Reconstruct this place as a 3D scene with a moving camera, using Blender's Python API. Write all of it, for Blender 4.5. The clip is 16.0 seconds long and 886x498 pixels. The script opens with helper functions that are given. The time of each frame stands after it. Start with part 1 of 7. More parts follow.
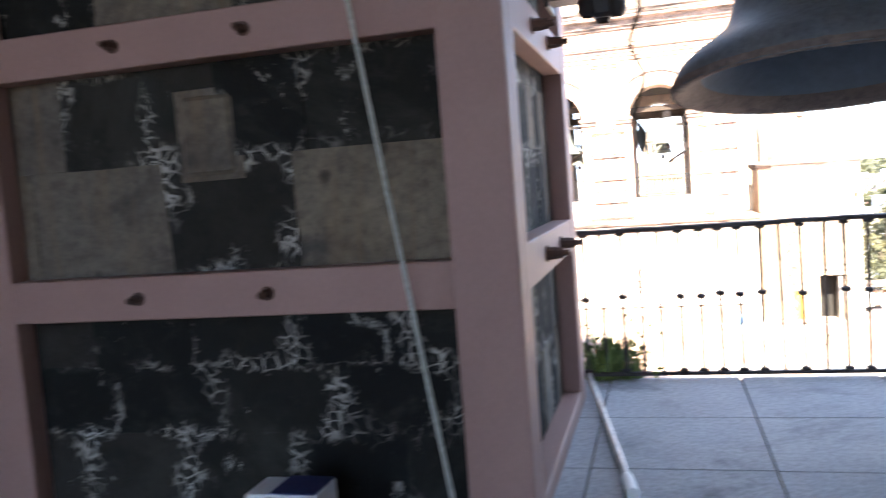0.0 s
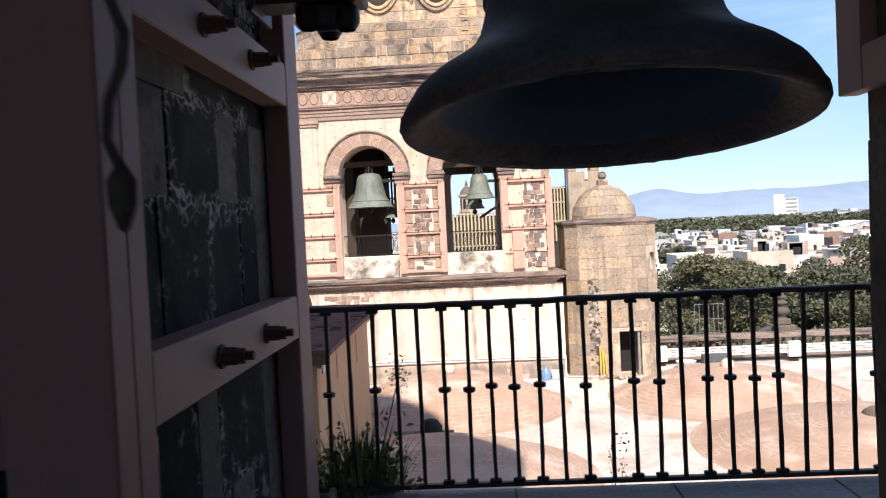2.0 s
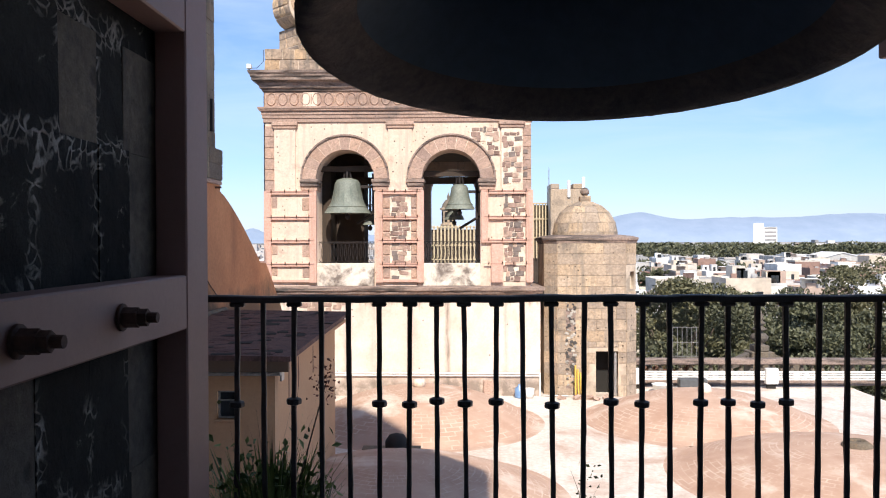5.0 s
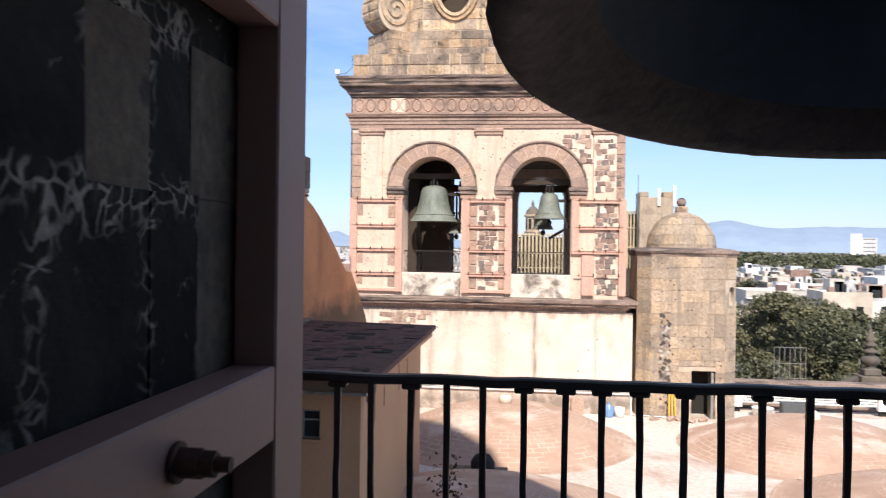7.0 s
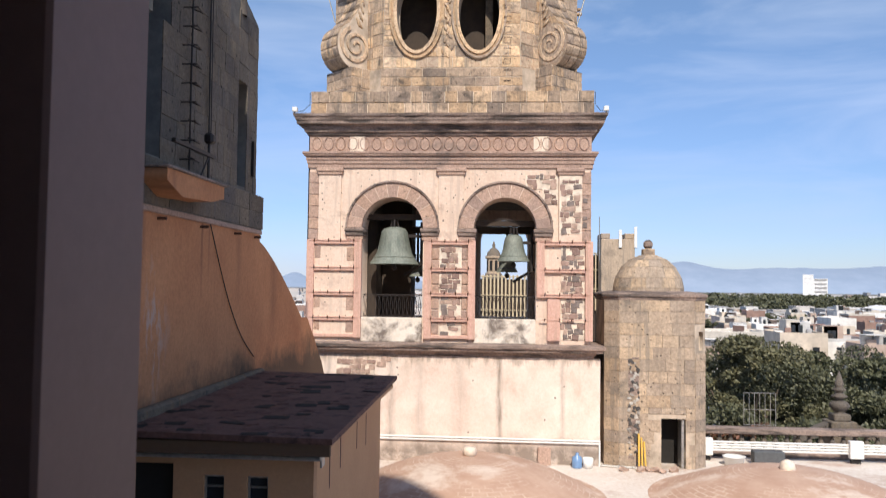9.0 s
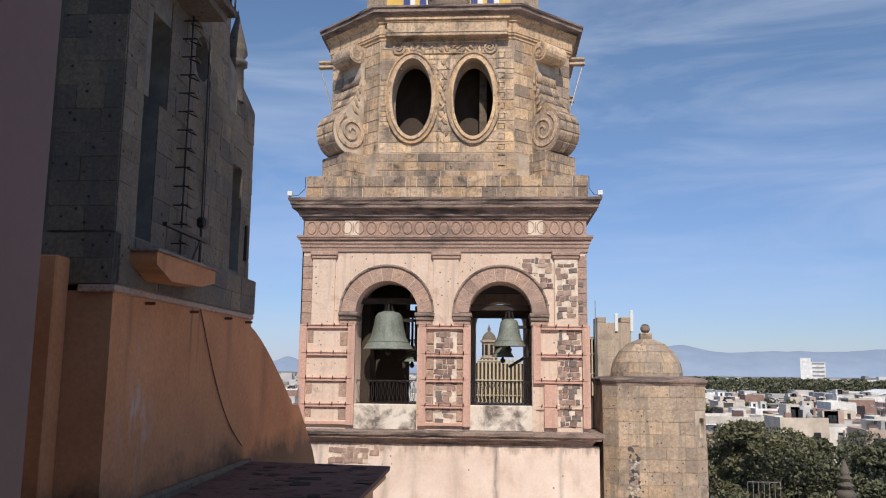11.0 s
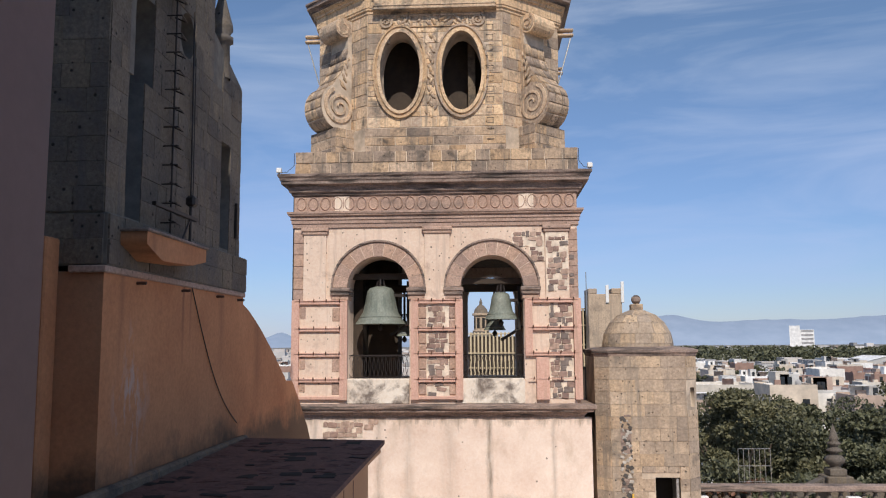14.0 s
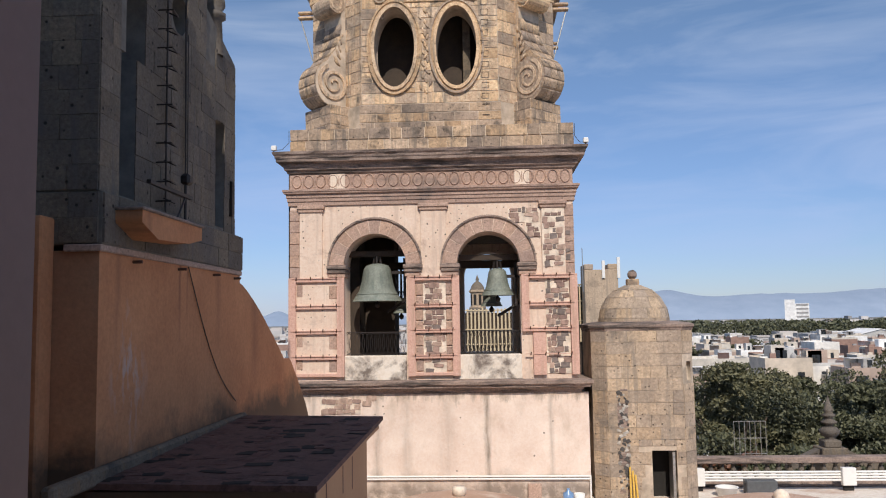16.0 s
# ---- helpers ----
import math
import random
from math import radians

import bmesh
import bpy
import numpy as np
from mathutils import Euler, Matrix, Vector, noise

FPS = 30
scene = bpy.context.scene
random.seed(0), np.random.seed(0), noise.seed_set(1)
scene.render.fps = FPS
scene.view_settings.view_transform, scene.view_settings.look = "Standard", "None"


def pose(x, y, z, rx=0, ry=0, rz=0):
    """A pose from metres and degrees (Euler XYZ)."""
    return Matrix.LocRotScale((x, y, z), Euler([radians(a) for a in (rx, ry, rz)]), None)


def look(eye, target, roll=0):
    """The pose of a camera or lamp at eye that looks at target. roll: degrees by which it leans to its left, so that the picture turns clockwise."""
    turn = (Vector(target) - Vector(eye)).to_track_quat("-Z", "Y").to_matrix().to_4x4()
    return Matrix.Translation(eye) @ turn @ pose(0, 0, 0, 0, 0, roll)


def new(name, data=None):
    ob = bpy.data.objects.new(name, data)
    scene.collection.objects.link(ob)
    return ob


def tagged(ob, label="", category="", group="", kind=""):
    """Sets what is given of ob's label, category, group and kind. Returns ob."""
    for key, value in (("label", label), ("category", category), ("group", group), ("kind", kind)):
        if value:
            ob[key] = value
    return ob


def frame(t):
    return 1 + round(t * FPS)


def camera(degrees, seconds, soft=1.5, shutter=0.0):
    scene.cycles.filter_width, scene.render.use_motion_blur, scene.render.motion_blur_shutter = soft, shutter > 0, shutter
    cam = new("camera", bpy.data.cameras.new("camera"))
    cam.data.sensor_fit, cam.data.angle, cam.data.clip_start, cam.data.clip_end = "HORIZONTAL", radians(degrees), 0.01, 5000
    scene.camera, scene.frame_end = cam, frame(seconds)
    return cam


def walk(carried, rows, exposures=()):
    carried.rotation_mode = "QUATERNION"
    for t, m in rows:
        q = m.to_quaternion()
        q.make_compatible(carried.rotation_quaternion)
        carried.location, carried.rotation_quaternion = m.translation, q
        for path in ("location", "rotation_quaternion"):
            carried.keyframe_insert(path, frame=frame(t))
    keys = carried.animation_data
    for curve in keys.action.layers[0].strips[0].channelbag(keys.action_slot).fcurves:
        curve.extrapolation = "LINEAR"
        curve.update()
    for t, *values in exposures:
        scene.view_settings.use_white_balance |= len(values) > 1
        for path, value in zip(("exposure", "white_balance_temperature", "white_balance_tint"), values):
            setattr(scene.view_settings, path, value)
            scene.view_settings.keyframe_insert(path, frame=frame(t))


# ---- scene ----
# ---------------------------------------------------------------- camera
cam = camera(57.0, 16.0, soft=1.1, shutter=0.5)
PATH = [
    (0, (1.060, -0.546, 1.491), (-1.551, 9.077, 0.729), -4.39),
    (0.5, (1.191, -0.235, 1.545), (-0.293, 9.621, 0.737), -2.88),
    (1, (1.191, 0.121, 1.550), (0.589, 10.087, 0.981), -3.31),
    (1.5, (1.256, 0.457, 1.545), (0.670, 10.428, 1.059), -3.62),
    (2, (1.389, 0.764, 1.527), (0.939, 10.750, 1.242), -2.77),
    (2.5, (1.408, 1.051, 1.491), (1.183, 11.045, 1.208), -2.22),
    (3, (1.402, 1.267, 1.468), (1.378, 11.265, 1.289), -1.89),
    (3.5, (1.545, 1.469, 1.429), (1.247, 11.463, 1.236), -2.03),
    (6, (1.470, 1.760, 1.346), (1.247, 11.758, 1.334), 1.14),
    (6.5, (1.356, 2.164, 1.486), (-0.182, 12.045, 1.523), 1.25),
    (7, (1.206, 2.536, 1.558), (0.006, 12.463, 1.491), 0.79),
    (7.5, (1.152, 2.885, 1.594), (0.370, 12.853, 1.409), 0.73),
    (8, (1.059, 3.341, 1.596), (0.100, 13.294, 1.457), 1.18),
    (8.5, (0.994, 3.588, 1.629), (0.313, 13.565, 1.702), 1.19),
    (9, (1.005, 3.795, 1.655), (0.290, 13.760, 2.098), 0.71),
    (9.5, (1.000, 3.931, 1.663), (0.272, 13.852, 2.679), 0.53),
    (10, (1.002, 4.015, 1.691), (0.303, 13.910, 2.957), 0.56),
    (12.5, (0.976, 4.079, 1.709), (0.387, 13.943, 3.243), 0.31),
    (13, (1.000, 4.031, 1.713), (0.440, 13.920, 3.087), -0.07),
    (13.5, (0.992, 4.061, 1.727), (0.451, 13.964, 3.005), -0.34),
    (14, (0.988, 4.044, 1.720), (0.442, 13.963, 2.864), -0.36),
    (14.5, (0.985, 4.052, 1.696), (0.456, 13.987, 2.698), -0.48),
    (15, (0.990, 4.029, 1.724), (0.479, 13.972, 2.660), -0.68),
    (15.5, (0.989, 4.050, 1.724), (0.483, 13.998, 2.614), -0.85),
    (16, (0.981, 4.063, 1.697), (0.478, 14.013, 2.564), -0.90),
]
EXPOSURES = [(t, stops, 7050 if t < 0.2 else 6650, 12) for t, stops in ((0, 3.05), (0.3, 2.1), (0.5, 1.1), (1, 0.57), (1.5, 0.47), (2, 0.34), (3.5, 0.33), (6, 0.28), (8, 0.14), (9, -0.06), (9.5, -0.05), (10, -0.34), (12.5, -0.40), (16, -0.38))]
walk(cam, [(t, look(eye, target, roll)) for t, eye, target, roll in PATH], EXPOSURES)

# ---------------------------------------------------------------- light
SUN = Vector((0.07, -0.72, 0.70)).normalized()
world = bpy.data.worlds.new("world")
scene.world = world
world.use_nodes = True
wn, wl = world.node_tree.nodes, world.node_tree.links
wn.clear()
sky = wn.new("ShaderNodeTexSky")
sky.sky_type = "NISHITA"
sky.sun_disc = False
sky.sun_elevation = math.asin(SUN.z)
sky.sun_rotation = math.atan2(SUN.x, SUN.y)
sky.altitude = 300
sky.air_density, sky.dust_density, sky.ozone_density = 1.15, 0.15, 3.5
# thin high cloud streaks
geo = wn.new("ShaderNodeTexCoord")
mp = wn.new("ShaderNodeMapping")
mp.inputs["Scale"].default_value = (1.2, 1.2, 7.0)
mp.inputs["Rotation"].default_value = (0.05, 0.12, 0.3)
cn = wn.new("ShaderNodeTexNoise")
cn.inputs["Scale"].default_value = 2.2
cn.inputs["Detail"].default_value = 6
cn.inputs["Roughness"].default_value = 0.56
cn.inputs["Distortion"].default_value = 0.5
cr = wn.new("ShaderNodeValToRGB")
cr.color_ramp.elements[0].position = 0.40
cr.color_ramp.elements[0].color = (0, 0, 0, 1)
cr.color_ramp.elements[1].position = 0.78
cr.color_ramp.elements[1].color = (0.54, 0.54, 0.54, 1)
mx = wn.new("ShaderNodeMixRGB")
mx.inputs[2].default_value = (7.0, 7.6, 8.4, 1)
bg = wn.new("ShaderNodeBackground")
bg.inputs["Strength"].default_value = 0.13
out = wn.new("ShaderNodeOutputWorld")
wl.new(geo.outputs["Generated"], mp.inputs["Vector"])
wl.new(mp.outputs["Vector"], cn.inputs["Vector"])
wl.new(cn.outputs["Fac"], cr.inputs["Fac"])
wl.new(cr.outputs["Color"], mx.inputs[0])
wl.new(sky.outputs["Color"], mx.inputs[1])
sz = wn.new("ShaderNodeSeparateXYZ")
wl.new(geo.outputs["Generated"], sz.inputs[0])
hr = wn.new("ShaderNodeValToRGB")
hr.color_ramp.elements[0].position, hr.color_ramp.elements[0].color = 0.0, (0.57, 0.685, 1.05, 1)
hr.color_ramp.elements[1].position, hr.color_ramp.elements[1].color = 0.35, (0.92, 0.98, 1.06, 1)
wl.new(sz.outputs[2], hr.inputs["Fac"])
tint = wn.new("ShaderNodeMixRGB")
tint.blend_type = "MULTIPLY"
tint.inputs[0].default_value = 1.0
wl.new(mx.outputs["Color"], tint.inputs[1])
wl.new(hr.outputs["Color"], tint.inputs[2])
wl.new(tint.outputs["Color"], bg.inputs["Color"])
wl.new(bg.outputs["Background"], out.inputs["Surface"])
sun = new("sun", bpy.data.lights.new("sun", "SUN"))
sun.data.energy, sun.data.angle, sun.data.color = 4.9, radians(0.55), (1.0, 0.93, 0.82)
sun.matrix_world = look((0, -40, 60), Vector((0, -40, 60)) - SUN)


# ---------------------------------------------------------------- materials
def nodes_of(name):
    m = bpy.data.materials.new(name)
    m.use_nodes = True
    nt = m.node_tree
    nt.nodes.clear()
    o = nt.nodes.new("ShaderNodeOutputMaterial")
    b = nt.nodes.new("ShaderNodeBsdfPrincipled")
    nt.links.new(b.outputs[0], o.inputs[0])
    return m, nt, b


def ramp(nt, fac, stops):
    r = nt.nodes.new("ShaderNodeValToRGB")
    e = r.color_ramp.elements
    while len(e) < len(stops):
        e.new(0.5)
    for k, (p, c) in enumerate(stops):
        e[k].position, e[k].color = p, (c, c, c, 1) if isinstance(c, (int, float)) else (*c, 1)
    nt.links.new(fac, r.inputs[0])
    return r.outputs[0]


def tex_noise(nt, vec, scale, detail=5, rough=0.6, distort=0.0):
    n = nt.nodes.new("ShaderNodeTexNoise")
    n.inputs["Scale"].default_value, n.inputs["Detail"].default_value = scale, detail
    n.inputs["Roughness"].default_value, n.inputs["Distortion"].default_value = rough, distort
    if vec:
        nt.links.new(vec, n.inputs["Vector"])
    return n.outputs["Fac"]


def mixc(nt, fac, a, b, mode="MIX"):
    m = nt.nodes.new("ShaderNodeMixRGB")
    m.blend_type = mode
    for k, v in enumerate((fac, a, b)):
        if hasattr(v, "links"):
            nt.links.new(v, m.inputs[k])
        else:
            m.inputs[k].default_value = v if isinstance(v, (int, float)) else (*v, 1)
    return m.outputs[0]


def calc(nt, op, a, b=0.0):
    m = nt.nodes.new("ShaderNodeMath")
    m.operation = op
    for k, v in enumerate((a, b)):
        if hasattr(v, "links"):
            nt.links.new(v, m.inputs[k])
        else:
            m.inputs[k].default_value = v
    return m.outputs[0]


def coords(nt, scale=(1, 1, 1)):
    """World position, so that grain keeps its real size on every object."""
    g = nt.nodes.new("ShaderNodeNewGeometry")
    if scale == (1, 1, 1):
        return g.outputs["Position"]
    m = nt.nodes.new("ShaderNodeMapping")
    m.inputs["Scale"].default_value = scale
    nt.links.new(g.outputs["Position"], m.inputs["Vector"])
    return m.outputs["Vector"]


def bump(nt, b, h, strength=0.4, distance=0.02):
    n = nt.nodes.new("ShaderNodeBump")
    n.inputs["Strength"].default_value, n.inputs["Distance"].default_value = strength, distance
    nt.links.new(h, n.inputs["Height"])
    nt.links.new(n.outputs[0], b.inputs["Normal"])


def surface(name, base, dark, light, scale=1.5, rough=0.85, grain=18.0, stain=None, stain_at=0.6, streak=None, pits=0.0,
            vary=0.0, metal=0.0, relief=0.4, distance=0.02, stain_scale=0.5, gloss_grain=0.6, layer=None):
    """A weathered surface: broad tone, fine grain, stains, upright streaks, pits, and a tone of its own for each piece."""
    m, nt, b = nodes_of(name)
    p = coords(nt)
    c = mixc(nt, ramp(nt, tex_noise(nt, p, scale, 6), [(0.3, 0), (0.7, 1)]), dark, light)
    c = mixc(nt, 0.45, c, base)
    g = tex_noise(nt, p, grain, 8, 0.7)
    c = mixc(nt, gloss_grain, c, ramp(nt, g, [(0.25, 0.2), (0.75, 0.82)]), "OVERLAY")
    if vary:
        o = nt.nodes.new("ShaderNodeObjectInfo")
        c = mixc(nt, vary, c, ramp(nt, o.outputs["Random"], [(0, (0.42, 0.42, 0.44)), (0.2, (1.05, 0.98, 0.88)), (0.45, (0.72, 0.70, 0.70)), (0.7, (1.35, 1.22, 1.0)), (0.85, (0.85, 0.72, 0.55)), (1, (1.25, 1.2, 1.12))]), "MULTIPLY")
    if stain:
        f = ramp(nt, tex_noise(nt, coords(nt, layer) if layer else p, stain_scale, 7, 0.68, 0.4), [(stain_at, 0), (stain_at + 0.14, 0.9)])
        c = mixc(nt, f, c, stain)
    if streak:
        f = ramp(nt, tex_noise(nt, coords(nt, (2.6, 2.6, 0.16)), 1.5, 7, 0.68), [(0.52, 0), (0.66, 0.8)])
        c = mixc(nt, f, c, streak)
    h = g
    if pits:
        v = nt.nodes.new("ShaderNodeTexVoronoi")
        v.inputs["Scale"].default_value = 4.5
        nt.links.new(p, v.inputs["Vector"])
        f = ramp(nt, calc(nt, "ADD", v.outputs["Distance"], calc(nt, "MULTIPLY", tex_noise(nt, p, 3.0), 0.35)), [(0.25, pits), (0.33, 0)])
        c = mixc(nt, f, c, (0.02, 0.018, 0.016))
        h = calc(nt, "SUBTRACT", g, f)
    nt.links.new(c, b.inputs["Base Color"])
    b.inputs["Roughness"].default_value, b.inputs["Metallic"].default_value = rough, metal
    bump(nt, b, h, relief, distance)
    return m


def streaked_base():
    """Cream plaster with broad dark runs where water spills off the ledge, and grime at the foot."""
    m, nt, b = nodes_of("streaked_plaster")
    p = coords(nt)
    c = mixc(nt, ramp(nt, tex_noise(nt, p, 0.8, 6), [(0.3, 0), (0.7, 1)]), (0.70, 0.55, 0.46), (0.84, 0.715, 0.62))
    c = mixc(nt, 0.3, c, ramp(nt, tex_noise(nt, p, 12, 7, 0.7), [(0.25, 0.2), (0.75, 0.82)]), "OVERLAY")
    sp = nt.nodes.new("ShaderNodeSeparateXYZ")
    nt.links.new(p, sp.inputs[0])
    wob = calc(nt, "MULTIPLY", calc(nt, "SUBTRACT", tex_noise(nt, coords(nt, (1, 1, 0.5)), 2.5, 6, 0.7), 0.5), 0.32)
    xw = calc(nt, "ADD", sp.outputs[0], wob)
    for x, w, a in ((0.98, 0.16, 0.85), (-3.35, 0.22, 0.55), (-4.75, 0.14, 0.6), (-2.2, 0.3, 0.3), (-0.6, 0.4, 0.25), (3.45, 0.14, 0.4), (-5.9, 0.2, 0.5)):
        d = calc(nt, "ABSOLUTE", calc(nt, "SUBTRACT", xw, x))
        run = calc(nt, "MULTIPLY", ramp(nt, d, [(0.0, a), (w, 0)]), ramp(nt, tex_noise(nt, coords(nt, (3, 3, 0.4)), 2.0, 6), [(0.3, 0.2), (0.6, 1)]))
        c = mixc(nt, run, c, (0.20, 0.165, 0.13))
    drip = calc(nt, "ADD", tex_noise(nt, coords(nt, (2.2, 2.2, 0.5)), 1.8, 7, 0.72), calc(nt, "MULTIPLY", tex_noise(nt, p, 7.0, 6, 0.7), 0.25))
    topm = nt.nodes.new("ShaderNodeMapRange")
    topm.inputs["From Min"].default_value, topm.inputs["From Max"].default_value, topm.inputs["To Max"].default_value = -0.42, 0.0, 0.8
    nt.links.new(calc(nt, "ADD", sp.outputs[2], calc(nt, "MULTIPLY", drip, 1.7)), topm.inputs["Value"])
    c = mixc(nt, topm.outputs[0], c, (0.30, 0.23, 0.175))
    c = mixc(nt, ramp(nt, tex_noise(nt, coords(nt, (1, 1, 0.55)), 0.9, 7, 0.7, 0.3), [(0.55, 0), (0.70, 0.5)]), c, (0.50, 0.385, 0.29))
    chip = nt.nodes.new("ShaderNodeTexVoronoi")
    chip.inputs["Scale"].default_value = 1.6
    nt.links.new(p, chip.inputs["Vector"])
    c = mixc(nt, ramp(nt, calc(nt, "ADD", chip.outputs["Distance"], calc(nt, "MULTIPLY", tex_noise(nt, p, 6.0, 5), 0.14)), [(0.115, 0.85), (0.14, 0)]), c, (0.17, 0.13, 0.10))
    low = calc(nt, "SUBTRACT", calc(nt, "MULTIPLY", sp.outputs[2], -0.6), calc(nt, "MULTIPLY", tex_noise(nt, p, 0.9, 6, 0.7), 0.9))
    lowm = nt.nodes.new("ShaderNodeMapRange")
    lowm.inputs["From Min"].default_value, lowm.inputs["From Max"].default_value, lowm.inputs["To Max"].default_value = 2.05, 2.5, 0.85
    nt.links.new(low, lowm.inputs["Value"])
    c = mixc(nt, calc(nt, "MULTIPLY", lowm.outputs[0], ramp(nt, tex_noise(nt, p, 2.2, 7, 0.7), [(0.33, 0.35), (0.52, 1)])), c, (0.19, 0.15, 0.12))
    nt.links.new(c, b.inputs["Base Color"])
    b.inputs["Roughness"].default_value = 0.9
    bump(nt, b, tex_noise(nt, p, 10, 7), 0.3, 0.02)
    return m


def ochre_render():
    """Orange ochre render: rain runs from the coping, black mould over the roof line, pale scuffs."""
    m, nt, b = nodes_of("ochre_render")
    p = coords(nt)
    c = mixc(nt, ramp(nt, tex_noise(nt, p, 0.5, 6), [(0.3, 0), (0.7, 1)]), (0.44, 0.185, 0.085), (0.58, 0.27, 0.13))
    c = mixc(nt, 0.3, c, ramp(nt, tex_noise(nt, p, 10, 7, 0.7), [(0.25, 0.2), (0.75, 0.82)]), "OVERLAY")
    sp = nt.nodes.new("ShaderNodeSeparateXYZ")
    nt.links.new(p, sp.inputs[0])
    wob = calc(nt, "MULTIPLY", calc(nt, "SUBTRACT", tex_noise(nt, p, 1.6, 5), 0.5), 0.7)
    for y, w, a, z0 in ((20.9, 0.10, 0.7, 1.2), (21.35, 0.08, 0.6, 1.6), (18.0, 0.15, 0.4, 1.0), (23.4, 0.3, 0.35, 0.8), (26.5, 0.5, 0.4, -0.3)):
        d = calc(nt, "ABSOLUTE", calc(nt, "SUBTRACT", calc(nt, "ADD", sp.outputs[1], calc(nt, "MULTIPLY", wob, 0.3)), y))
        high = nt.nodes.new("ShaderNodeMapRange")
        high.inputs["From Min"].default_value, high.inputs["From Max"].default_value, high.inputs["To Max"].default_value = z0, z0 + 1.3, a
        nt.links.new(calc(nt, "ADD", sp.outputs[2], wob), high.inputs["Value"])
        c = mixc(nt, calc(nt, "MULTIPLY", ramp(nt, d, [(0.0, 1), (w, 0)]), high.outputs[0]), c, (0.17, 0.07, 0.04))
    mould = nt.nodes.new("ShaderNodeMapRange")
    mould.inputs["From Min"].default_value, mould.inputs["From Max"].default_value, mould.inputs["To Min"].default_value, mould.inputs["To Max"].default_value = -0.75, -0.05, 0.85, 0.0
    nt.links.new(calc(nt, "ADD", sp.outputs[2], calc(nt, "MULTIPLY", calc(nt, "SUBTRACT", tex_noise(nt, p, 0.7, 7, 0.7), 0.5), 2.2)), mould.inputs["Value"])
    c = mixc(nt, mould.outputs[0], c, (0.06, 0.05, 0.035))
    near = calc(nt, "ADD", calc(nt, "ABSOLUTE", calc(nt, "SUBTRACT", sp.outputs[1], 18.5)), calc(nt, "ABSOLUTE", calc(nt, "MULTIPLY", calc(nt, "SUBTRACT", sp.outputs[2], 0.7), 0.5)))
    scuff = calc(nt, "MULTIPLY", ramp(nt, near, [(0.3, 1), (0.95, 0)]), ramp(nt, tex_noise(nt, coords(nt, (1, 2.2, 0.8)), 1.8, 6, 0.65), [(0.50, 0), (0.60, 0.6)]))
    c = mixc(nt, scuff, c, (0.46, 0.42, 0.40))
    nt.links.new(c, b.inputs["Base Color"])
    b.inputs["Roughness"].default_value = 0.9
    bump(nt, b, tex_noise(nt, p, 14, 7), 0.3, 0.015)
    return m


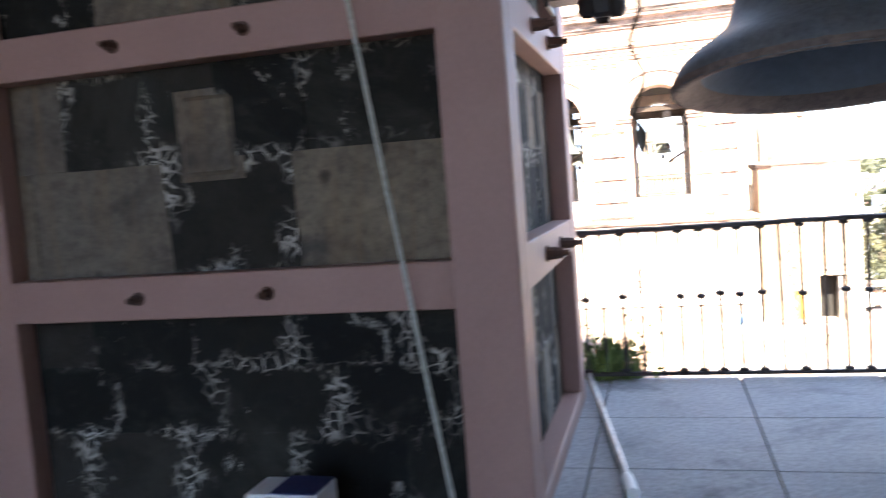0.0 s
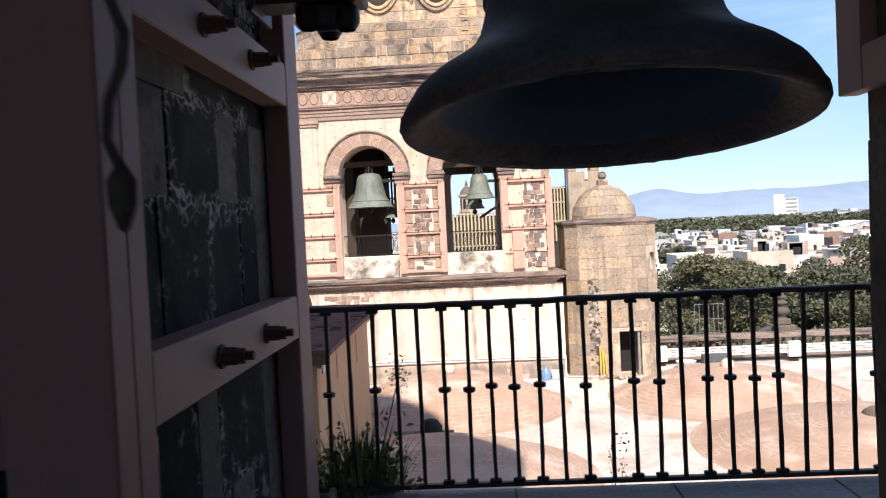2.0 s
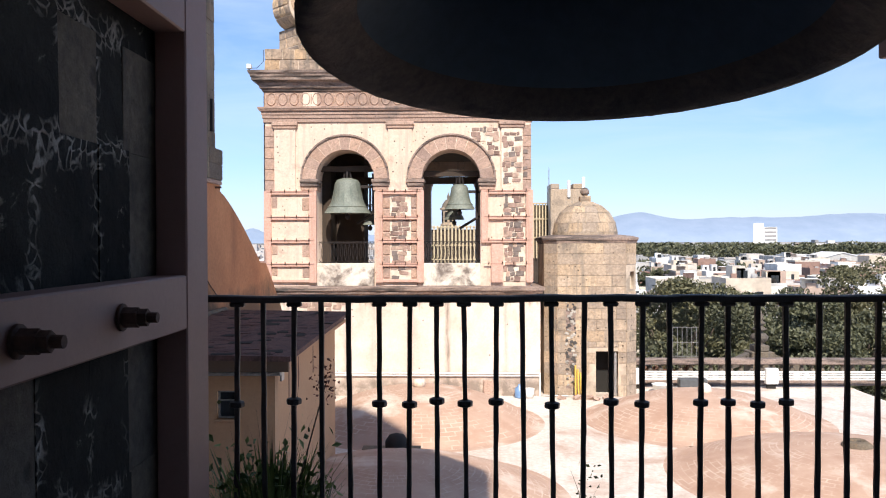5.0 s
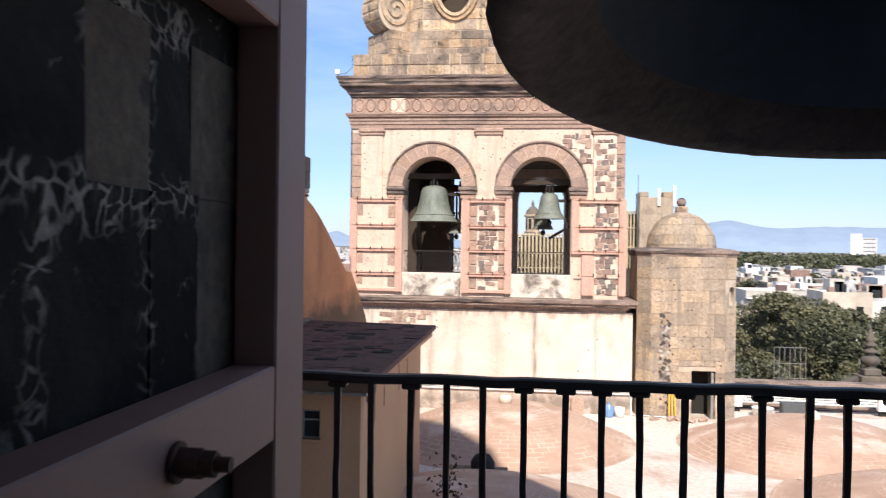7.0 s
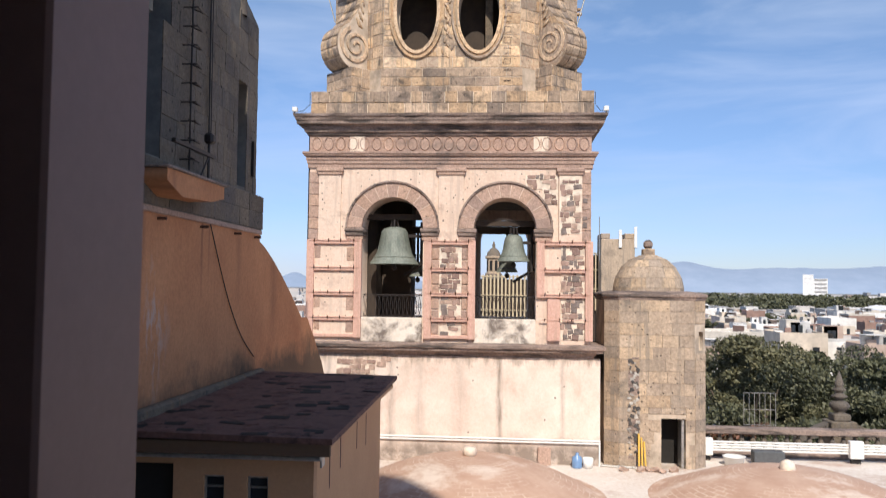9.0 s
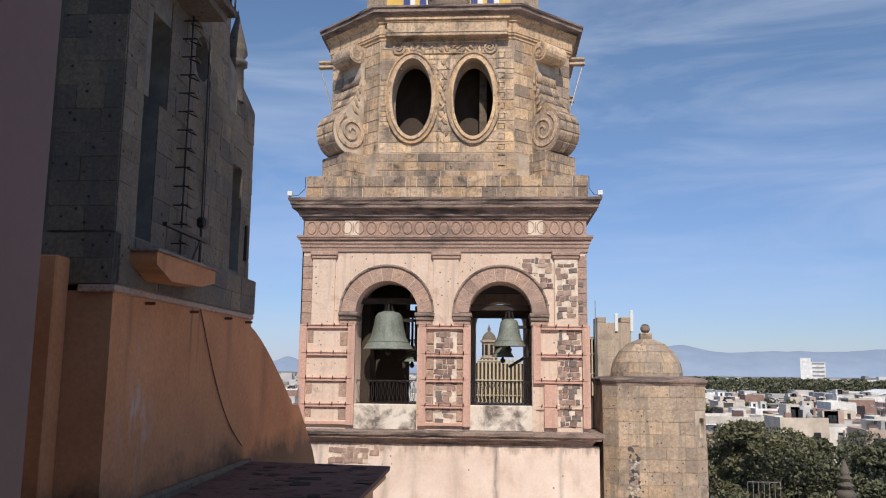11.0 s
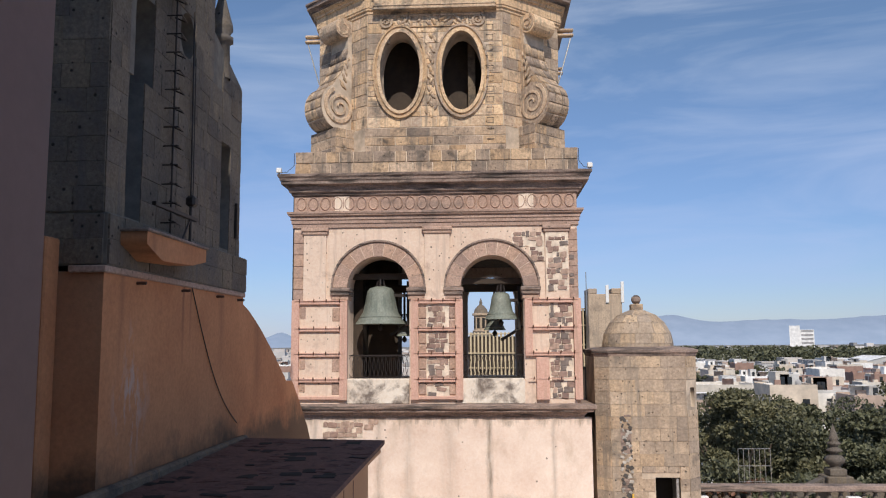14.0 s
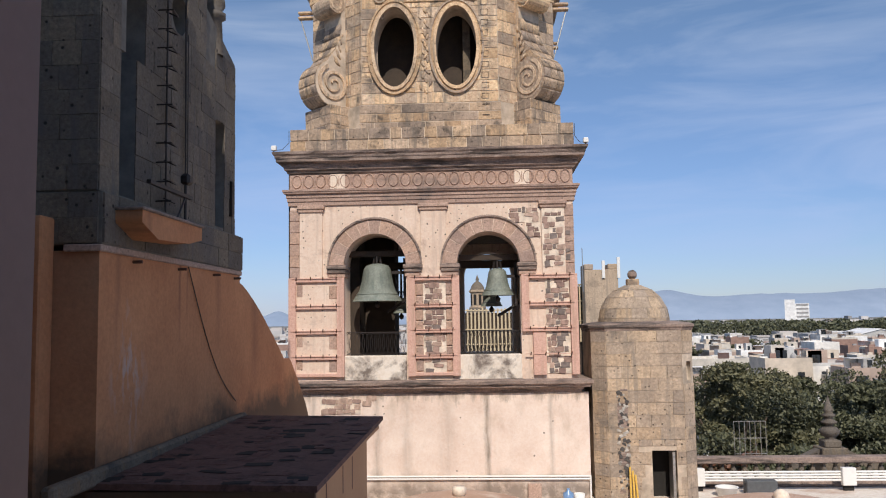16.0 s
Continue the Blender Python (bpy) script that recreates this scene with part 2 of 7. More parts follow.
def lime_stone():
    """Dark basalt with lacy white lime left along wandering joints."""
    m, nt, b = nodes_of("dark_stone")
    p = coords(nt)
    o = nt.nodes.new("ShaderNodeObjectInfo")
    tone = ramp(nt, o.outputs["Random"], [(0, (0.010, 0.0098, 0.009)), (0.5, (0.016, 0.015, 0.013)), (0.72, (0.026, 0.023, 0.019)), (1, (0.046, 0.039, 0.032))])
    c = mixc(nt, ramp(nt, tex_noise(nt, p, 4.0, 8, 0.7), [(0.3, 0.3), (0.7, 1.0)]), (0.010, 0.0102, 0.0095), tone)
    c = mixc(nt, ramp(nt, tex_noise(nt, p, 2.2, 4), [(0.60, 0), (0.78, 0.4)]), c, (0.022, 0.027, 0.023))
    c = mixc(nt, ramp(nt, tex_noise(nt, p, 6.5, 8, 0.72, 0.5), [(0.56, 0), (0.70, 0.5)]), c, (0.048, 0.040, 0.033))
    c = mixc(nt, ramp(nt, tex_noise(nt, p, 13, 8, 0.75), [(0.56, 0), (0.70, 0.8)]), c, (0.012, 0.012, 0.012))
    lace = nt.nodes.new("ShaderNodeTexVoronoi")
    lace.feature = "DISTANCE_TO_EDGE"
    lace.inputs["Scale"].default_value = 17.0
    warp = nt.nodes.new("ShaderNodeTexNoise")
    warp.inputs["Scale"].default_value = 6.0
    nt.links.new(p, warp.inputs["Vector"])
    wv = nt.nodes.new("ShaderNodeVectorMath")
    wv.operation = "MULTIPLY_ADD"
    wv.inputs[1].default_value = (0.20, 0.20, 0.20)
    nt.links.new(warp.outputs["Color"], wv.inputs[0])
    nt.links.new(p, wv.inputs[2])
    nt.links.new(wv.outputs[0], lace.inputs["Vector"])
    thin = ramp(nt, calc(nt, "ADD", lace.outputs["Distance"], calc(nt, "MULTIPLY", calc(nt, "SUBTRACT", tex_noise(nt, p, 26, 5, 0.7), 0.5), 0.16)), [(0.045, 1), (0.115, 0)])
    tc = nt.nodes.new("ShaderNodeTexCoord")
    sp = nt.nodes.new("ShaderNodeSeparateXYZ")
    nt.links.new(tc.outputs["Object"], sp.inputs[0])
    edge = calc(nt, "MAXIMUM", calc(nt, "ABSOLUTE", sp.outputs[0]), calc(nt, "ABSOLUTE", sp.outputs[2]))
    edge = calc(nt, "ADD", edge, calc(nt, "MULTIPLY", calc(nt, "SUBTRACT", tex_noise(nt, p, 3.2, 5, 0.65), 0.5), 1.0))
    band = ramp(nt, edge, [(0.38, 0), (0.54, 1)])
    patch = ramp(nt, tex_noise(nt, p, 1.3, 4), [(0.42, 0), (0.54, 1)])
    f = calc(nt, "MULTIPLY", calc(nt, "MULTIPLY", calc(nt, "MULTIPLY", thin, band), patch), ramp(nt, tex_noise(nt, p, 11, 5, 0.7), [(0.34, 0), (0.46, 1)]))
    dust = calc(nt, "MULTIPLY", calc(nt, "MULTIPLY", band, patch), ramp(nt, tex_noise(nt, p, 30, 6), [(0.45, 0), (0.7, 0.5)]))
    blot = calc(nt, "MULTIPLY", ramp(nt, tex_noise(nt, p, 3.4, 8, 0.75, 0.6), [(0.61, 0), (0.65, 1)]), ramp(nt, tex_noise(nt, p, 24, 6, 0.7), [(0.40, 0), (0.56, 0.85)]))
    c = mixc(nt, blot, c, (0.36, 0.34, 0.30))
    c = mixc(nt, dust, c, (0.13, 0.118, 0.105))
    c = mixc(nt, ramp(nt, tex_noise(nt, p, 1.1, 7, 0.7, 0.5), [(0.50, 0), (0.66, 0.55)]), c, (0.060, 0.056, 0.046))
    c = mixc(nt, f, c, (0.44, 0.40, 0.35))
    nt.links.new(c, b.inputs["Base Color"])
    b.inputs["Roughness"].default_value = 0.9
    b.inputs["Specular IOR Level"].default_value = 0.2
    bump(nt, b, calc(nt, "ADD", tex_noise(nt, p, 9, 8, 0.7), calc(nt, "MULTIPLY", f, 0.5)), 0.6, 0.03)
    return m


def dome_brick():
    """Clay bricks laid in rings round the crown of a shallow dome, pale joints, wear and whitewash."""
    m, nt, b = nodes_of("dome_brick")
    t = nt.nodes.new("ShaderNodeTexCoord")
    s = nt.nodes.new("ShaderNodeSeparateXYZ")
    nt.links.new(t.outputs["Object"], s.inputs[0])
    r = calc(nt, "SQRT", calc(nt, "ADD", calc(nt, "MULTIPLY", s.outputs[0], s.outputs[0]), calc(nt, "MULTIPLY", s.outputs[1], s.outputs[1])))
    a = calc(nt, "ARCTAN2", s.outputs[1], s.outputs[0])
    v = nt.nodes.new("ShaderNodeCombineXYZ")
    nt.links.new(calc(nt, "MULTIPLY", a, 2.4), v.inputs[0])
    nt.links.new(r, v.inputs[1])
    br = nt.nodes.new("ShaderNodeTexBrick")
    nt.links.new(v.outputs[0], br.inputs["Vector"])
    br.inputs["Scale"].default_value = 1.0
    br.inputs["Brick Width"].default_value, br.inputs["Row Height"].default_value = 0.36, 0.19
    br.inputs["Mortar Size"].default_value = 0.018
    br.inputs["Color1"].default_value, br.inputs["Color2"].default_value = (0.46, 0.295, 0.215, 1), (0.53, 0.35, 0.265, 1)
    br.inputs["Mortar"].default_value = (0.66, 0.53, 0.42, 1)
    p = coords(nt)
    worn = mixc(nt, ramp(nt, tex_noise(nt, p, 0.9, 6), [(0.35, 0), (0.65, 1)]), (0.45, 0.285, 0.205), (0.56, 0.39, 0.295))
    c = mixc(nt, ramp(nt, tex_noise(nt, p, 1.1, 5), [(0.46, 0.0), (0.64, 0.75)]), worn, br.outputs["Color"])
    c = mixc(nt, ramp(nt, tex_noise(nt, p, 0.45, 6, 0.65), [(0.55, 0), (0.68, 0.7)]), c, (0.74, 0.65, 0.56))
    nt.links.new(c, b.inputs["Base Color"])
    b.inputs["Roughness"].default_value = 0.9
    bump(nt, b, tex_noise(nt, p, 25, 6), 0.3, 0.02)
    return m


def plain(name, colour, rough=0.7, metal=0.0, spread=0.15, scale=6.0, relief=0.15):
    m, nt, b = nodes_of(name)
    p = coords(nt)
    lo, hi = [c * (1 - spread) for c in colour], [min(1, c * (1 + spread)) for c in colour]
    c = mixc(nt, ramp(nt, tex_noise(nt, p, scale, 6, 0.65), [(0.3, 0), (0.7, 1)]), lo, hi)
    nt.links.new(c, b.inputs["Base Color"])
    b.inputs["Roughness"].default_value, b.inputs["Metallic"].default_value = rough, metal
    bump(nt, b, tex_noise(nt, p, scale * 6, 4), relief, 0.01)
    return m


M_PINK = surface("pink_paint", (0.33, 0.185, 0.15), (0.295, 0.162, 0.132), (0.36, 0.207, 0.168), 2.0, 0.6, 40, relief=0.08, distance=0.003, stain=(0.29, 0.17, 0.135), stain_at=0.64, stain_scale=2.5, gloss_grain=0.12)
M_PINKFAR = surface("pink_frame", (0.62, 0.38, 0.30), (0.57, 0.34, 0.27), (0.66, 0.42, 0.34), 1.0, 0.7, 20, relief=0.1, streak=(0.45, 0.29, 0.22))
M_DARKSTONE = lime_stone()
M_BASE = streaked_base()
M_TANSTONE = surface("tan_stone", (0.145, 0.12, 0.095), (0.095, 0.08, 0.066), (0.185, 0.155, 0.12), 3.0, 0.9, 22, stain=(0.055, 0.05, 0.045), stain_at=0.52, stain_scale=2.6, vary=0.5, pits=0.6, streak=(0.21, 0.13, 0.07), relief=0.6, gloss_grain=0.8)
M_RUST = surface("rusted_steel", (0.10, 0.05, 0.035), (0.05, 0.03, 0.025), (0.16, 0.075, 0.045), 12, 0.85, 60, relief=0.3, distance=0.004)
M_IRON = surface("painted_iron", (0.026, 0.023, 0.023), (0.018, 0.016, 0.016), (0.05, 0.033, 0.027), 14, 0.5, 70, metal=0.15, relief=0.35, distance=0.004)
# bronze made paler and bluer, in place of light inside the bell
M_BRONZEIN = surface("lifted_bronze", (0.125, 0.165, 0.21), (0.10, 0.135, 0.175), (0.15, 0.19, 0.235), 2, 0.9, 20, relief=0.15, distance=0.005, gloss_grain=0.25)
M_BRONZE = surface("dark_bronze", (0.115, 0.13, 0.145), (0.085, 0.10, 0.115), (0.165, 0.172, 0.18), 3, 0.6, 30, metal=0.15, relief=0.25, distance=0.006, stain=(0.10, 0.085, 0.07), stain_at=0.62, stain_scale=3.0)
M_LIP = surface("worn_bronze", (0.16, 0.12, 0.105), (0.085, 0.07, 0.066), (0.25, 0.185, 0.155), 7, 0.75, 40, metal=0.15, relief=0.7, distance=0.012, stain=(0.05, 0.045, 0.045), stain_at=0.54, stain_scale=5.0)
M_VERDIGRIS = surface("verdigris_bronze", (0.215, 0.24, 0.205), (0.14, 0.165, 0.145), (0.285, 0.305, 0.26), 2.5, 0.7, 14, metal=0.2, streak=(0.12, 0.15, 0.125), relief=0.2)
M_TILE = surface("floor_stone", (0.30, 0.31, 0.32), (0.22, 0.23, 0.245), (0.37, 0.375, 0.38), 1.6, 0.75, 30, stain=(0.10, 0.105, 0.115), stain_at=0.53, stain_scale=1.1, vary=0.12, relief=0.25, distance=0.006)
M_JOINT = plain("joint", (0.07, 0.07, 0.072), 0.95)
M_PLASTER = surface("cream_plaster", (0.78, 0.645, 0.525), (0.68, 0.54, 0.43), (0.85, 0.73, 0.61), 0.7, 0.9, 9, streak=(0.44, 0.35, 0.28), stain=(0.44, 0.33, 0.27), stain_at=0.61, stain_scale=1.3, pits=0.6, relief=0.35, gloss_grain=0.3)
M_PARAPET = surface("limewashed_parapet", (0.76, 0.68, 0.58), (0.62, 0.52, 0.43), (0.82, 0.75, 0.66), 1.2, 0.9, 9, stain=(0.13, 0.10, 0.085), stain_at=0.48, stain_scale=0.9, relief=0.4, gloss_grain=0.4)
M_PINKPLASTER = surface("pink_plaster", (0.72, 0.555, 0.44), (0.64, 0.475, 0.37), (0.79, 0.64, 0.53), 0.8, 0.9, 10, streak=(0.55, 0.42, 0.34), stain=(0.46, 0.33, 0.265), stain_at=0.56, stain_scale=1.3, pits=0.85, relief=0.35, gloss_grain=0.35)
M_CANTERA = surface("pink_cantera", (0.43, 0.30, 0.245), (0.34, 0.235, 0.195), (0.52, 0.38, 0.31), 1.4, 0.9, 14, stain=(0.17, 0.135, 0.12), stain_at=0.57, vary=0.4, pits=0.5, relief=0.6, distance=0.03, gloss_grain=0.75)
M_CORNICE = surface("weathered_cornice", (0.31, 0.23, 0.19), (0.16, 0.125, 0.11), (0.40, 0.30, 0.25), 1.6, 0.92, 12, stain=(0.05, 0.043, 0.04), stain_at=0.475, stain_scale=1.0, relief=0.8, distance=0.03, gloss_grain=0.75, layer=(0.5, 0.5, 4.5))
M_ASHLAR = surface("ochre_ashlar", (0.57, 0.44, 0.33), (0.40, 0.31, 0.24), (0.72, 0.57, 0.43), 1.5, 0.92, 9, stain=(0.10, 0.088, 0.076), stain_at=0.545, stain_scale=0.9, vary=0.95, pits=0.5, relief=0.8, distance=0.05, gloss_grain=0.75, streak=(0.22, 0.185, 0.15))
M_ATTIC = surface("weathered_ashlar", (0.46, 0.36, 0.28), (0.30, 0.235, 0.185), (0.58, 0.46, 0.36), 1.2, 0.92, 9, stain=(0.075, 0.062, 0.052), stain_at=0.51, stain_scale=1.1, vary=0.95, pits=0.6, relief=0.8, distance=0.05, gloss_grain=0.75, streak=(0.15, 0.13, 0.11))
M_TURRET = surface("turret_stone", (0.45, 0.36, 0.28), (0.33, 0.265, 0.21), (0.55, 0.45, 0.355), 1.0, 0.92, 9, stain=(0.13, 0.115, 0.10), stain_at=0.575, stain_scale=0.6, vary=0.62, pits=0.8, relief=0.7, distance=0.04, gloss_grain=0.7, streak=(0.27, 0.225, 0.18))
M_MORTAR = plain("pale_mortar", (0.72, 0.61, 0.50), 0.95, spread=0.3, scale=3)
M_OLDMORTAR = plain("old_mortar", (0.50, 0.41, 0.32), 0.95, spread=0.45, scale=1.2)
M_GREYASHLAR = surface("grey_ashlar", (0.155, 0.133, 0.112), (0.095, 0.085, 0.074), (0.22, 0.188, 0.152), 1.0, 0.92, 14, stain=(0.11, 0.10, 0.095), stain_at=0.55, stain_scale=0.6, vary=0.6, pits=0.95, relief=0.7, distance=0.04, gloss_grain=0.75, streak=(0.12, 0.11, 0.105))
M_GREYMORTAR = plain("grey_mortar", (0.17, 0.155, 0.135), 0.95, spread=0.3, scale=3)
M_OCHRE = ochre_render()
M_TANRENDER = surface("tan_render", (0.53, 0.305, 0.165), (0.48, 0.27, 0.145), (0.57, 0.335, 0.185), 0.8, 0.9, 14, relief=0.1, gloss_grain=0.15)
M_ROOFCLAY = surface("roof_clay", (0.14, 0.072, 0.058), (0.09, 0.05, 0.043), (0.18, 0.092, 0.075), 2.2, 0.95, 12, stain=(0.022, 0.016, 0.015), stain_at=0.52, stain_scale=2.6, relief=0.6, distance=0.03)
M_LIME = surface("limewashed_roof", (0.70, 0.62, 0.54), (0.56, 0.45, 0.37), (0.78, 0.73, 0.67), 0.35, 0.9, 6, stain=(0.46, 0.30, 0.22), stain_at=0.52, stain_scale=0.28, relief=0.3)
M_DOME = dome_brick()
M_WHITE = plain("white_paint", (0.78, 0.77, 0.74), 0.5, spread=0.06)
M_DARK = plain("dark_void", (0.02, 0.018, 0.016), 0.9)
# timber of beams and yokes; also the colour put in for interior shade
M_WOODSHADE = surface("dark_timber_and_shade", (0.05, 0.035, 0.025), (0.03, 0.022, 0.017), (0.08, 0.055, 0.038), 3, 0.8, 30, relief=0.5)
M_ROPE = plain("rope", (0.45, 0.44, 0.38), 0.9, spread=0.3, scale=60, relief=0.5)
M_OLDROPE = plain("old_rope", (0.10, 0.085, 0.065), 0.9, spread=0.3, scale=60, relief=0.5)
M_STEEL = plain("dull_steel", (0.42, 0.41, 0.39), 0.45, 0.7, spread=0.3, scale=12)
M_BLUE = plain("blue_card", (0.02, 0.03, 0.11), 0.5)
M_BLUEPLASTIC = plain("blue_plastic", (0.16, 0.28, 0.48), 0.3)
M_YELLOW = plain("yellow_glaze", (0.72, 0.46, 0.10), 0.25)
M_BLUEGLAZE = plain("blue_glaze", (0.05, 0.08, 0.26), 0.2)
M_WINDOW = plain("window_glass_dark", (0.03, 0.035, 0.04), 0.15)
M_BARE = plain("bare_concrete", (0.40, 0.38, 0.35), 0.9, spread=0.25, scale=0.5)
M_BAMBOO = plain("straw_lattice", (0.56, 0.45, 0.29), 0.8, spread=0.2)


def leafy(name, dark, light):
    m, nt, b = nodes_of(name)
    o = nt.nodes.new("ShaderNodeNewGeometry")
    c = ramp(nt, o.outputs["Random Per Island"], [(0, dark), (1, light)])
    nt.links.new(c, b.inputs["Base Color"])
    b.inputs["Roughness"].default_value = 0.6
    return m


M_LEAF = leafy("leaves", (0.050, 0.056, 0.031), (0.125, 0.128, 0.066))
M_LEAFLIGHT = leafy("light_leaves", (0.07, 0.072, 0.036), (0.175, 0.165, 0.085))
M_LEAFRED = leafy("reddish_leaves", (0.05, 0.05, 0.02), (0.20, 0.075, 0.045))
M_WEED = leafy("weeds", (0.04, 0.08, 0.015), (0.20, 0.26, 0.06))
M_DRY = leafy("dry_flower", (0.16, 0.05, 0.035), (0.28, 0.11, 0.07))
M_BARK = surface("bark", (0.12, 0.09, 0.065), (0.08, 0.06, 0.045), (0.16, 0.12, 0.09), 3, 0.95, 14)


# ---------------------------------------------------------------- builders
def link_mesh(name, bm, material, parent=None, label=""):
    me = bpy.data.meshes.new(name)
    bm.to_mesh(me)
    bm.free()
    me.materials.append(material)
    ob = new(name, me)
    if parent:
        ob.parent = parent
    if label:
        tagged(ob, label)
    return ob


def part(name, bm, material, parent, label=""):
    return link_mesh(name, bm, material, parent, label)


def part_of(name, me, material, parent, m=Matrix(), label=""):
    """A part on a mesh that may be shared."""
    if not me.materials:
        me.materials.append(material)
    ob = new(name, me)
    ob.parent = parent
    ob.matrix_basis = m
    if label:
        tagged(ob, label)
    return ob


def thing(name, label, category, at=(0, 0, 0), group="", kind=""):
    ob = new(name)
    ob.location = at
    ob.empty_display_size = 0.1
    return tagged(ob, label, category, group, kind)


def box(x0, x1, y0, y1, z0, z1, bevel=0.0, bm=None):
    bm = bm or bmesh.new()
    r = bmesh.ops.create_cube(bm, size=1, matrix=Matrix.LocRotScale(((x0 + x1) / 2, (y0 + y1) / 2, (z0 + z1) / 2), None, (abs(x1 - x0), abs(y1 - y0), abs(z1 - z0))))
    if bevel:
        es = list({e for v in r["verts"] for e in v.link_edges})
        bmesh.ops.bevel(bm, geom=es, offset=bevel, segments=1, affect="EDGES")
    return bm


def rod(a, b, r, seg=8, r2=None, bm=None):
    """A round bar from a to b."""
    bm = bm or bmesh.new()
    a, b = Vector(a), Vector(b)
    d = b - a
    m = Matrix.Translation((a + b) / 2) @ d.to_track_quat("Z", "Y").to_matrix().to_4x4()
    bmesh.ops.create_cone(bm, cap_ends=True, segments=seg, radius1=r, radius2=r if r2 is None else r2, depth=d.length, matrix=m)
    return bm


def spin(profile, seg=32, centre=(0, 0, 0), bm=None, squash=1.0, start=0.0, smooth=True):
    """A body of revolution about z from (radius, height) pairs."""
    bm = bm or bmesh.new()
    rings = []
    for r, z in profile:
        if r < 1e-5:
            rings.append([bm.verts.new((centre[0], centre[1], centre[2] + z))])
        else:
            rings.append([bm.verts.new((centre[0] + r * math.cos(start + 2 * math.pi * k / seg), centre[1] + squash * r * math.sin(start + 2 * math.pi * k / seg), centre[2] + z)) for k in range(seg)])
    for a, b in zip(rings, rings[1:]):
        for k in range(seg):
            q = (k + 1) % seg
            if len(a) == 1 and len(b) == 1:
                continue
            f = [a[0], b[q], b[k]] if len(a) == 1 else [a[k], a[q], b[0]] if len(b) == 1 else [a[k], a[q], b[q], b[k]]
            bm.faces.new(f).smooth = smooth
    bmesh.ops.recalc_face_normals(bm, faces=bm.faces)
    return bm


def plate(outlines, depth, name="plate"):
    """A flat plate of that depth, outer outline first, holes after it; it stands in x and z with its front at y = 0, its back at y = depth."""
    cu = bpy.data.curves.new(name, "CURVE")
    cu.dimensions, cu.fill_mode, cu.extrude = "2D", "BOTH", depth / 2
    for pts in outlines:
        sp = cu.splines.new("POLY")
        sp.points.add(len(pts) - 1)
        for q, (x, z) in zip(sp.points, pts):
            q.co = (x, z, 0, 1)
        sp.use_cyclic_u = True
    tmp = bpy.data.objects.new(name, cu)
    me = bpy.data.meshes.new_from_object(tmp)
    bpy.data.objects.remove(tmp)
    bpy.data.curves.remove(cu)
    me.transform(Matrix.Translation((0, depth / 2, 0)) @ Matrix.Rotation(math.pi / 2, 4, "X"))
    me.materials.clear()
    return me


def rect(x0, x1, z0, z1):
    return [(x0, z0), (x1, z0), (x1, z1), (x0, z1)]


def arch(x0, x1, z0, spring, seg=24):
    c, r = (x0 + x1) / 2, (x1 - x0) / 2
    return [(x0, z0), (x1, z0)] + [(c + r * math.cos(math.pi * k / seg), spring + r * math.sin(math.pi * k / seg)) for k in range(seg + 1)]


def ring_arch(cx, cz, r0, r1, seg=24):
    return [(cx + r1 * math.cos(math.pi * k / seg), cz + r1 * math.sin(math.pi * k / seg)) for k in range(seg + 1)] + \
           [(cx + r0 * math.cos(math.pi * (seg - k) / seg), cz + r0 * math.sin(math.pi * (seg - k) / seg)) for k in range(seg + 1)]


def ellipse(cx, cz, a, b, seg=40):
    return [(cx + a * math.cos(2 * math.pi * k / seg), cz + b * math.sin(2 * math.pi * k / seg)) for k in range(seg)]


def moulding(profile, x0, x1, y0, y1, name, material, parent, label=""):
    """A stone moulding right round a block: (how far it stands out, height) pairs run round the rectangle."""
    bm = bmesh.new()
    n = max(2, int((x1 - x0) / 0.22))
    rows = []
    for p, z in profile:
        cs = [(x0 - p, y0 - p), (x1 + p, y0 - p), (x1 + p, y1 + p), (x0 - p, y1 + p)]
        row = []
        for k in range(4):
            (ax, ay), (bx, by) = cs[k], cs[(k + 1) % 4]
            for q in range(n if k == 0 else 1):
                t = q / (n if k == 0 else 1)
                x, y = ax + (bx - ax) * t, ay + (by - ay) * t
                wear = 0.05 * min(1.0, p * 2.5) * (max(0.0, noise.noise((x * 1.7, z * 9, 3.1))) + 0.4 * noise.noise((x * 6.1, z * 5, 8.2))) if k == 0 and q else 0.0
                row.append(bm.verts.new((x, y + wear, z + 0.35 * wear)))
        rows.append(row)
    for a, b in zip(rows, rows[1:]):
        for k in range(len(a)):
            bm.faces.new((a[k], a[(k + 1) % len(a)], b[(k + 1) % len(a)], b[k]))
    bm.faces.new(rows[0])
    bm.faces.new(rows[-1])
    bmesh.ops.recalc_face_normals(bm, faces=bm.faces)
    return part(name, bm, material, parent, label)


rng = random.Random(7)


def block_mesh(name, material, bevel=0.03, wobble=0.0):
    """A unit stone with worn edges."""
    bm = box(-0.5, 0.5, -0.5, 0.5, -0.5, 0.5, bevel)
    for v in bm.verts:
        v.co += Vector([rng.uniform(-wobble, wobble) for _ in range(3)])
    me = bpy.data.meshes.new(name)
    bm.to_mesh(me)
    bm.free()
    me.materials.append(material)
    return me


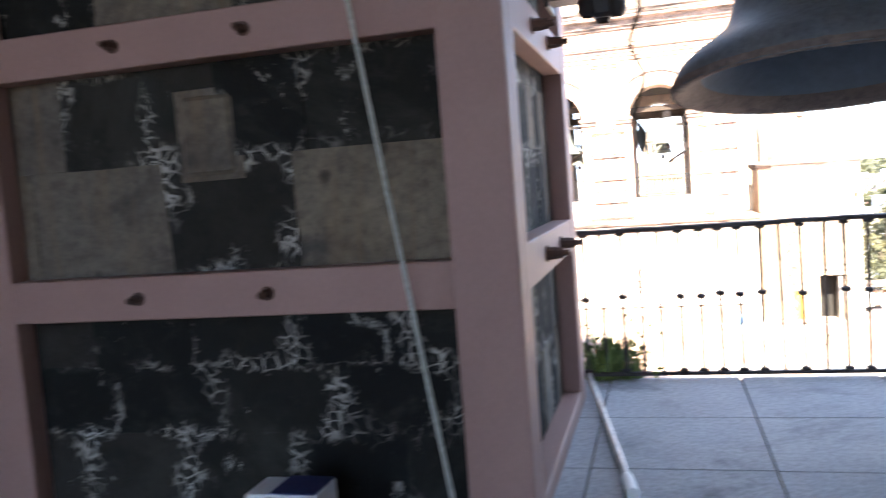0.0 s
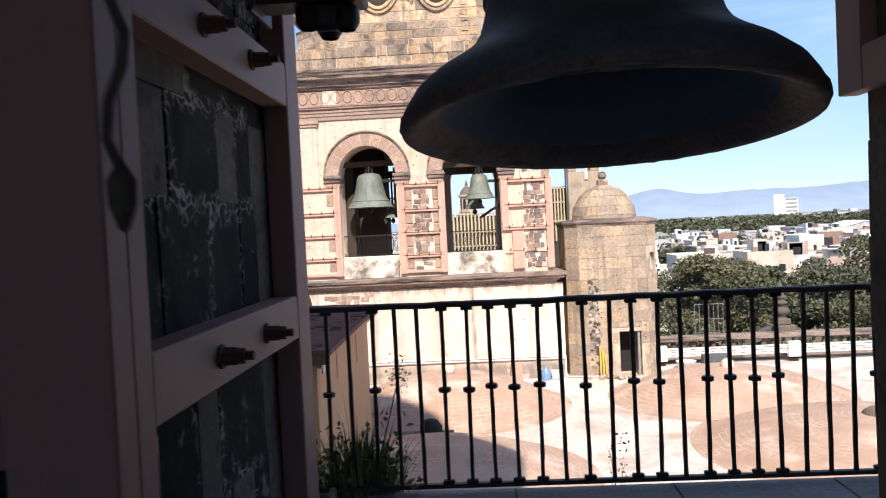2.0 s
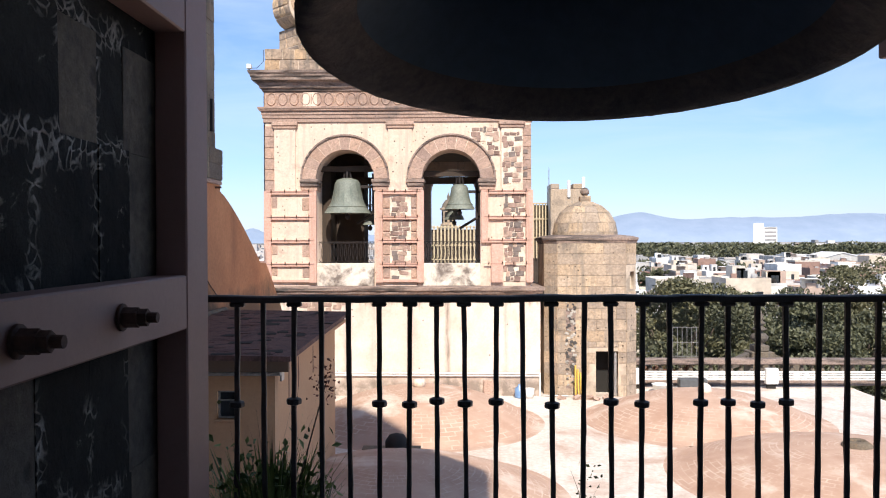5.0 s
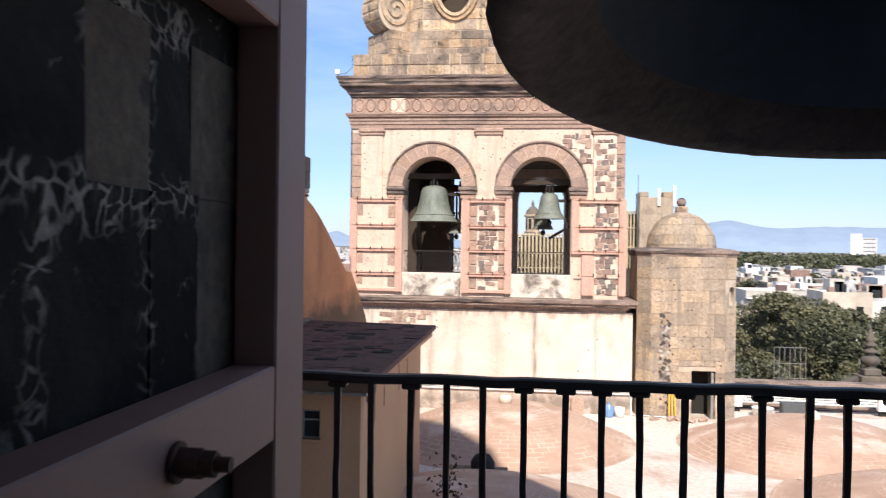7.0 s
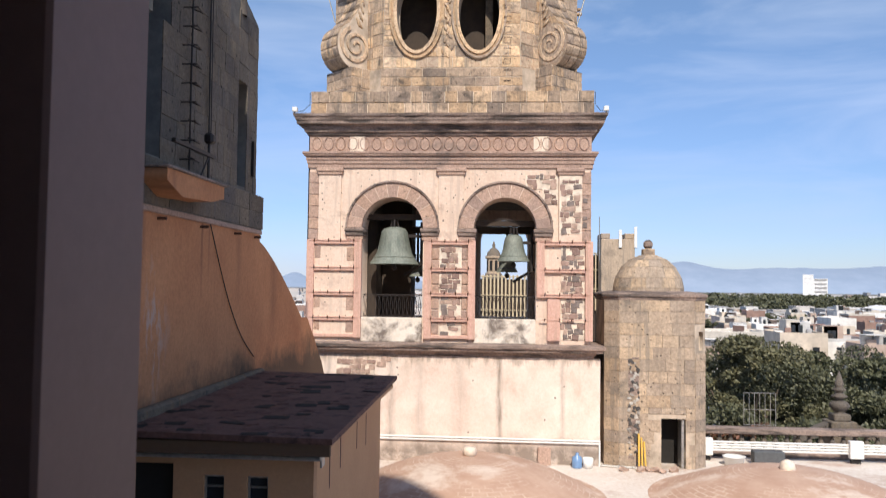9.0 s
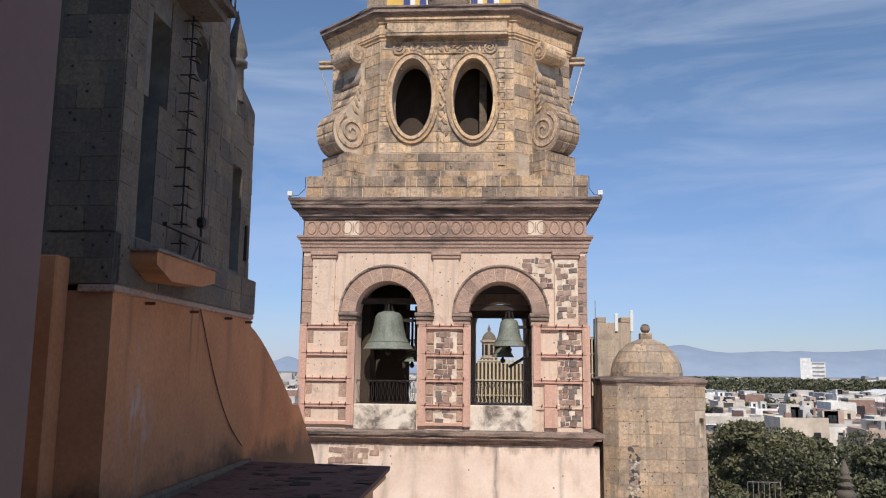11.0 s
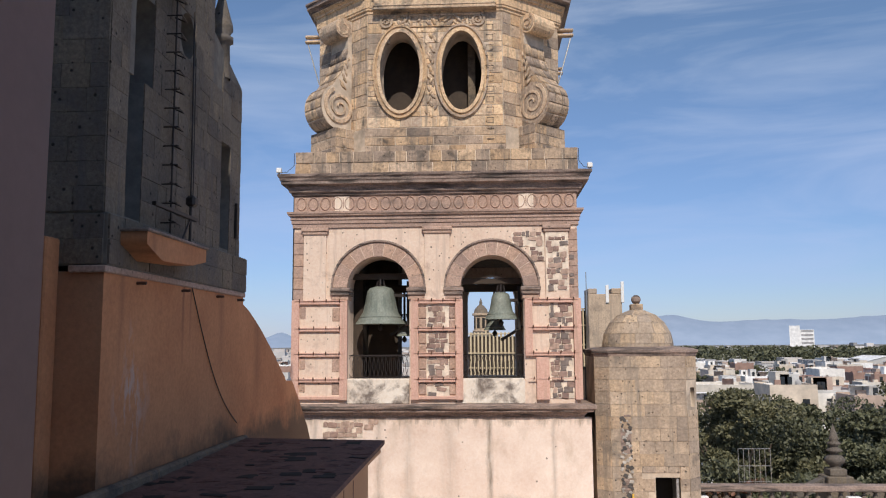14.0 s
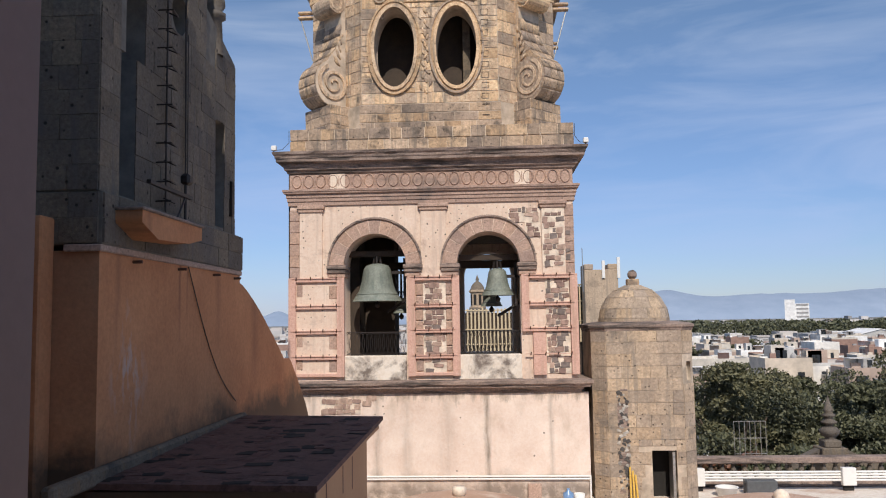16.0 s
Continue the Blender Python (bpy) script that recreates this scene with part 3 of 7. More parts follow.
def ashlar(parent, m, width, z0, z1, meshes, row=0.42, length=0.8, proud=0.016, thick=0.16, skip=None, name="stone_block", gap=0.032):
    """Courses of stone blocks on the upright face whose foot starts at m, runs along its x, and faces its -y."""
    n = max(1, round((z1 - z0) / row))
    h = (z1 - z0) / n
    for k in range(n):
        x = 0.0
        while x < width - 0.02:
            w = length * rng.uniform(0.6, 1.4)
            if width - x - w < length * 0.4:
                w = width - x
            c = (x + w / 2, z0 + (k + 0.5) * h)
            pieces = [(c[0], c[1], w, h)]
            if skip and skip(*pieces[0]):
                pieces = [(c[0] + i * w / 4, c[1] + j * h / 4, w / 2, h / 2) for i in (-1, 1) for j in (-1, 1)]
            for px, pz, pw, ph in pieces:
                if not (skip and skip(px, pz, pw, ph)):
                    o = new(name, rng.choice(meshes))
                    o.parent = parent
                    o.matrix_basis = m @ Matrix.LocRotScale((px, thick / 2 - proud - rng.uniform(0, 0.012), pz), None, (pw - gap, thick, ph - gap))
            x += w


def cluster(count, shape, size, seed, stretch=(1, 1, 1)):
    """Leaf blades scattered by shape(); each is a bent pair of triangles."""
    r = np.random.RandomState(seed)
    c = np.array([shape(r) for _ in range(count)])
    u, w = r.normal(size=(count, 3)), r.normal(size=(count, 3))
    u /= np.linalg.norm(u, axis=1)[:, None]
    w = np.cross(u, w)
    w /= np.linalg.norm(w, axis=1)[:, None] + 1e-9
    q = (size * r.uniform(0.6, 1.4, count))[:, None]
    vs = np.stack([c - u * q, c + w * q * 0.55, c + u * q, c - w * q * 0.55 + np.cross(u, w) * q * 0.25], 1).reshape(-1, 3).tolist()
    fs = [f for k in range(0, 4 * count, 4) for f in ((k, k + 1, k + 2), (k, k + 2, k + 3))]
    me = bpy.data.meshes.new("leaves")
    me.from_pydata(vs, [], fs)
    return me


# ---------------------------------------------------------------- our bell tower: the setting
TX0, TX1, TY0, TY1 = -7.2, 5.9, -8.2, 4.80
ARCHES = [arch(0.28, 3.29, -0.02, 3.80), arch(-5.04, -2.05, -0.02, 3.80)]

front = plate([rect(TX0, TX1, -0.02, 7.4)] + ARCHES, 1.82, "wall_front")
wall = part_of("wall_front", front, M_TANSTONE, None, Matrix.Translation((0, 2.89, 0)))
tagged(wall, "thick stone belfry wall with arched openings", "wall", kind="structure")
back = plate([rect(TX0, TX1, -0.02, 7.4)] + ARCHES, 2.01, "wall_back")
wall = part_of("wall_back", back, M_TANSTONE, None, Matrix.Translation((0, TY0, 0)))
tagged(wall, "thick stone belfry wall behind the walker", "wall", kind="structure")
side = plate([rect(-6.19, 2.89, -0.02, 7.4), arch(-5.4, -3.6, 0.0, 3.0)], 2.0, "wall_side")
for nm, x in (("wall_left", TX0 + 2.0), ("wall_right", TX1)):
    wall = part_of(nm, side, M_TANSTONE, None, Matrix.Translation((x, 0, 0)) @ Matrix.Rotation(math.pi / 2, 4, "Z"))
    tagged(wall, "thick stone side wall of the belfry", "wall", kind="structure")
tagged(link_mesh("ceiling", box(TX0, TX1, TY0, TY1, 7.4, 7.9), M_TANSTONE), "plain stone vault over the belfry", "ceiling", kind="structure")
# stages of the tower above, out of sight, that cast its shade on the roofs
upper = link_mesh("tower_top", spin([(0, 7.9), (5.2, 7.9), (5.2, 15.5), (5.9, 16.2), (5.9, 16.8), (4.7, 17.0), (4.6, 19.6), (3.9, 22.6), (2.4, 25.2), (0, 26.5)], 8, (-1.1, -1.7, 0), start=math.pi / 8, smooth=False), M_ASHLAR)
tagged(upper, "upper stage and lantern of the bell tower", "tower", kind="structure")
# unseen block, added only to keep the sun off the facade's back
sun_block = link_mesh("facade_gable", box(-13, -3.4, 6.2, 10.5, -17, 19.0), M_GREYASHLAR)
# another unseen slab, added to lay a shadow across the roof
shoulder = link_mesh("facade_shoulder", box(-13, -1.2, 5.6, 6.15, -17, 22.4), M_GREYASHLAR)
tagged(shoulder, "unseen plain slab that shades the roof beside the tower", "wall", kind="structure")
tagged(sun_block, "unseen plain block that keeps the sun off the facade back", "wall", kind="structure")
tower_foot = link_mesh("tower_base", box(TX0, TX1, TY0, 5.44, -17, -0.12), M_PLASTER)
tagged(tower_foot, "plastered lower shaft of the bell tower", "tower", kind="structure")

# floor of square slabs
floor = link_mesh("floor", box(TX0, TX1, TY0, 5.44, -0.12, -0.028), M_JOINT)
tagged(floor, "grey stone slab floor with open joints", "floor", kind="structure")
slab = block_mesh("floor_slab", M_TILE, 0.006, 0.0)
for i in range(-3, 4):
    for j in range(0, 9):
        x0, y1 = 1.53 + 0.893 * i, 4.443 - 0.885 * (j - 1)
        y0 = y1 - 0.885
        if j == 0:
            y0, y1 = 4.443, 5.43
        o = new("floor_slab", slab)
        o.parent = floor
        o.matrix_basis = Matrix.LocRotScale((x0 + 0.4465, (y0 + y1) / 2, -0.014 + rng.uniform(-0.0015, 0.0015)), None, (0.881, y1 - y0 - 0.012, 0.03))

# ---------------------------------------------------------------- stones of the framed pier
PITCH, BAR = 1.115, 0.204
STONES = [block_mesh("stone_block", M_DARKSTONE, 0.012, 0.02) for _ in range(3)]
TANS = [block_mesh("stone_block", M_TANSTONE, 0.015, 0.008) for _ in range(3)]


def course(parent, m, cuts, z0, z1, pale=()):
    for k, (a, b) in enumerate(zip(cuts, cuts[1:])):
        o = new("stone_block", rng.choice(TANS if k in pale else STONES))
        o.parent = parent
        o.matrix_basis = m @ Matrix.LocRotScale(((a + b) / 2, 0.06 - rng.uniform(0, 0.015), (z0 + z1) / 2), None, (b - a + 0.006, 0.14, z1 - z0 + 0.004))


pier = thing("stone_pier", "dark basalt pier with white lime in its joints and tan blocks", "pier", (-0.9, 3.8, 0), kind="structure")
part("core", box(-1.19, 1.22, -0.93, 0.93, 0.0, 4.6), M_DARKSTONE, pier)
sideface = Matrix.Translation((1.28 - 0.02, -1.13 + 0.12, 0)) @ Matrix.Rotation(math.pi / 2, 4, "Z")
nearface = Matrix.Translation((-1.35 + 0.12, -1.01 + 0.02, 0))
# courses on the face along the walk
course(pier, sideface, [0.0, 0.42, 0.70, 1.10, 1.40, 1.62, 2.01], 0.0, 0.55, (0, 3, 5))
course(pier, sideface, [0.0, 0.30, 0.78, 1.00, 1.32, 1.60, 2.01], 0.55, 1.12, (0, 2, 5))
course(pier, sideface, [0.0, 0.52, 1.00, 1.40, 1.63, 2.01], 1.12, 1.66, (4,))
course(pier, sideface, [0.0, 0.62, 1.14, 1.40, 1.60, 2.01], 1.66, 2.02, (0, 2, 4))
course(pier, sideface, [0.0, 0.36, 0.80, 1.30, 1.80, 2.01], 2.02, 2.5, (1,))
course(pier, sideface, [0.0, 0.50, 0.95, 1.50, 2.01], 2.5, 3.1, (2,))
course(pier, sideface, [0.0, 0.60, 1.2, 1.7, 2.01], 3.1, 3.8)
# courses on the face met first
course(pier, nearface, [0.0, 0.40, 0.95, 1.50, 2.05, 2.61], 0.0, 0.42)
course(pier, nearface, [0.0, 0.62, 1.15, 1.75, 2.40, 2.61], 0.42, 0.74)
course(pier, nearface, [0.0, 0.50, 1.05, 1.55, 2.10, 2.61], 0.74, 1.16)
course(pier, nearface, [0.0, 0.24, 0.98, 1.62, 2.61], 1.16, 1.70, (0, 1, 3))
course(pier, nearface, [0.0, 0.45, 0.92, 1.28, 1.70, 2.35, 2.61], 1.70, 2.15, (0, 5))
course(pier, nearface, [0.0, 0.7, 1.4, 2.0, 2.61], 2.15, 2.7, (1,))
course(pier, nearface, [0.0, 0.5, 1.2, 1.9, 2.61], 2.7, 3.4)
niche = part("plug_stone", box(-0.13, 0.13, -1.035, -0.93, 1.62, 1.98, 0.02), M_TANSTONE, pier, "squared grey plug stone bedded in mortar")
bed = part("mortar_bed", box(-0.19, 0.19, -1.012, -0.93, 1.57, 2.04, 0.03), M_TANSTONE, pier)

# ---------------------------------------------------------------- painted steel bracing frame

def bolt(parent, at, axis, k=1.0):
    """A rusted stud with washer and two nuts, along axis."""
    a = Vector(axis)
    b = thing("bolt", "", "")
    b.parent = parent
    b.location = at
    part("washer", rod((0, 0, 0), a * 0.008, 0.042 * k, 16), M_RUST, b)
    part("nut", rod(a * 0.008, a * 0.055 * k, 0.031 * k, 6), M_RUST, b)
    part("lock_nut", rod(a * 0.055 * k, a * 0.082 * k, 0.027 * k, 6), M_RUST, b)
    part("stud", rod(a * 0.08 * k, a * 0.112 * k, 0.016 * k, 10), M_RUST, b)
    return b


def bars(parent, m, edges, width, z_list, heights, top, foot, thick=0.12):
    """Upright stiles at both edges and level bars between them."""
    for a, b in edges:
        bm = box(a, b, 0, thick, foot, top, 0.006)
        bm.transform(m)
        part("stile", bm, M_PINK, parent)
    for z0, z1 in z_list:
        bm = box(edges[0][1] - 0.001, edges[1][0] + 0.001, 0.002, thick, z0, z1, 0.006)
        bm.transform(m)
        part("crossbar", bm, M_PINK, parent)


brace = thing("bracing_frame", "dusty pink painted steel frame bolted round the stone pier", "frame", (-0.9, 3.8, 0))
LEVELS = [(0.0, 0.108), (1.019, 1.223), (2.134, 2.338), (3.25, 3.45)]
mx_side = Matrix.Translation((1.40, -1.13, 0)) @ Matrix.Rotation(math.pi / 2, 4, "Z")
bars(brace, mx_side, [(0.1195, 0.237), (1.991, 2.246)], 2.246, LEVELS, BAR, 3.45, 0.0)
mx_near = Matrix.Translation((-1.35, -1.13, 0))
LEVELN = [(0.0, 0.08), (0.985, 1.186), (2.124, 2.325), (3.25, 3.45)]
bars(brace, mx_near, [(0.0, 0.29), (2.468, 2.75)], 2.629, LEVELN, BAR, 3.45, 0.0)
mx_far = Matrix.Translation((-1.35, 1.0, 0))
bars(brace, mx_far, [(0.0, 0.29), (2.468, 2.629)], 2.629, LEVELN, BAR, 3.45, 0.0, 0.116)
for z in (1.121, 2.236):
    for y in (3.477, 4.061):
        bolt(brace, (1.40, y - 3.8, z), (1, 0, 0))
for z in (1.085, 2.225):
    for x in (-1.27, -0.62):
        bolt(brace, (x + 0.9, -1.13, z), (0, -1, 0), 0.75)

# far pier of the opening: rough stone, its frame starts above head height
rpier = thing("stone_pier", "rough grey stone pier at the edge of the opening", "pier", (4.6, 3.8, 0), kind="structure")
for k in range(9):
    z0 = k * 0.46
    o = new("stone_block", rng.choice(TANS))
    o.parent = rpier
    o.matrix_basis = Matrix.LocRotScale((-1.262 + rng.uniform(-0.006, 0.006), 0.45, z0 + 0.23), None, (0.12, 1.1, 0.462))
    o = new("stone_block", rng.choice(TANS))
    o.parent = rpier
    o.matrix_basis = Matrix.LocRotScale((-1.262 + rng.uniform(-0.006, 0.006), -0.55, z0 + 0.23), None, (0.12, 0.9, 0.462))
rbrace = thing("bracing_frame", "dusty pink painted steel frame on the opposite pier", "frame", (4.6, 3.8, 0))
mr = Matrix.Translation((-1.40, 1.12, 0)) @ Matrix.Rotation(-math.pi / 2, 4, "Z")
bars(rbrace, mr, [(0.0, 0.255), (2.0, 2.245)], 2.245, [(2.07, 2.27), (3.1, 3.3)], BAR, 3.45, 2.07, 0.10)

# ---------------------------------------------------------------- the great bell over the walk
bell = thing("church_bell", "huge dark bronze church bell with a worn flared rim", "bell", (1.848, 3.643, 1.836))
bell.rotation_euler = (-0.1244, 0.005, 0)
outer = [(0.712, 0.0), (0.716, 0.03), (0.70, 0.07), (0.67, 0.12), (0.62, 0.165), (0.565, 0.20), (0.51, 0.24), (0.46, 0.285), (0.428, 0.34), (0.405, 0.42), (0.388, 0.55), (0.372, 0.75), (0.355, 0.95), (0.32, 1.03), (0.22, 1.08), (0.0, 1.09)]
inner = [(0.572, 0.070), (0.548, 0.10), (0.48, 0.17), (0.385, 0.28), (0.345, 0.48), (0.305, 0.78), (0.26, 0.94), (0.0, 0.98)]
lip = [(0.7175, 0.034), (0.7185, 0.018), (0.71, 0.0), (0.69, -0.005), (0.66, 0.004), (0.625, 0.028), (0.592, 0.050), (0.572, 0.070)]
bm = spin(lip, 128)
for v in bm.verts:
    # chipped and hammered edge
    a = math.atan2(v.co.y, v.co.x)
    k = 1 + 0.0035 * noise.noise((9 * math.cos(a), 9 * math.sin(a), v.co.z * 40)) + 0.003 * noise.noise((30 * math.cos(a), 30 * math.sin(a), 3))
    v.co = Vector((v.co.x * k, v.co.y * k, v.co.z + 0.004 * noise.noise((22 * math.cos(a), 22 * math.sin(a), 7))))
part("worn_lip", bm, M_LIP, bell, "worn paler brown lip")
part("shell", spin(outer, 64), M_BRONZE, bell)
# the inside takes the lifted bronze so that it reads brighter
part("inside", spin(inner, 64), M_BRONZEIN, bell, "blue-black inside of the bell, colour lifted in place of light")
for r, z in ((0.398, 0.48), (0.394, 0.52), (0.370, 0.80)):
    part("band", spin([(r - 0.01, z - 0.012), (r + 0.012, z - 0.008), (r + 0.012, z + 0.008), (r - 0.01, z + 0.012)], 48), M_BRONZE, bell)
part("crown", spin([(0.0, 1.06), (0.14, 1.06), (0.12, 1.2), (0.13, 1.3), (0.0, 1.32)], 12), M_BRONZE, bell)
yoke = thing("bell_yoke", "dark timber yoke that carries the great bell", "beam", (1.848, 3.80, 3.10))
part("beam", box(-1.52, 1.44, -0.16, 0.16, 0.0, 0.34, 0.02), M_WOODSHADE, yoke)
for x in (-0.25, 0.25):
    part("strap", box(x - 0.03, x + 0.03, -0.175, 0.175, -0.03, 0.355, 0.004), M_IRON, yoke)

# iron bracket with its hanging tackle beside the bell
tackle = thing("iron_bracket", "black iron bracket and shackles bolted to the frame", "bracket", (0.5, 4.2, 2.45))
part("arm", box(-0.005, 0.46, -0.10, 0.10, 0.02, 0.16, 0.01), M_IRON, tackle)
part("plate", box(-0.004, 0.02, -0.16, 0.16, -0.02, 0.25, 0.004), M_IRON, tackle)
for x, z in ((0.22, -0.02), (0.30, -0.05), (0.38, -0.03)):
    part("shackle", spin([(0.035, -0.06), (0.055, -0.03), (0.055, 0.03), (0.03, 0.05)], 10, (x, rng.uniform(-0.05, 0.05), z)), M_IRON, tackle)
part("clamp", box(0.24, 0.36, -0.07, 0.07, -0.09, 0.03, 0.02), M_IRON, tackle)


def cord(points, r, material, name, label, category, kink=0.0, seg=6):
    cu = bpy.data.curves.new(name, "CURVE")
    cu.dimensions, cu.bevel_depth, cu.bevel_resolution = "3D", r, 2
    sp = cu.splines.new("POLY")
    sp.points.add(len(points) - 1)
    for q, p in zip(sp.points, points):
        q.co = (*p, 1)
    tmp = bpy.data.objects.new(name, cu)
    me = bpy.data.meshes.new_from_object(tmp)
    bpy.data.objects.remove(tmp)
    bpy.data.curves.remove(cu)
    me.materials.clear()
    me.materials.append(material)
    return tagged(new(name, me), label, category) if label else me


pull = thing("bell_rope", "kinked old bell rope ending in a knot", "rope", (1.02, 1.60, 3.02))
me = cord([(0.016 * math.sin(k * 1.25) * (k > 2), 0.012 * math.cos(k * 1.1), -1.42 * k / 40) for k in range(41)], 0.0058, M_OLDROPE, "strand", "", "")
part_of("strand", me, M_OLDROPE, pull)
part("knot", spin([(0.0, -1.485), (0.006, -1.48), (0.015, -1.455), (0.016, -1.43), (0.0, -1.405)], 10), M_OLDROPE, pull)
part("hook", rod((0, 0, 0), (0, 0, 4.385), 0.006), M_OLDROPE, pull)
cord([(-0.158 + 0.403 * k / 12, 2.45 - 0.01 * math.sin(math.pi * k / 12), 3.0 - 2.99 * k / 12) for k in range(13)], 0.0105, M_ROPE, "rope", "pale straight rope slanting down past the pier to the floor", "rope")

# ---------------------------------------------------------------- railing on the edge
RX0, RY = 0.486, 5.365
railing = thing("railing", "black wrought iron railing with hand-hammered square bars", "railing", (1.9, RY, 0))
bm = bmesh.new()
N = 34
for k in range(N + 1):
    x = 0.36 + (3.75 - 0.36) * k / N - 1.9
    dz = 0.002 * math.sin(k * 1.7) + rng.uniform(-0.002, 0.002)
    ring = [bm.verts.new((x, y, 1.08 + z + dz)) for y, z in ((-0.028, -0.014), (0.028, -0.014), (0.028, 0.012), (0.018, 0.018), (-0.018, 0.018), (-0.028, 0.012))]
    if k:
        for q in range(6):
            bm.faces.new((last[q], last[(q + 1) % 6], ring[(q + 1) % 6], ring[q]))
    last = ring
part("handrail", bm, M_IRON, railing)
part("bottom_rail", box(-1.54, 1.85, -0.02, 0.02, 0.035, 0.06, 0.003), M_IRON, railing)
COLLARS = "cncnncccccncncc" + "ncc" + "ccnnnccc" + "cc"


def hammered(seed):
    r = random.Random(seed)
    bm = bmesh.new()
    last = None
    for k in range(13):
        z = 0.05 + 1.02 * k / 12
        s = 0.0112 * r.uniform(0.9, 1.1)
        ox, oy = r.uniform(-0.0012, 0.0012), r.uniform(-0.002, 0.002)
        ring = [bm.verts.new((ox + x * s, oy + y * s, z)) for x, y in ((-1, -0.7), (-0.7, -1), (0.7, -1), (1, -0.7), (1, 0.7), (0.7, 1), (-0.7, 1), (-1, 0.7))]
        if last:
            for q in range(8):
                bm.faces.new((last[q], last[(q + 1) % 8], ring[(q + 1) % 8], ring[q]))
        last = ring
    me = bpy.data.meshes.new("baluster")
    bm.to_mesh(me)
    bm.free()
    me.materials.append(M_IRON)
    return me


BALUSTERS = [hammered(k) for k in range(5)]
bm = spin([(0.014, -0.018), (0.034, -0.012), (0.036, 0.0), (0.034, 0.012), (0.014, 0.018)], 8, smooth=False)
COLLAR = bpy.data.meshes.new("collar")
bm.to_mesh(COLLAR)
bm.free()
COLLAR.materials.append(M_IRON)
bm = box(-0.034, 0.034, -0.018, 0.018, 1.045, 1.067, 0.006)
CAP = bpy.data.meshes.new("cap")
bm.to_mesh(CAP)
bm.free()
CAP.materials.append(M_IRON)
for k in range(25):
    x = RX0 + 0.1335 * k
    b = part_of("baluster", BALUSTERS[k % 5], M_IRON, railing, Matrix.Translation((x - 1.9, 0, 0)) @ Matrix.Rotation(rng.uniform(-0.01, 0.01), 4, "Y"))
    if COLLARS[k] == "c":
        part_of("collar", COLLAR, M_IRON, b, Matrix.Translation((0, 0, 0.60 + rng.uniform(-0.012, 0.012))))
        part_of("cap", CAP, M_IRON, b)
        part_of("foot", CAP, M_IRON, b, Matrix.Translation((0, 0, -0.985)))

# things left on the belfry floor
pole = thing("metal_pole", "dull metal pole with a pale end lying on the floor", "pole", (0.66, 4.35, 0.026))
part("tube", rod((-0.18, 1.05, 0.02), (0.17, -1.0, 0.0), 0.021, 12), M_STEEL, pole)
part("end_cap", rod((0.168, -0.99, 0.004), (0.205, -1.20, 0.004), 0.030, 12), M_WHITE, pole, "pale plastic end cap")
carton = thing("carton", "small white carton with a dark blue lid on the floor", "box", (-0.44, 2.38, 0.0))
part("body", box(-0.16, 0.15, -0.10, 0.10, 0.0, 0.335, 0.005), M_WHITE, carton)
part("lid", box(-0.05, 0.145, -0.095, 0.095, 0.335, 0.343, 0.002), M_BLUE, carton, "dark blue printed lid")

# weeds that grow on the ledge outside the railing
weed = thing("weed", "green grassy weed growing on the outer ledge", "plant", (0.62, 5.50, -0.12))
part("soil", spin([(0.0, 0.07), (0.10, 0.06), (0.22, 0.0), (0.23, -0.02), (0.0, -0.03)], 12), M_TANSTONE, weed)


def blades(n, spread, height, width, seed, lean=0.35):
    r = random.Random(seed)
    bm = bmesh.new()
    for _ in range(n):
        a, d = r.uniform(0, 6.283), r.uniform(0, spread)
        base = Vector((d * math.cos(a), 0.5 * d * math.sin(a), 0.03))
        h, w = height * r.uniform(0.45, 1.0), width * r.uniform(0.6, 1.3)
        t = Vector((math.cos(a), 0.6 * math.sin(a), 0)) * lean * h * r.uniform(0.2, 1.3)
        s = Vector((math.cos(a + 1.57), math.sin(a + 1.57), 0)) * w
        q1, q2 = base + t * 0.35 + Vector((0, 0, h * 0.6)), base + t + Vector((0, 0, h * 0.92))
        v = [bm.verts.new(p) for p in (base - s, base + s, q1 + s * 0.8, q1 - s * 0.8, q2)]
        bm.faces.new((v[0], v[1], v[2], v[3]))
        bm.faces.new((v[3], v[2], v[4]))
    return bm


part("grass", blades(320, 0.28, 0.50, 0.008, 3), M_WEED, weed)
part_of("foliage", cluster(900, lambda r: (r.normal(0, 0.15), r.normal(0, 0.06), 0.08 + abs(r.normal(0, 0.17))), 0.022, 5), M_WEED, weed)
tagged(part("stalk", blades(16, 0.22, 0.98, 0.004, 9, 0.25), M_BARK, weed), kind="stuff")
dry = part_of("flower_head", cluster(130, lambda r: (0.26 + r.normal(0, 0.03), r.normal(0, 0.02), 0.80 + r.normal(0, 0.05)), 0.010, 8), M_DRY, weed, label="dried reddish flower head")
tagged(dry, "dried reddish flower head", kind="stuff")
part("stem", rod((0.05, 0, 0.02), (0.26, 0, 0.78), 0.004, 5), M_BARK, weed)
sprig = thing("weed", "thin dry sprig on the outer ledge", "plant", (2.13, 5.52, -0.12))
tagged(part("stalk", blades(7, 0.05, 0.42, 0.003, 12, 0.3), M_BARK, sprig), kind="stuff")
part_of("foliage", cluster(50, lambda r: (r.normal(0, 0.035), r.normal(0, 0.02), 0.1 + 0.3 * r.rand()), 0.012, 15), M_WEED, sprig)
ledge = link_mesh("outer_ledge", box(TX0, TX1, 5.442, 5.80, -0.45, -0.12, 0.01), M_TANSTONE)
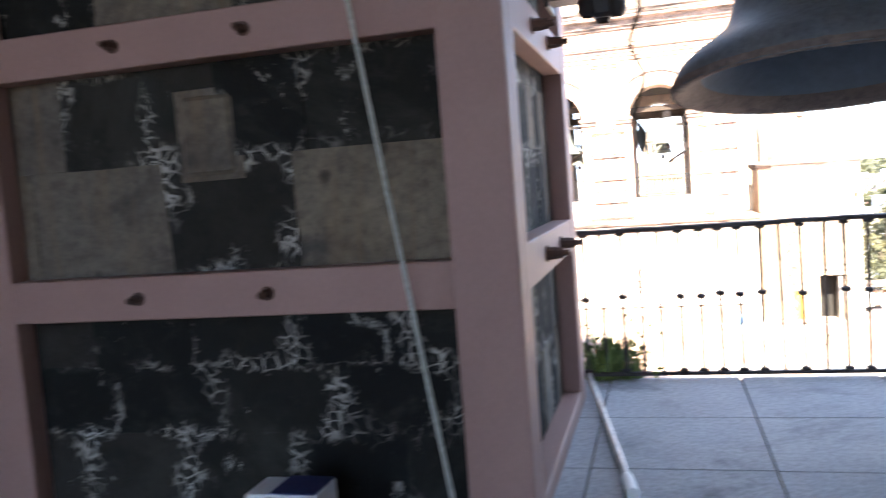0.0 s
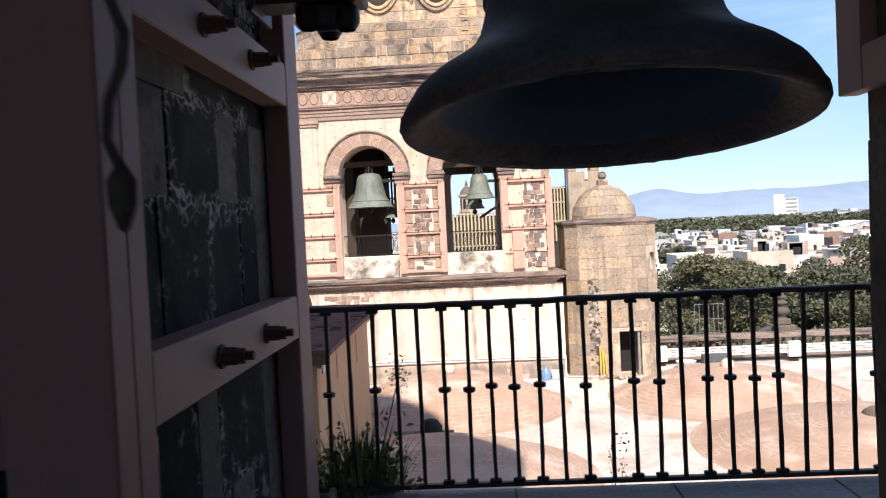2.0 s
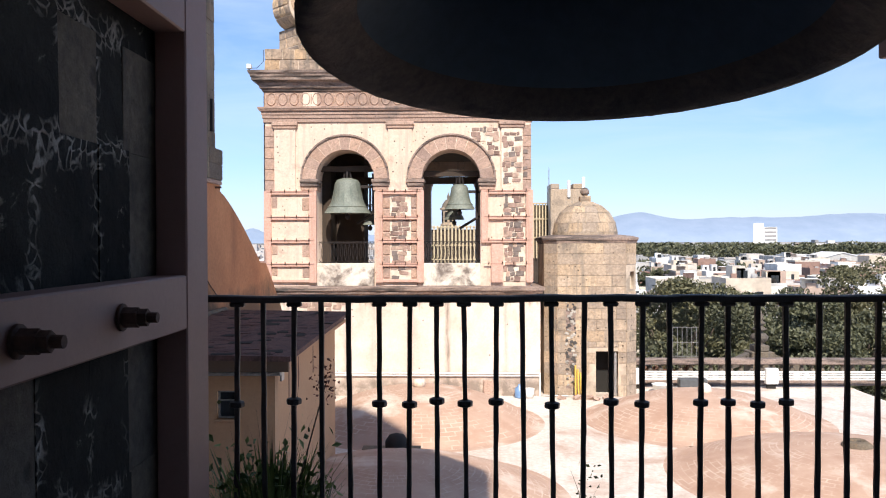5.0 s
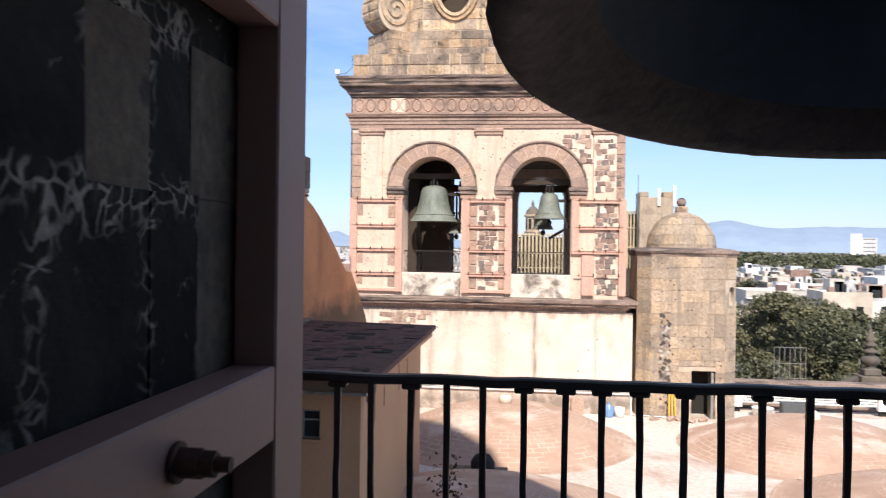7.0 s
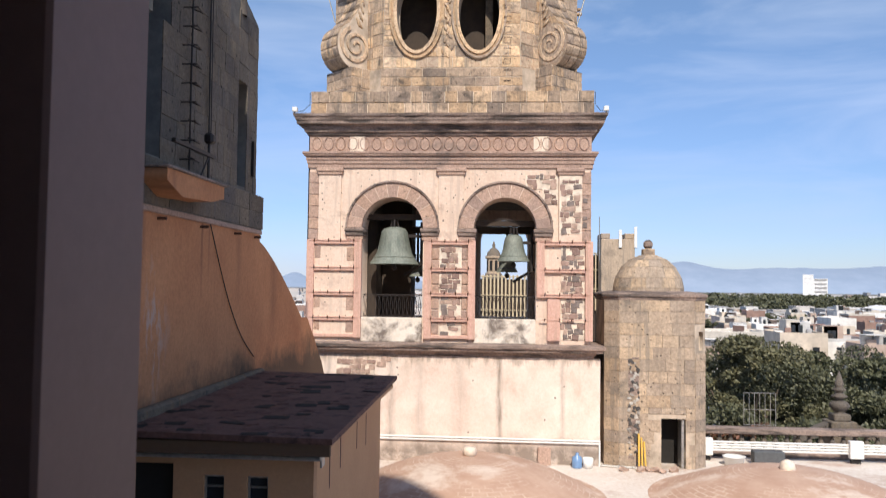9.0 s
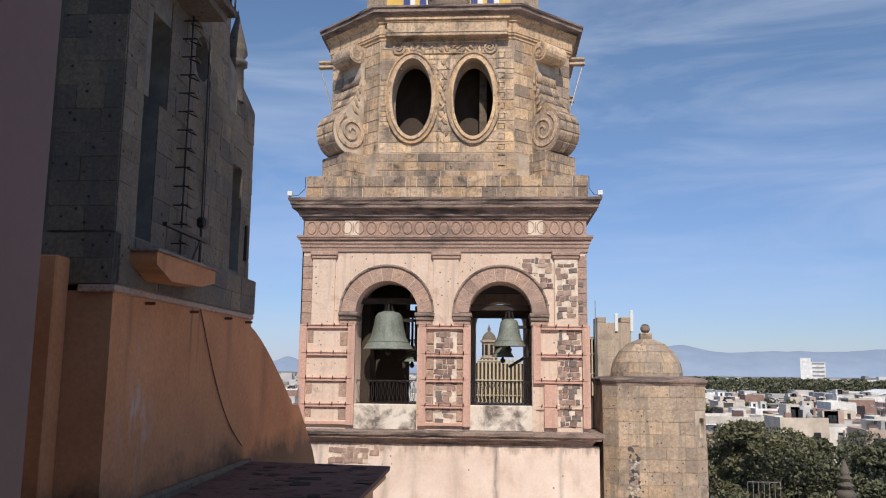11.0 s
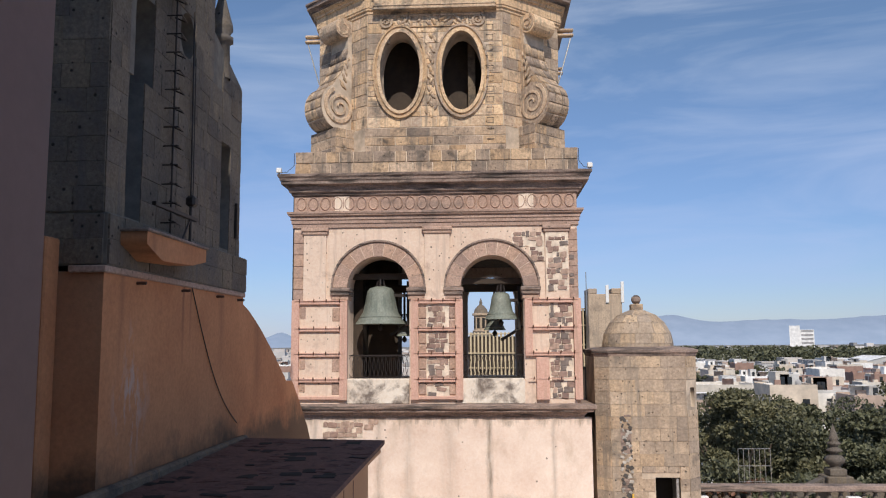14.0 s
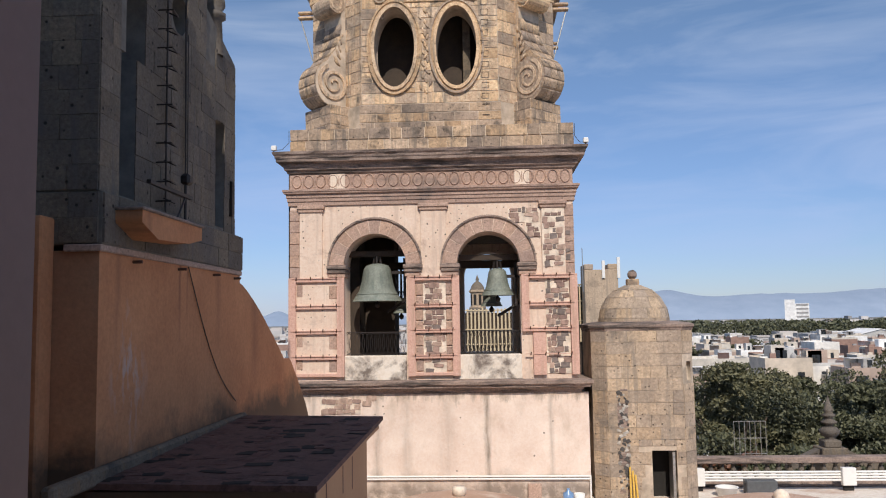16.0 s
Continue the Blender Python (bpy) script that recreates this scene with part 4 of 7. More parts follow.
tagged(ledge, "narrow stone ledge outside the railing", "ledge", kind="structure")

# ---------------------------------------------------------------- roofs of the church
ROOF = -5.35
ground = link_mesh("ground", box(-4500, 4500, -1500, 4800, -18.0, -17.0), plain("city_ground", (0.20, 0.19, 0.17), 0.95, spread=0.3, scale=0.05))
tagged(ground, "distant city ground", "ground", kind="structure")
roof = link_mesh("roof_terrace", box(-16, 19, 5.80, 42.5, -17.0, ROOF), M_LIME)
tagged(roof, "limewashed flat church roof with worn pink patches", "roof", kind="structure")


def dome(at, r, rise, label):
    d = thing("roof_dome", label, "dome", (*at, ROOF))
    n = 14
    prof = [(r * 1.10, -0.02), (r * 1.02, 0.03)] + [(r * (1 - k / n), rise * (1 - (1 - k / n) ** 2.1) + 0.03) for k in range(n + 1)]
    part("shell", spin(prof, 56), M_DOME, d)
    return d


d1 = dome((0.0, 31.6), 4.3, 1.25, "shallow brick dome on the church roof, joints showing")
part("vent", spin([(0.0, 1.25), (0.22, 1.25), (0.24, 1.45), (0.2, 1.55), (0.0, 1.57)], 12), M_MORTAR, d1, "small plastered vent")
d2 = dome((10.5, 31.8), 4.2, 1.05, "shallow brick dome with a small pale finial")
part("finial", spin([(0.24, 1.02), (0.26, 1.12), (0.22, 1.28), (0.12, 1.36), (0.0, 1.39)], 14), M_MORTAR, d2, "pale rounded finial")
d3 = dome((-0.2, 22.6), 4.3, 0.95, "shallow brick dome with curved courses in the shade")
d4 = dome((12.6, 24.6), 4.9, 0.85, "broad shallow brick dome with worn courses")
part("vent", spin([(0.42, 0.83), (0.4, 0.95), (0.24, 1.06), (0.2, 1.0), (0.0, 0.9)], 14), M_TANSTONE, d4, "broken stone vent")
lump = thing("roof_vent", "dark rounded roof vent on a slab", "vent", (-0.35, 25.4, ROOF + 0.62))
part("cover", spin([(0.34, 0.0), (0.34, 0.18), (0.22, 0.36), (0.0, 0.42)], 12), M_DARK, lump)
part("slab", box(-1.0, 0.7, -0.25, 0.2, -0.06, 0.0, 0.02), M_TANSTONE, lump)
cord([(-2.0 + 1.6 * k / 10, 24.6 + 0.6 * math.sin(k * 0.5), ROOF + 0.45 + 0.02 * math.sin(k)) for k in range(11)], 0.03, M_STEEL, "conduit", "grey conduit curving over the roof", "pipe")

# ---------------------------------------------------------------- the opposite bell tower
FY, BX0, BX1 = 36.58, -6.85, 4.55
CX = (BX0 + BX1) / 2
FYB = FY + (BX1 - BX0)
tower = thing("bell_tower", "pink and cream baroque bell tower with arched openings and two bells", "tower", (CX, FY, ROOF))


def T(x=0.0, y=0.0, z=0.0):
    """Places in the tower are given in the world and turned to its own origin."""
    return Matrix.Translation((x - CX, y - FY, z - ROOF))


def tpart(name, bm, material, label="", parent=None):
    bm.transform(T())
    return part(name, bm, material, parent or tower, label)


AL, AR = (-4.66, -2.16), (-0.11, 2.39)
tpart("base", box(BX0 - 0.12, 4.93, FY - 0.12, FYB, ROOF, -1.18), M_BASE, "cream plastered base wall with dark rain streaks")
body = plate([rect(BX0, BX1, -0.66, 6.4), arch(*AL, 0.0, 3.95), arch(*AR, 0.0, 3.95)], 1.5, "body_wall")
part_of("front_wall", body, M_PINKPLASTER, tower, T(0, FY, 0), "pinkish plastered wall")
part_of("rear_wall", body, M_PINKPLASTER, tower, T(0, FYB - 1.5, 0))
sidep = plate([rect(1.5, BX1 - BX0 - 1.5, -0.66, 6.4), arch(2.3, 4.7, 0.0, 3.95), arch(6.7, 9.1, 0.0, 3.95)], 1.4, "side_wall")
for x in (BX0 + 1.4, BX1):
    part_of("side_wall", sidep, M_PINKPLASTER, tower, T(x, FY, 0) @ Matrix.Rotation(math.pi / 2, 4, "Z"))
tpart("belfry_floor", box(BX0 + 0.1, BX1 - 0.1, FY + 0.1, FYB - 0.1, -1.0, -0.6), M_TANSTONE)
tpart("belfry_vault", box(BX0 + 0.1, BX1 - 0.1, FY + 0.1, FYB - 0.1, 5.6, 6.3), M_TANSTONE)
# inner pier and side block are coloured near-black for the belfry's shade
tpart("inner_pier", box(-4.25, -2.95, 39.6, 41.2, -0.6, 5.6), M_WOODSHADE)
tpart("inner_beam", box(BX0 + 1.4, BX1 - 1.4, 39.0, 39.4, 3.9, 4.2, 0.02), M_WOODSHADE)
tpart("inner_shade", box(BX0 + 1.41, -4.3, 38.3, 46.0, -0.6, 5.6), M_WOODSHADE)


def tmould(name, prof, grow=0.0, material=M_CORNICE, label="", y1=None):
    o = moulding(prof, BX0 - grow, BX1 + grow, FY - grow, y1 or FYB + grow, name, material, tower, label)
    o.data.transform(T())
    return o


tmould("ledge", [(0.0, -1.22), (0.09, -1.19), (0.12, -1.08), (0.17, -1.03), (0.20, -0.98), (0.42, -0.95), (0.44, -0.86), (0.52, -0.82), (0.53, -0.70), (0.30, -0.655), (0.0, -0.65)], 0.02, M_CORNICE, "dark weathered stone string course")
tmould("architrave", [(0.0, 6.38), (0.07, 6.39), (0.07, 6.55), (0.11, 6.56), (0.11, 6.70), (0.15, 6.71), (0.13, 6.84), (0.22, 6.87), (0.24, 6.93), (0.27, 6.95), (0.27, 7.03), (0.0, 7.06)], 0.0, M_CANTERA, "moulded pink stone architrave")
tmould("frieze", [(0.02, 7.05), (0.02, 7.70)], 0.0, M_CANTERA)
tmould("cornice", [(0.05, 7.68), (0.10, 7.72), (0.13, 7.80), (0.20, 7.84), (0.23, 7.95), (0.26, 8.06), (0.29, 8.09), (0.47, 8.13), (0.48, 8.24), (0.51, 8.27), (0.53, 8.36), (0.59, 8.43), (0.61, 8.53), (0.0, 8.62)], 0.0, M_CORNICE, "deep dark stone cornice")

# ovals of the frieze
bm = bmesh.new()
for a in range(20):
    ca, sa = math.cos(2 * math.pi * a / 20), math.sin(2 * math.pi * a / 20)
    for q, (d, o) in enumerate(((0.0, 0.0), (-0.045, 0.03), (0.0, 0.07))):
        bm.verts.new(((0.218 - o) * ca, d, (0.285 - o) * sa))
bm.verts.ensure_lookup_table()
for a in range(20):
    for q in range(2):
        n = (a + 1) % 20
        bm.faces.new([bm.verts[i] for i in (a * 3 + q, n * 3 + q, n * 3 + q + 1, a * 3 + q + 1)])
OVAL = bpy.data.meshes.new("frieze_oval")
bm.to_mesh(OVAL)
bm.free()
OVAL.materials.append(M_CANTERA)
for k in range(23):
    x = BX0 + 0.28 + k * 0.493
    o = part_of("frieze_oval", OVAL, M_CANTERA, tower, T(x, FY - 0.02, 7.38))
DART = block_mesh("frieze_dart", M_CANTERA, 0.2)
for k in range(22):
    part_of("frieze_dart", DART, M_CANTERA, tower, T(BX0 + 0.526 + k * 0.493, FY - 0.025, 7.38) @ Matrix.Diagonal((0.05, 0.05, 0.46, 1)))
for x in (-4.9, 2.55):
    tpart("frieze_patch", box(x - 0.3, x + 0.3, FY - 0.042, FY, 7.06, 7.68, 0.01), M_PLASTER, "pale mended frieze block")

# pilasters, capitals, imposts and arch rings
for a, b in ((-6.45, -5.53), (-1.55, -0.53), (3.27, 4.2)):
    tpart("pilaster", box(a, b, FY - 0.09, FY + 0.05, 3.4, 6.15, 0.01), M_PINKPLASTER)
    tpart("capital", box(a - 0.05, b + 0.05, FY - 0.15, FY, 6.1, 6.22, 0.02), M_CANTERA)
    tpart("capital", box(a - 0.10, b + 0.10, FY - 0.20, FY, 6.22, 6.38, 0.03), M_CANTERA)
QUOIN = [block_mesh("quoin", M_CANTERA, 0.03, 0.01) for _ in range(2)]
for k in range(6):
    for x, w in ((BX0 + 0.19, 0.40), (BX1 - 0.19, 0.40)):
        part_of("quoin", QUOIN[k % 2], M_CANTERA, tower, T(x, FY + 0.13, 3.65 + 0.47 * k) @ Matrix.Diagonal((w, 0.34, 0.45, 1)))
for a, b in (AL, AR):
    cx, r = (a + b) / 2, (b - a) / 2
    n = 11
    for k in range(n):
        t0, t1 = math.pi * k / n + 0.006, math.pi * (k + 1) / n - 0.006
        pts = [(cx + q * math.cos(t), 3.95 + q * math.sin(t)) for q, t in ((r, t0), (r + 0.6, t0), (r + 0.6, (t0 + t1) / 2), (r + 0.6, t1), (r, t1), (r, (t0 + t1) / 2))]
        part_of("voussoir", plate([pts], 0.18), M_CANTERA, tower, T(0, FY - 0.10, 0))
    part_of("arch_mortar", plate([ring_arch(cx, 3.95, r + 0.01, r + 0.6)], 0.14), M_MORTAR, tower, T(0, FY - 0.088, 0))
    part_of("arch_hood", plate([ring_arch(cx, 3.95, r + 0.59, r + 0.66)], 0.2), M_CORNICE, tower, T(0, FY - 0.17, 0))
    for x0, x1 in ((a - 0.62, a + 0.05), (b - 0.05, b + 0.62)):
        tpart("impost", box(x0, x1, FY - 0.10, FY + 0.9, 3.45, 3.62, 0.02), M_CANTERA)
        tpart("impost", box(x0 - 0.03, x1 + 0.03, FY - 0.17, FY + 0.92, 3.62, 3.78, 0.03), M_CORNICE)
        tpart("impost", box(x0 - 0.06, x1 + 0.06, FY - 0.22, FY + 0.94, 3.78, 3.93, 0.02), M_CORNICE)
    tpart("parapet", box(a + 0.002, b - 0.002, FY - 0.05, FY + 0.5, -0.66, 0.32, 0.03), M_PARAPET, "limewashed parapet with dark damp stains")
    # little looped iron railing
    rail = tpart("arch_railing", box(a, b, FY + 0.55, FY + 0.58, 1.22, 1.26), M_IRON)
    tpart("rail_bar", box(a, b, FY + 0.55, FY + 0.58, 0.34, 0.37), M_IRON)
    for k in range(15):
        x = a + (b - a) * (k + 0.5) / 15
        bm = bmesh.new()
        for q in range(16):
            for o in (0.0, 0.022):
                bm.verts.new((x + (0.145 - o) * math.cos(2 * math.pi * q / 16), FY + 0.565, 0.80 + (0.42 - o) * math.sin(2 * math.pi * q / 16)))
        bm.verts.ensure_lookup_table()
        for q in range(16):
            n2 = (q + 1) % 16
            bm.faces.new([bm.verts[i] for i in (2 * q, 2 * n2, 2 * n2 + 1, 2 * q + 1)])
        r2 = bmesh.ops.extrude_face_region(bm, geom=bm.faces[:])
        bmesh.ops.translate(bm, verts=[v for v in r2["geom"] if isinstance(v, bmesh.types.BMVert)], vec=(0, 0.02, 0))
        tpart("loop", bm, M_IRON)

# pink steel braces over masonry on the three piers
RUB = [block_mesh("rubble_stone", plain("rubble_%d" % k, c, 0.9, spread=0.4, scale=5), 0.07, 0.11) for k, c in enumerate(((0.24, 0.16, 0.135), (0.33, 0.225, 0.185), (0.19, 0.155, 0.14), (0.42, 0.30, 0.24)))]


def rubble(parent, x0, x1, z0, z1, step=0.21, chance=0.9, y=FY - 0.03, back=True, tones=None):
    if back:
        tpart("rubble_bed", box(x0, x1, y, y + 0.05, z0, z1), M_MORTAR)
    z = z0 + step / 2
    while z < z1 - 0.03:
        x = x0 + rng.uniform(0, 0.12)
        while x < x1 - 0.06:
            w, h = rng.uniform(0.11, 0.36), rng.uniform(0.12, 0.24)
            if rng.random() < chance and x + w < x1 + 0.03:
                part_of("rubble_stone", rng.choice(tones or RUB), None, parent, T(x + w / 2, y - 0.002, z + rng.uniform(-0.02, 0.02)) @ Matrix.Rotation(rng.uniform(-0.13, 0.13), 4, "Y") @ Matrix.Diagonal((w, 0.05, h, 1)))
            x += w + 0.025
        z += step


for nm, (a, b), drop in (("left", (-6.89, -4.64), 0), ("middle", (-2.10, -0.03), 0), ("right", (2.42, 4.63), 1)):
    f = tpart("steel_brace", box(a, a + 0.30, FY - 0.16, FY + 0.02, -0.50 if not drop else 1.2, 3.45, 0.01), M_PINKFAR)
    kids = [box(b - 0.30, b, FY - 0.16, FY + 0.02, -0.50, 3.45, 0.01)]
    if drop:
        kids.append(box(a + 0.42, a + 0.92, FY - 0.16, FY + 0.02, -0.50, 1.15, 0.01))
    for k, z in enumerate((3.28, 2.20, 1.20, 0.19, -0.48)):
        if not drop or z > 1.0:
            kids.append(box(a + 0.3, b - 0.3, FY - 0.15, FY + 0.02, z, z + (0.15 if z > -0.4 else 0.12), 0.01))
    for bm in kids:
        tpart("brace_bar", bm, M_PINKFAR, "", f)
    for z in (3.44, 2.35, 1.35, 0.34):
        tpart("angle_iron", box(a + 0.12, b - 0.12, FY - 0.19, FY - 0.15, z - 0.03, z), M_PINKFAR, "", f)
        for x in (0.14, 0.4, 0.62, 0.86):
            tpart("brace_bolt", rod((a + (b - a) * x, FY - 0.18, z - 0.06), (a + (b - a) * x + 0.02, FY - 0.24, z + 0.05), 0.022, 6), M_RUST, "", f)
    if nm == "left":
        tpart("cream_infill", box(a + 0.3, b - 0.3, FY - 0.04, FY, -0.4, 3.3), M_PINKPLASTER)
        for z in (2.9, 0.9, 0.0):
            tpart("quoin", box(b - 0.62, b - 0.32, FY - 0.06, FY, z - 0.3, z + 0.25, 0.02), M_CANTERA)
            tpart("quoin", box(a + 0.32, a + 0.55, FY - 0.06, FY, z - 0.2, z + 0.3, 0.02), M_CANTERA)
    elif nm == "middle":
        rubble(tower, a + 0.62, b - 0.55, -0.4, 3.3)
        for k in range(7):
            z = -0.1 + 0.5 * k
            tpart("quoin", box(a + 0.32, a + 0.60, FY - 0.06, FY, z - 0.2, z + 0.24, 0.02), M_CANTERA)
            tpart("quoin", box(b - 0.55, b - 0.32, FY - 0.06, FY, z - 0.2, z + 0.24, 0.02), M_CANTERA)
    else:
        rubble(tower, a + 0.95, b - 0.32, -0.45, 3.3)
rubble(tower, 3.30, 4.17, 3.75, 6.08, 0.22, 0.9, FY - 0.10)
rubble(tower, 2.62, 3.25, 4.95, 6.1, 0.2, 0.92)
rubble(tower, 1.95, 2.62, 5.55, 6.1, 0.2, 0.9)
rubble(tower, 4.2, 4.54, 4.0, 5.3, 0.24, 0.8, FY - 0.045, False)
rubble(tower, -4.0, -3.0, -1.62, -1.24, 0.19, 0.6, FY - 0.125, False, RUB[3:])
rubble(tower, -5.6, -4.0, -1.95, -1.35, 0.2, 0.8, FY - 0.14, tones=RUB[1::2])
tpart("drain_pipe", rod((-6.93, FY + 0.2, 3.4), (-6.93, FY + 0.2, 8.0), 0.03, 8), M_IRON)

# attic of squared blocks and the stage with scrolls above it
ASH = [block_mesh("ashlar_block", M_ASHLAR, 0.03, 0.02) for _ in range(4)]
ATTICS = [block_mesh("stone_block", M_ATTIC, 0.035, 0.02) for _ in range(3)]
tpart("attic", box(BX0 + 0.02, BX1 + 0.1, FY + 0.06, FYB, 8.5, 9.52), M_MORTAR)
ashlar(tower, T(BX0 - 0.02, FY + 0.02, 0), BX1 - BX0 + 0.15, 8.60, 9.56, ATTICS, 0.44, 0.72)
OY = 37.5
HW, HF = 5.08, 2.87
OCY = OY + HW


def oct_outline(w, f):
    e = w + 0.32
    return [(-f, -w), (f, -w), (e, -f), (e, f), (f, w), (-f, w), (-e, f), (-e, -f)]


def oct_body(prof, name, material, label=""):
    bm = bmesh.new()
    rows = [[bm.verts.new((CX + x, OCY + y, z)) for x, y in oct_outline(HW + g, HF + g * 0.5)] for g, z in prof]
    for a, b in zip(rows, rows[1:]):
        for k in range(8):
            bm.faces.new((a[k], a[(k + 1) % 8], b[(k + 1) % 8], b[k]))
    bm.faces.new(rows[-1])
    bm.faces.new(rows[0])
    bmesh.ops.recalc_face_normals(bm, faces=bm.faces)
    return tpart(name, bm, material, label)


OVS = [(-2.63, 13.18), (-0.02, 13.16)]
OA, OB = 0.85, 1.72
oct_body([(0.15, 9.4), (0.15, 10.7), (0.0, 10.75)], "plinth", M_OLDMORTAR)
facew = plate([rect(CX - HF, CX + HF, 10.7, 15.95)] + [ellipse(x, z, OA, OB) for x, z in OVS], 1.1, "stage_wall")
part_of("stage_wall", facew, M_OLDMORTAR, tower, T(0, OY, 0), "stone wall with two oval openings")
for k in range(1, 8):
    o = oct_outline(HW, HF)
    a, b = Vector((*o[k], 0)), Vector((*o[(k + 1) % 8], 0))
    d = (b - a).normalized()
    mm = Matrix.Translation((CX + a.x - CX, OCY + a.y - FY, -ROOF)) @ Matrix.Rotation(math.atan2(d.y, d.x), 4, "Z")
    L = (b - a).length
    if k in (1, 7):
        part_of("stage_wall", plate([rect(0, L, 10.7, 15.95)], 0.9), M_OLDMORTAR, tower, mm)
        ashlar(tower, mm, L, 10.75, 15.75, ASH, 0.50, 0.75)
    else:
        part_of("stage_wall", plate([rect(0, L, 10.7, 15.95), ellipse(L / 2, 13.1, 0.85, 1.72)] if k == 4 else [rect(0, L, 10.7, 15.95)], 0.9), M_ASHLAR, tower, mm)


def on_oval(x, z, w, h):
    return any(((x + CX - HF - q) / (0.85 + w / 2)) ** 2 + ((z - r) / (1.67 + h / 2)) ** 2 < 1 for q, r in OVS)


# near-black sheet behind the ovals stands for the unlit inside
tpart("inner_frame", box(CX - 2.6, CX + 2.6, OY + 1.9, OY + 2.2, 10.76, 15.9, 0.02), M_WOODSHADE, "near-black sheet standing for the shade inside the stage")
tpart("inner_post", box(0.22, 0.55, OY + 1.2, OY + 1.5, 10.76, 15.9, 0.02), M_TANSTONE)
ashlar(tower, T(CX - HF, OY, 0), 2 * HF, 10.75, 15.8, ASH, 0.46, 0.7, skip=on_oval)
ashlar(tower, T(CX - HF - 0.1, OY - 0.15, 0), 2 * HF + 0.2, 9.56, 10.7, ATTICS, 0.40, 0.85)
for x, z in OVS:
    for da, db, dep in ((0.0, 0.14, 0.16), (0.14, 0.24, 0.09), (0.24, 0.32, 0.14)):
        part_of("oval_moulding", plate([ellipse(x, z, OA + db, OB + db), ellipse(x, z, OA + da, OB + da)], dep + 0.02), M_ASHLAR, tower, T(0, OY - dep, 0), "carved stone surround")
def spiral(cx, cz, r0, turns, w):
    """A raised spiral band, as on a carved volute."""
    n = int(turns * 18)
    a, b = [], []
    for k in range(n + 1):
        t = k / n
        r = r0 * (1 - 0.86 * t)
        th = 1.2 - 2 * math.pi * turns * t
        a.append((cx + r * math.cos(th), cz + r * math.sin(th)))
        b.append((cx + (r - w * (1 - 0.6 * t)) * math.cos(th), cz + (r - w * (1 - 0.6 * t)) * math.sin(th)))
    return a + b[::-1]


# carved garland over the openings: a roundel at each end, scrolling leaves between
ROUND = plate([spiral(0, 0, 0.36, 2.0, 0.11)], 0.12)
for x in (-3.25, 0.68):
    part_of("roundel", ROUND, M_ASHLAR, tower, T(x, OY - 0.09, 15.40), "carved spiral roundel")
for z0, h in ((15.62, 0.07), (15.12, 0.06)):
    tpart("carved_band", box(-3.45, 0.88, OY - 0.07, OY, z0, z0 + h, 0.015), M_ASHLAR)
gr = random.Random(31)
for k in range(34):
    u = gr.uniform(-1, 1)
    x = -1.28 + 1.55 * u
    lf = spin([(0, -1.0), (0.30, -0.55), (0.42, 0.0), (0.24, 0.6), (0, 1.0)], 6, squash=0.8)
    lf.transform(T(x, OY - 0.03, 15.38 + gr.uniform(-0.17, 0.17)) @ Matrix.Rotation(gr.uniform(-1.2, 1.2), 4, "Y") @ Matrix.Scale(gr.uniform(0.09, 0.22), 4))
    part("garland_leaf", lf, M_ASHLAR, tower)
for k in range(22):
    z = 11.25 + 3.5 * k / 21
    lf = spin([(0, -1.0), (0.34, -0.5), (0.45, 0.1), (0.2, 0.7), (0, 1.0)], 6, squash=0.7)
    side = (0.0, -0.13, 0.12)[k % 3] * (1.6 if k > 18 or k < 3 else 0.7)
    lf.transform(T(-1.325 + side, OY - 0.03, z) @ Matrix.Rotation(gr.uniform(-0.7, 0.7), 4, "Y") @ Matrix.Scale(gr.uniform(0.10, 0.20), 4))
    part("carved_drop", lf, M_ASHLAR, tower)
oct_body([(0.0, 15.70), (0.06, 15.76), (0.06, 15.86), (0.12, 15.90), (0.12, 15.98), (0.15, 16.0), (0.15, 16.44), (0.22, 16.48), (0.22, 16.56), (0.34, 16.64), (0.34, 16.70)], "upper_frieze", M_ASHLAR, "moulded stone frieze round the upper stage")
oct_body([(0.36, 16.70), (0.40, 16.72), (0.40, 16.77), (0.56, 16.84), (0.56, 16.98), (0.63, 17.02), (0.63, 17.10), (0.1, 17.26)], "upper_cornice", M_CORNICE, "dark weathered cornice round the upper stage")
tpart("frieze_panel", box(CX - 2.58, CX + 2.58, OY - 0.36, OY - 0.05, 15.84, 16.60, 0.02), M_ASHLAR, "panel of the frieze breaking forward")
for z, h, d in ((15.80, 0.07, 0.42), (15.96, 0.05, 0.39), (16.42, 0.05, 0.39), (16.52, 0.10, 0.45)):
    tpart("fillet", box(CX - 2.58 - d + 0.36, CX + 2.58 + d - 0.36, OY - d, OY, z, z + h, 0.015), M_ASHLAR)
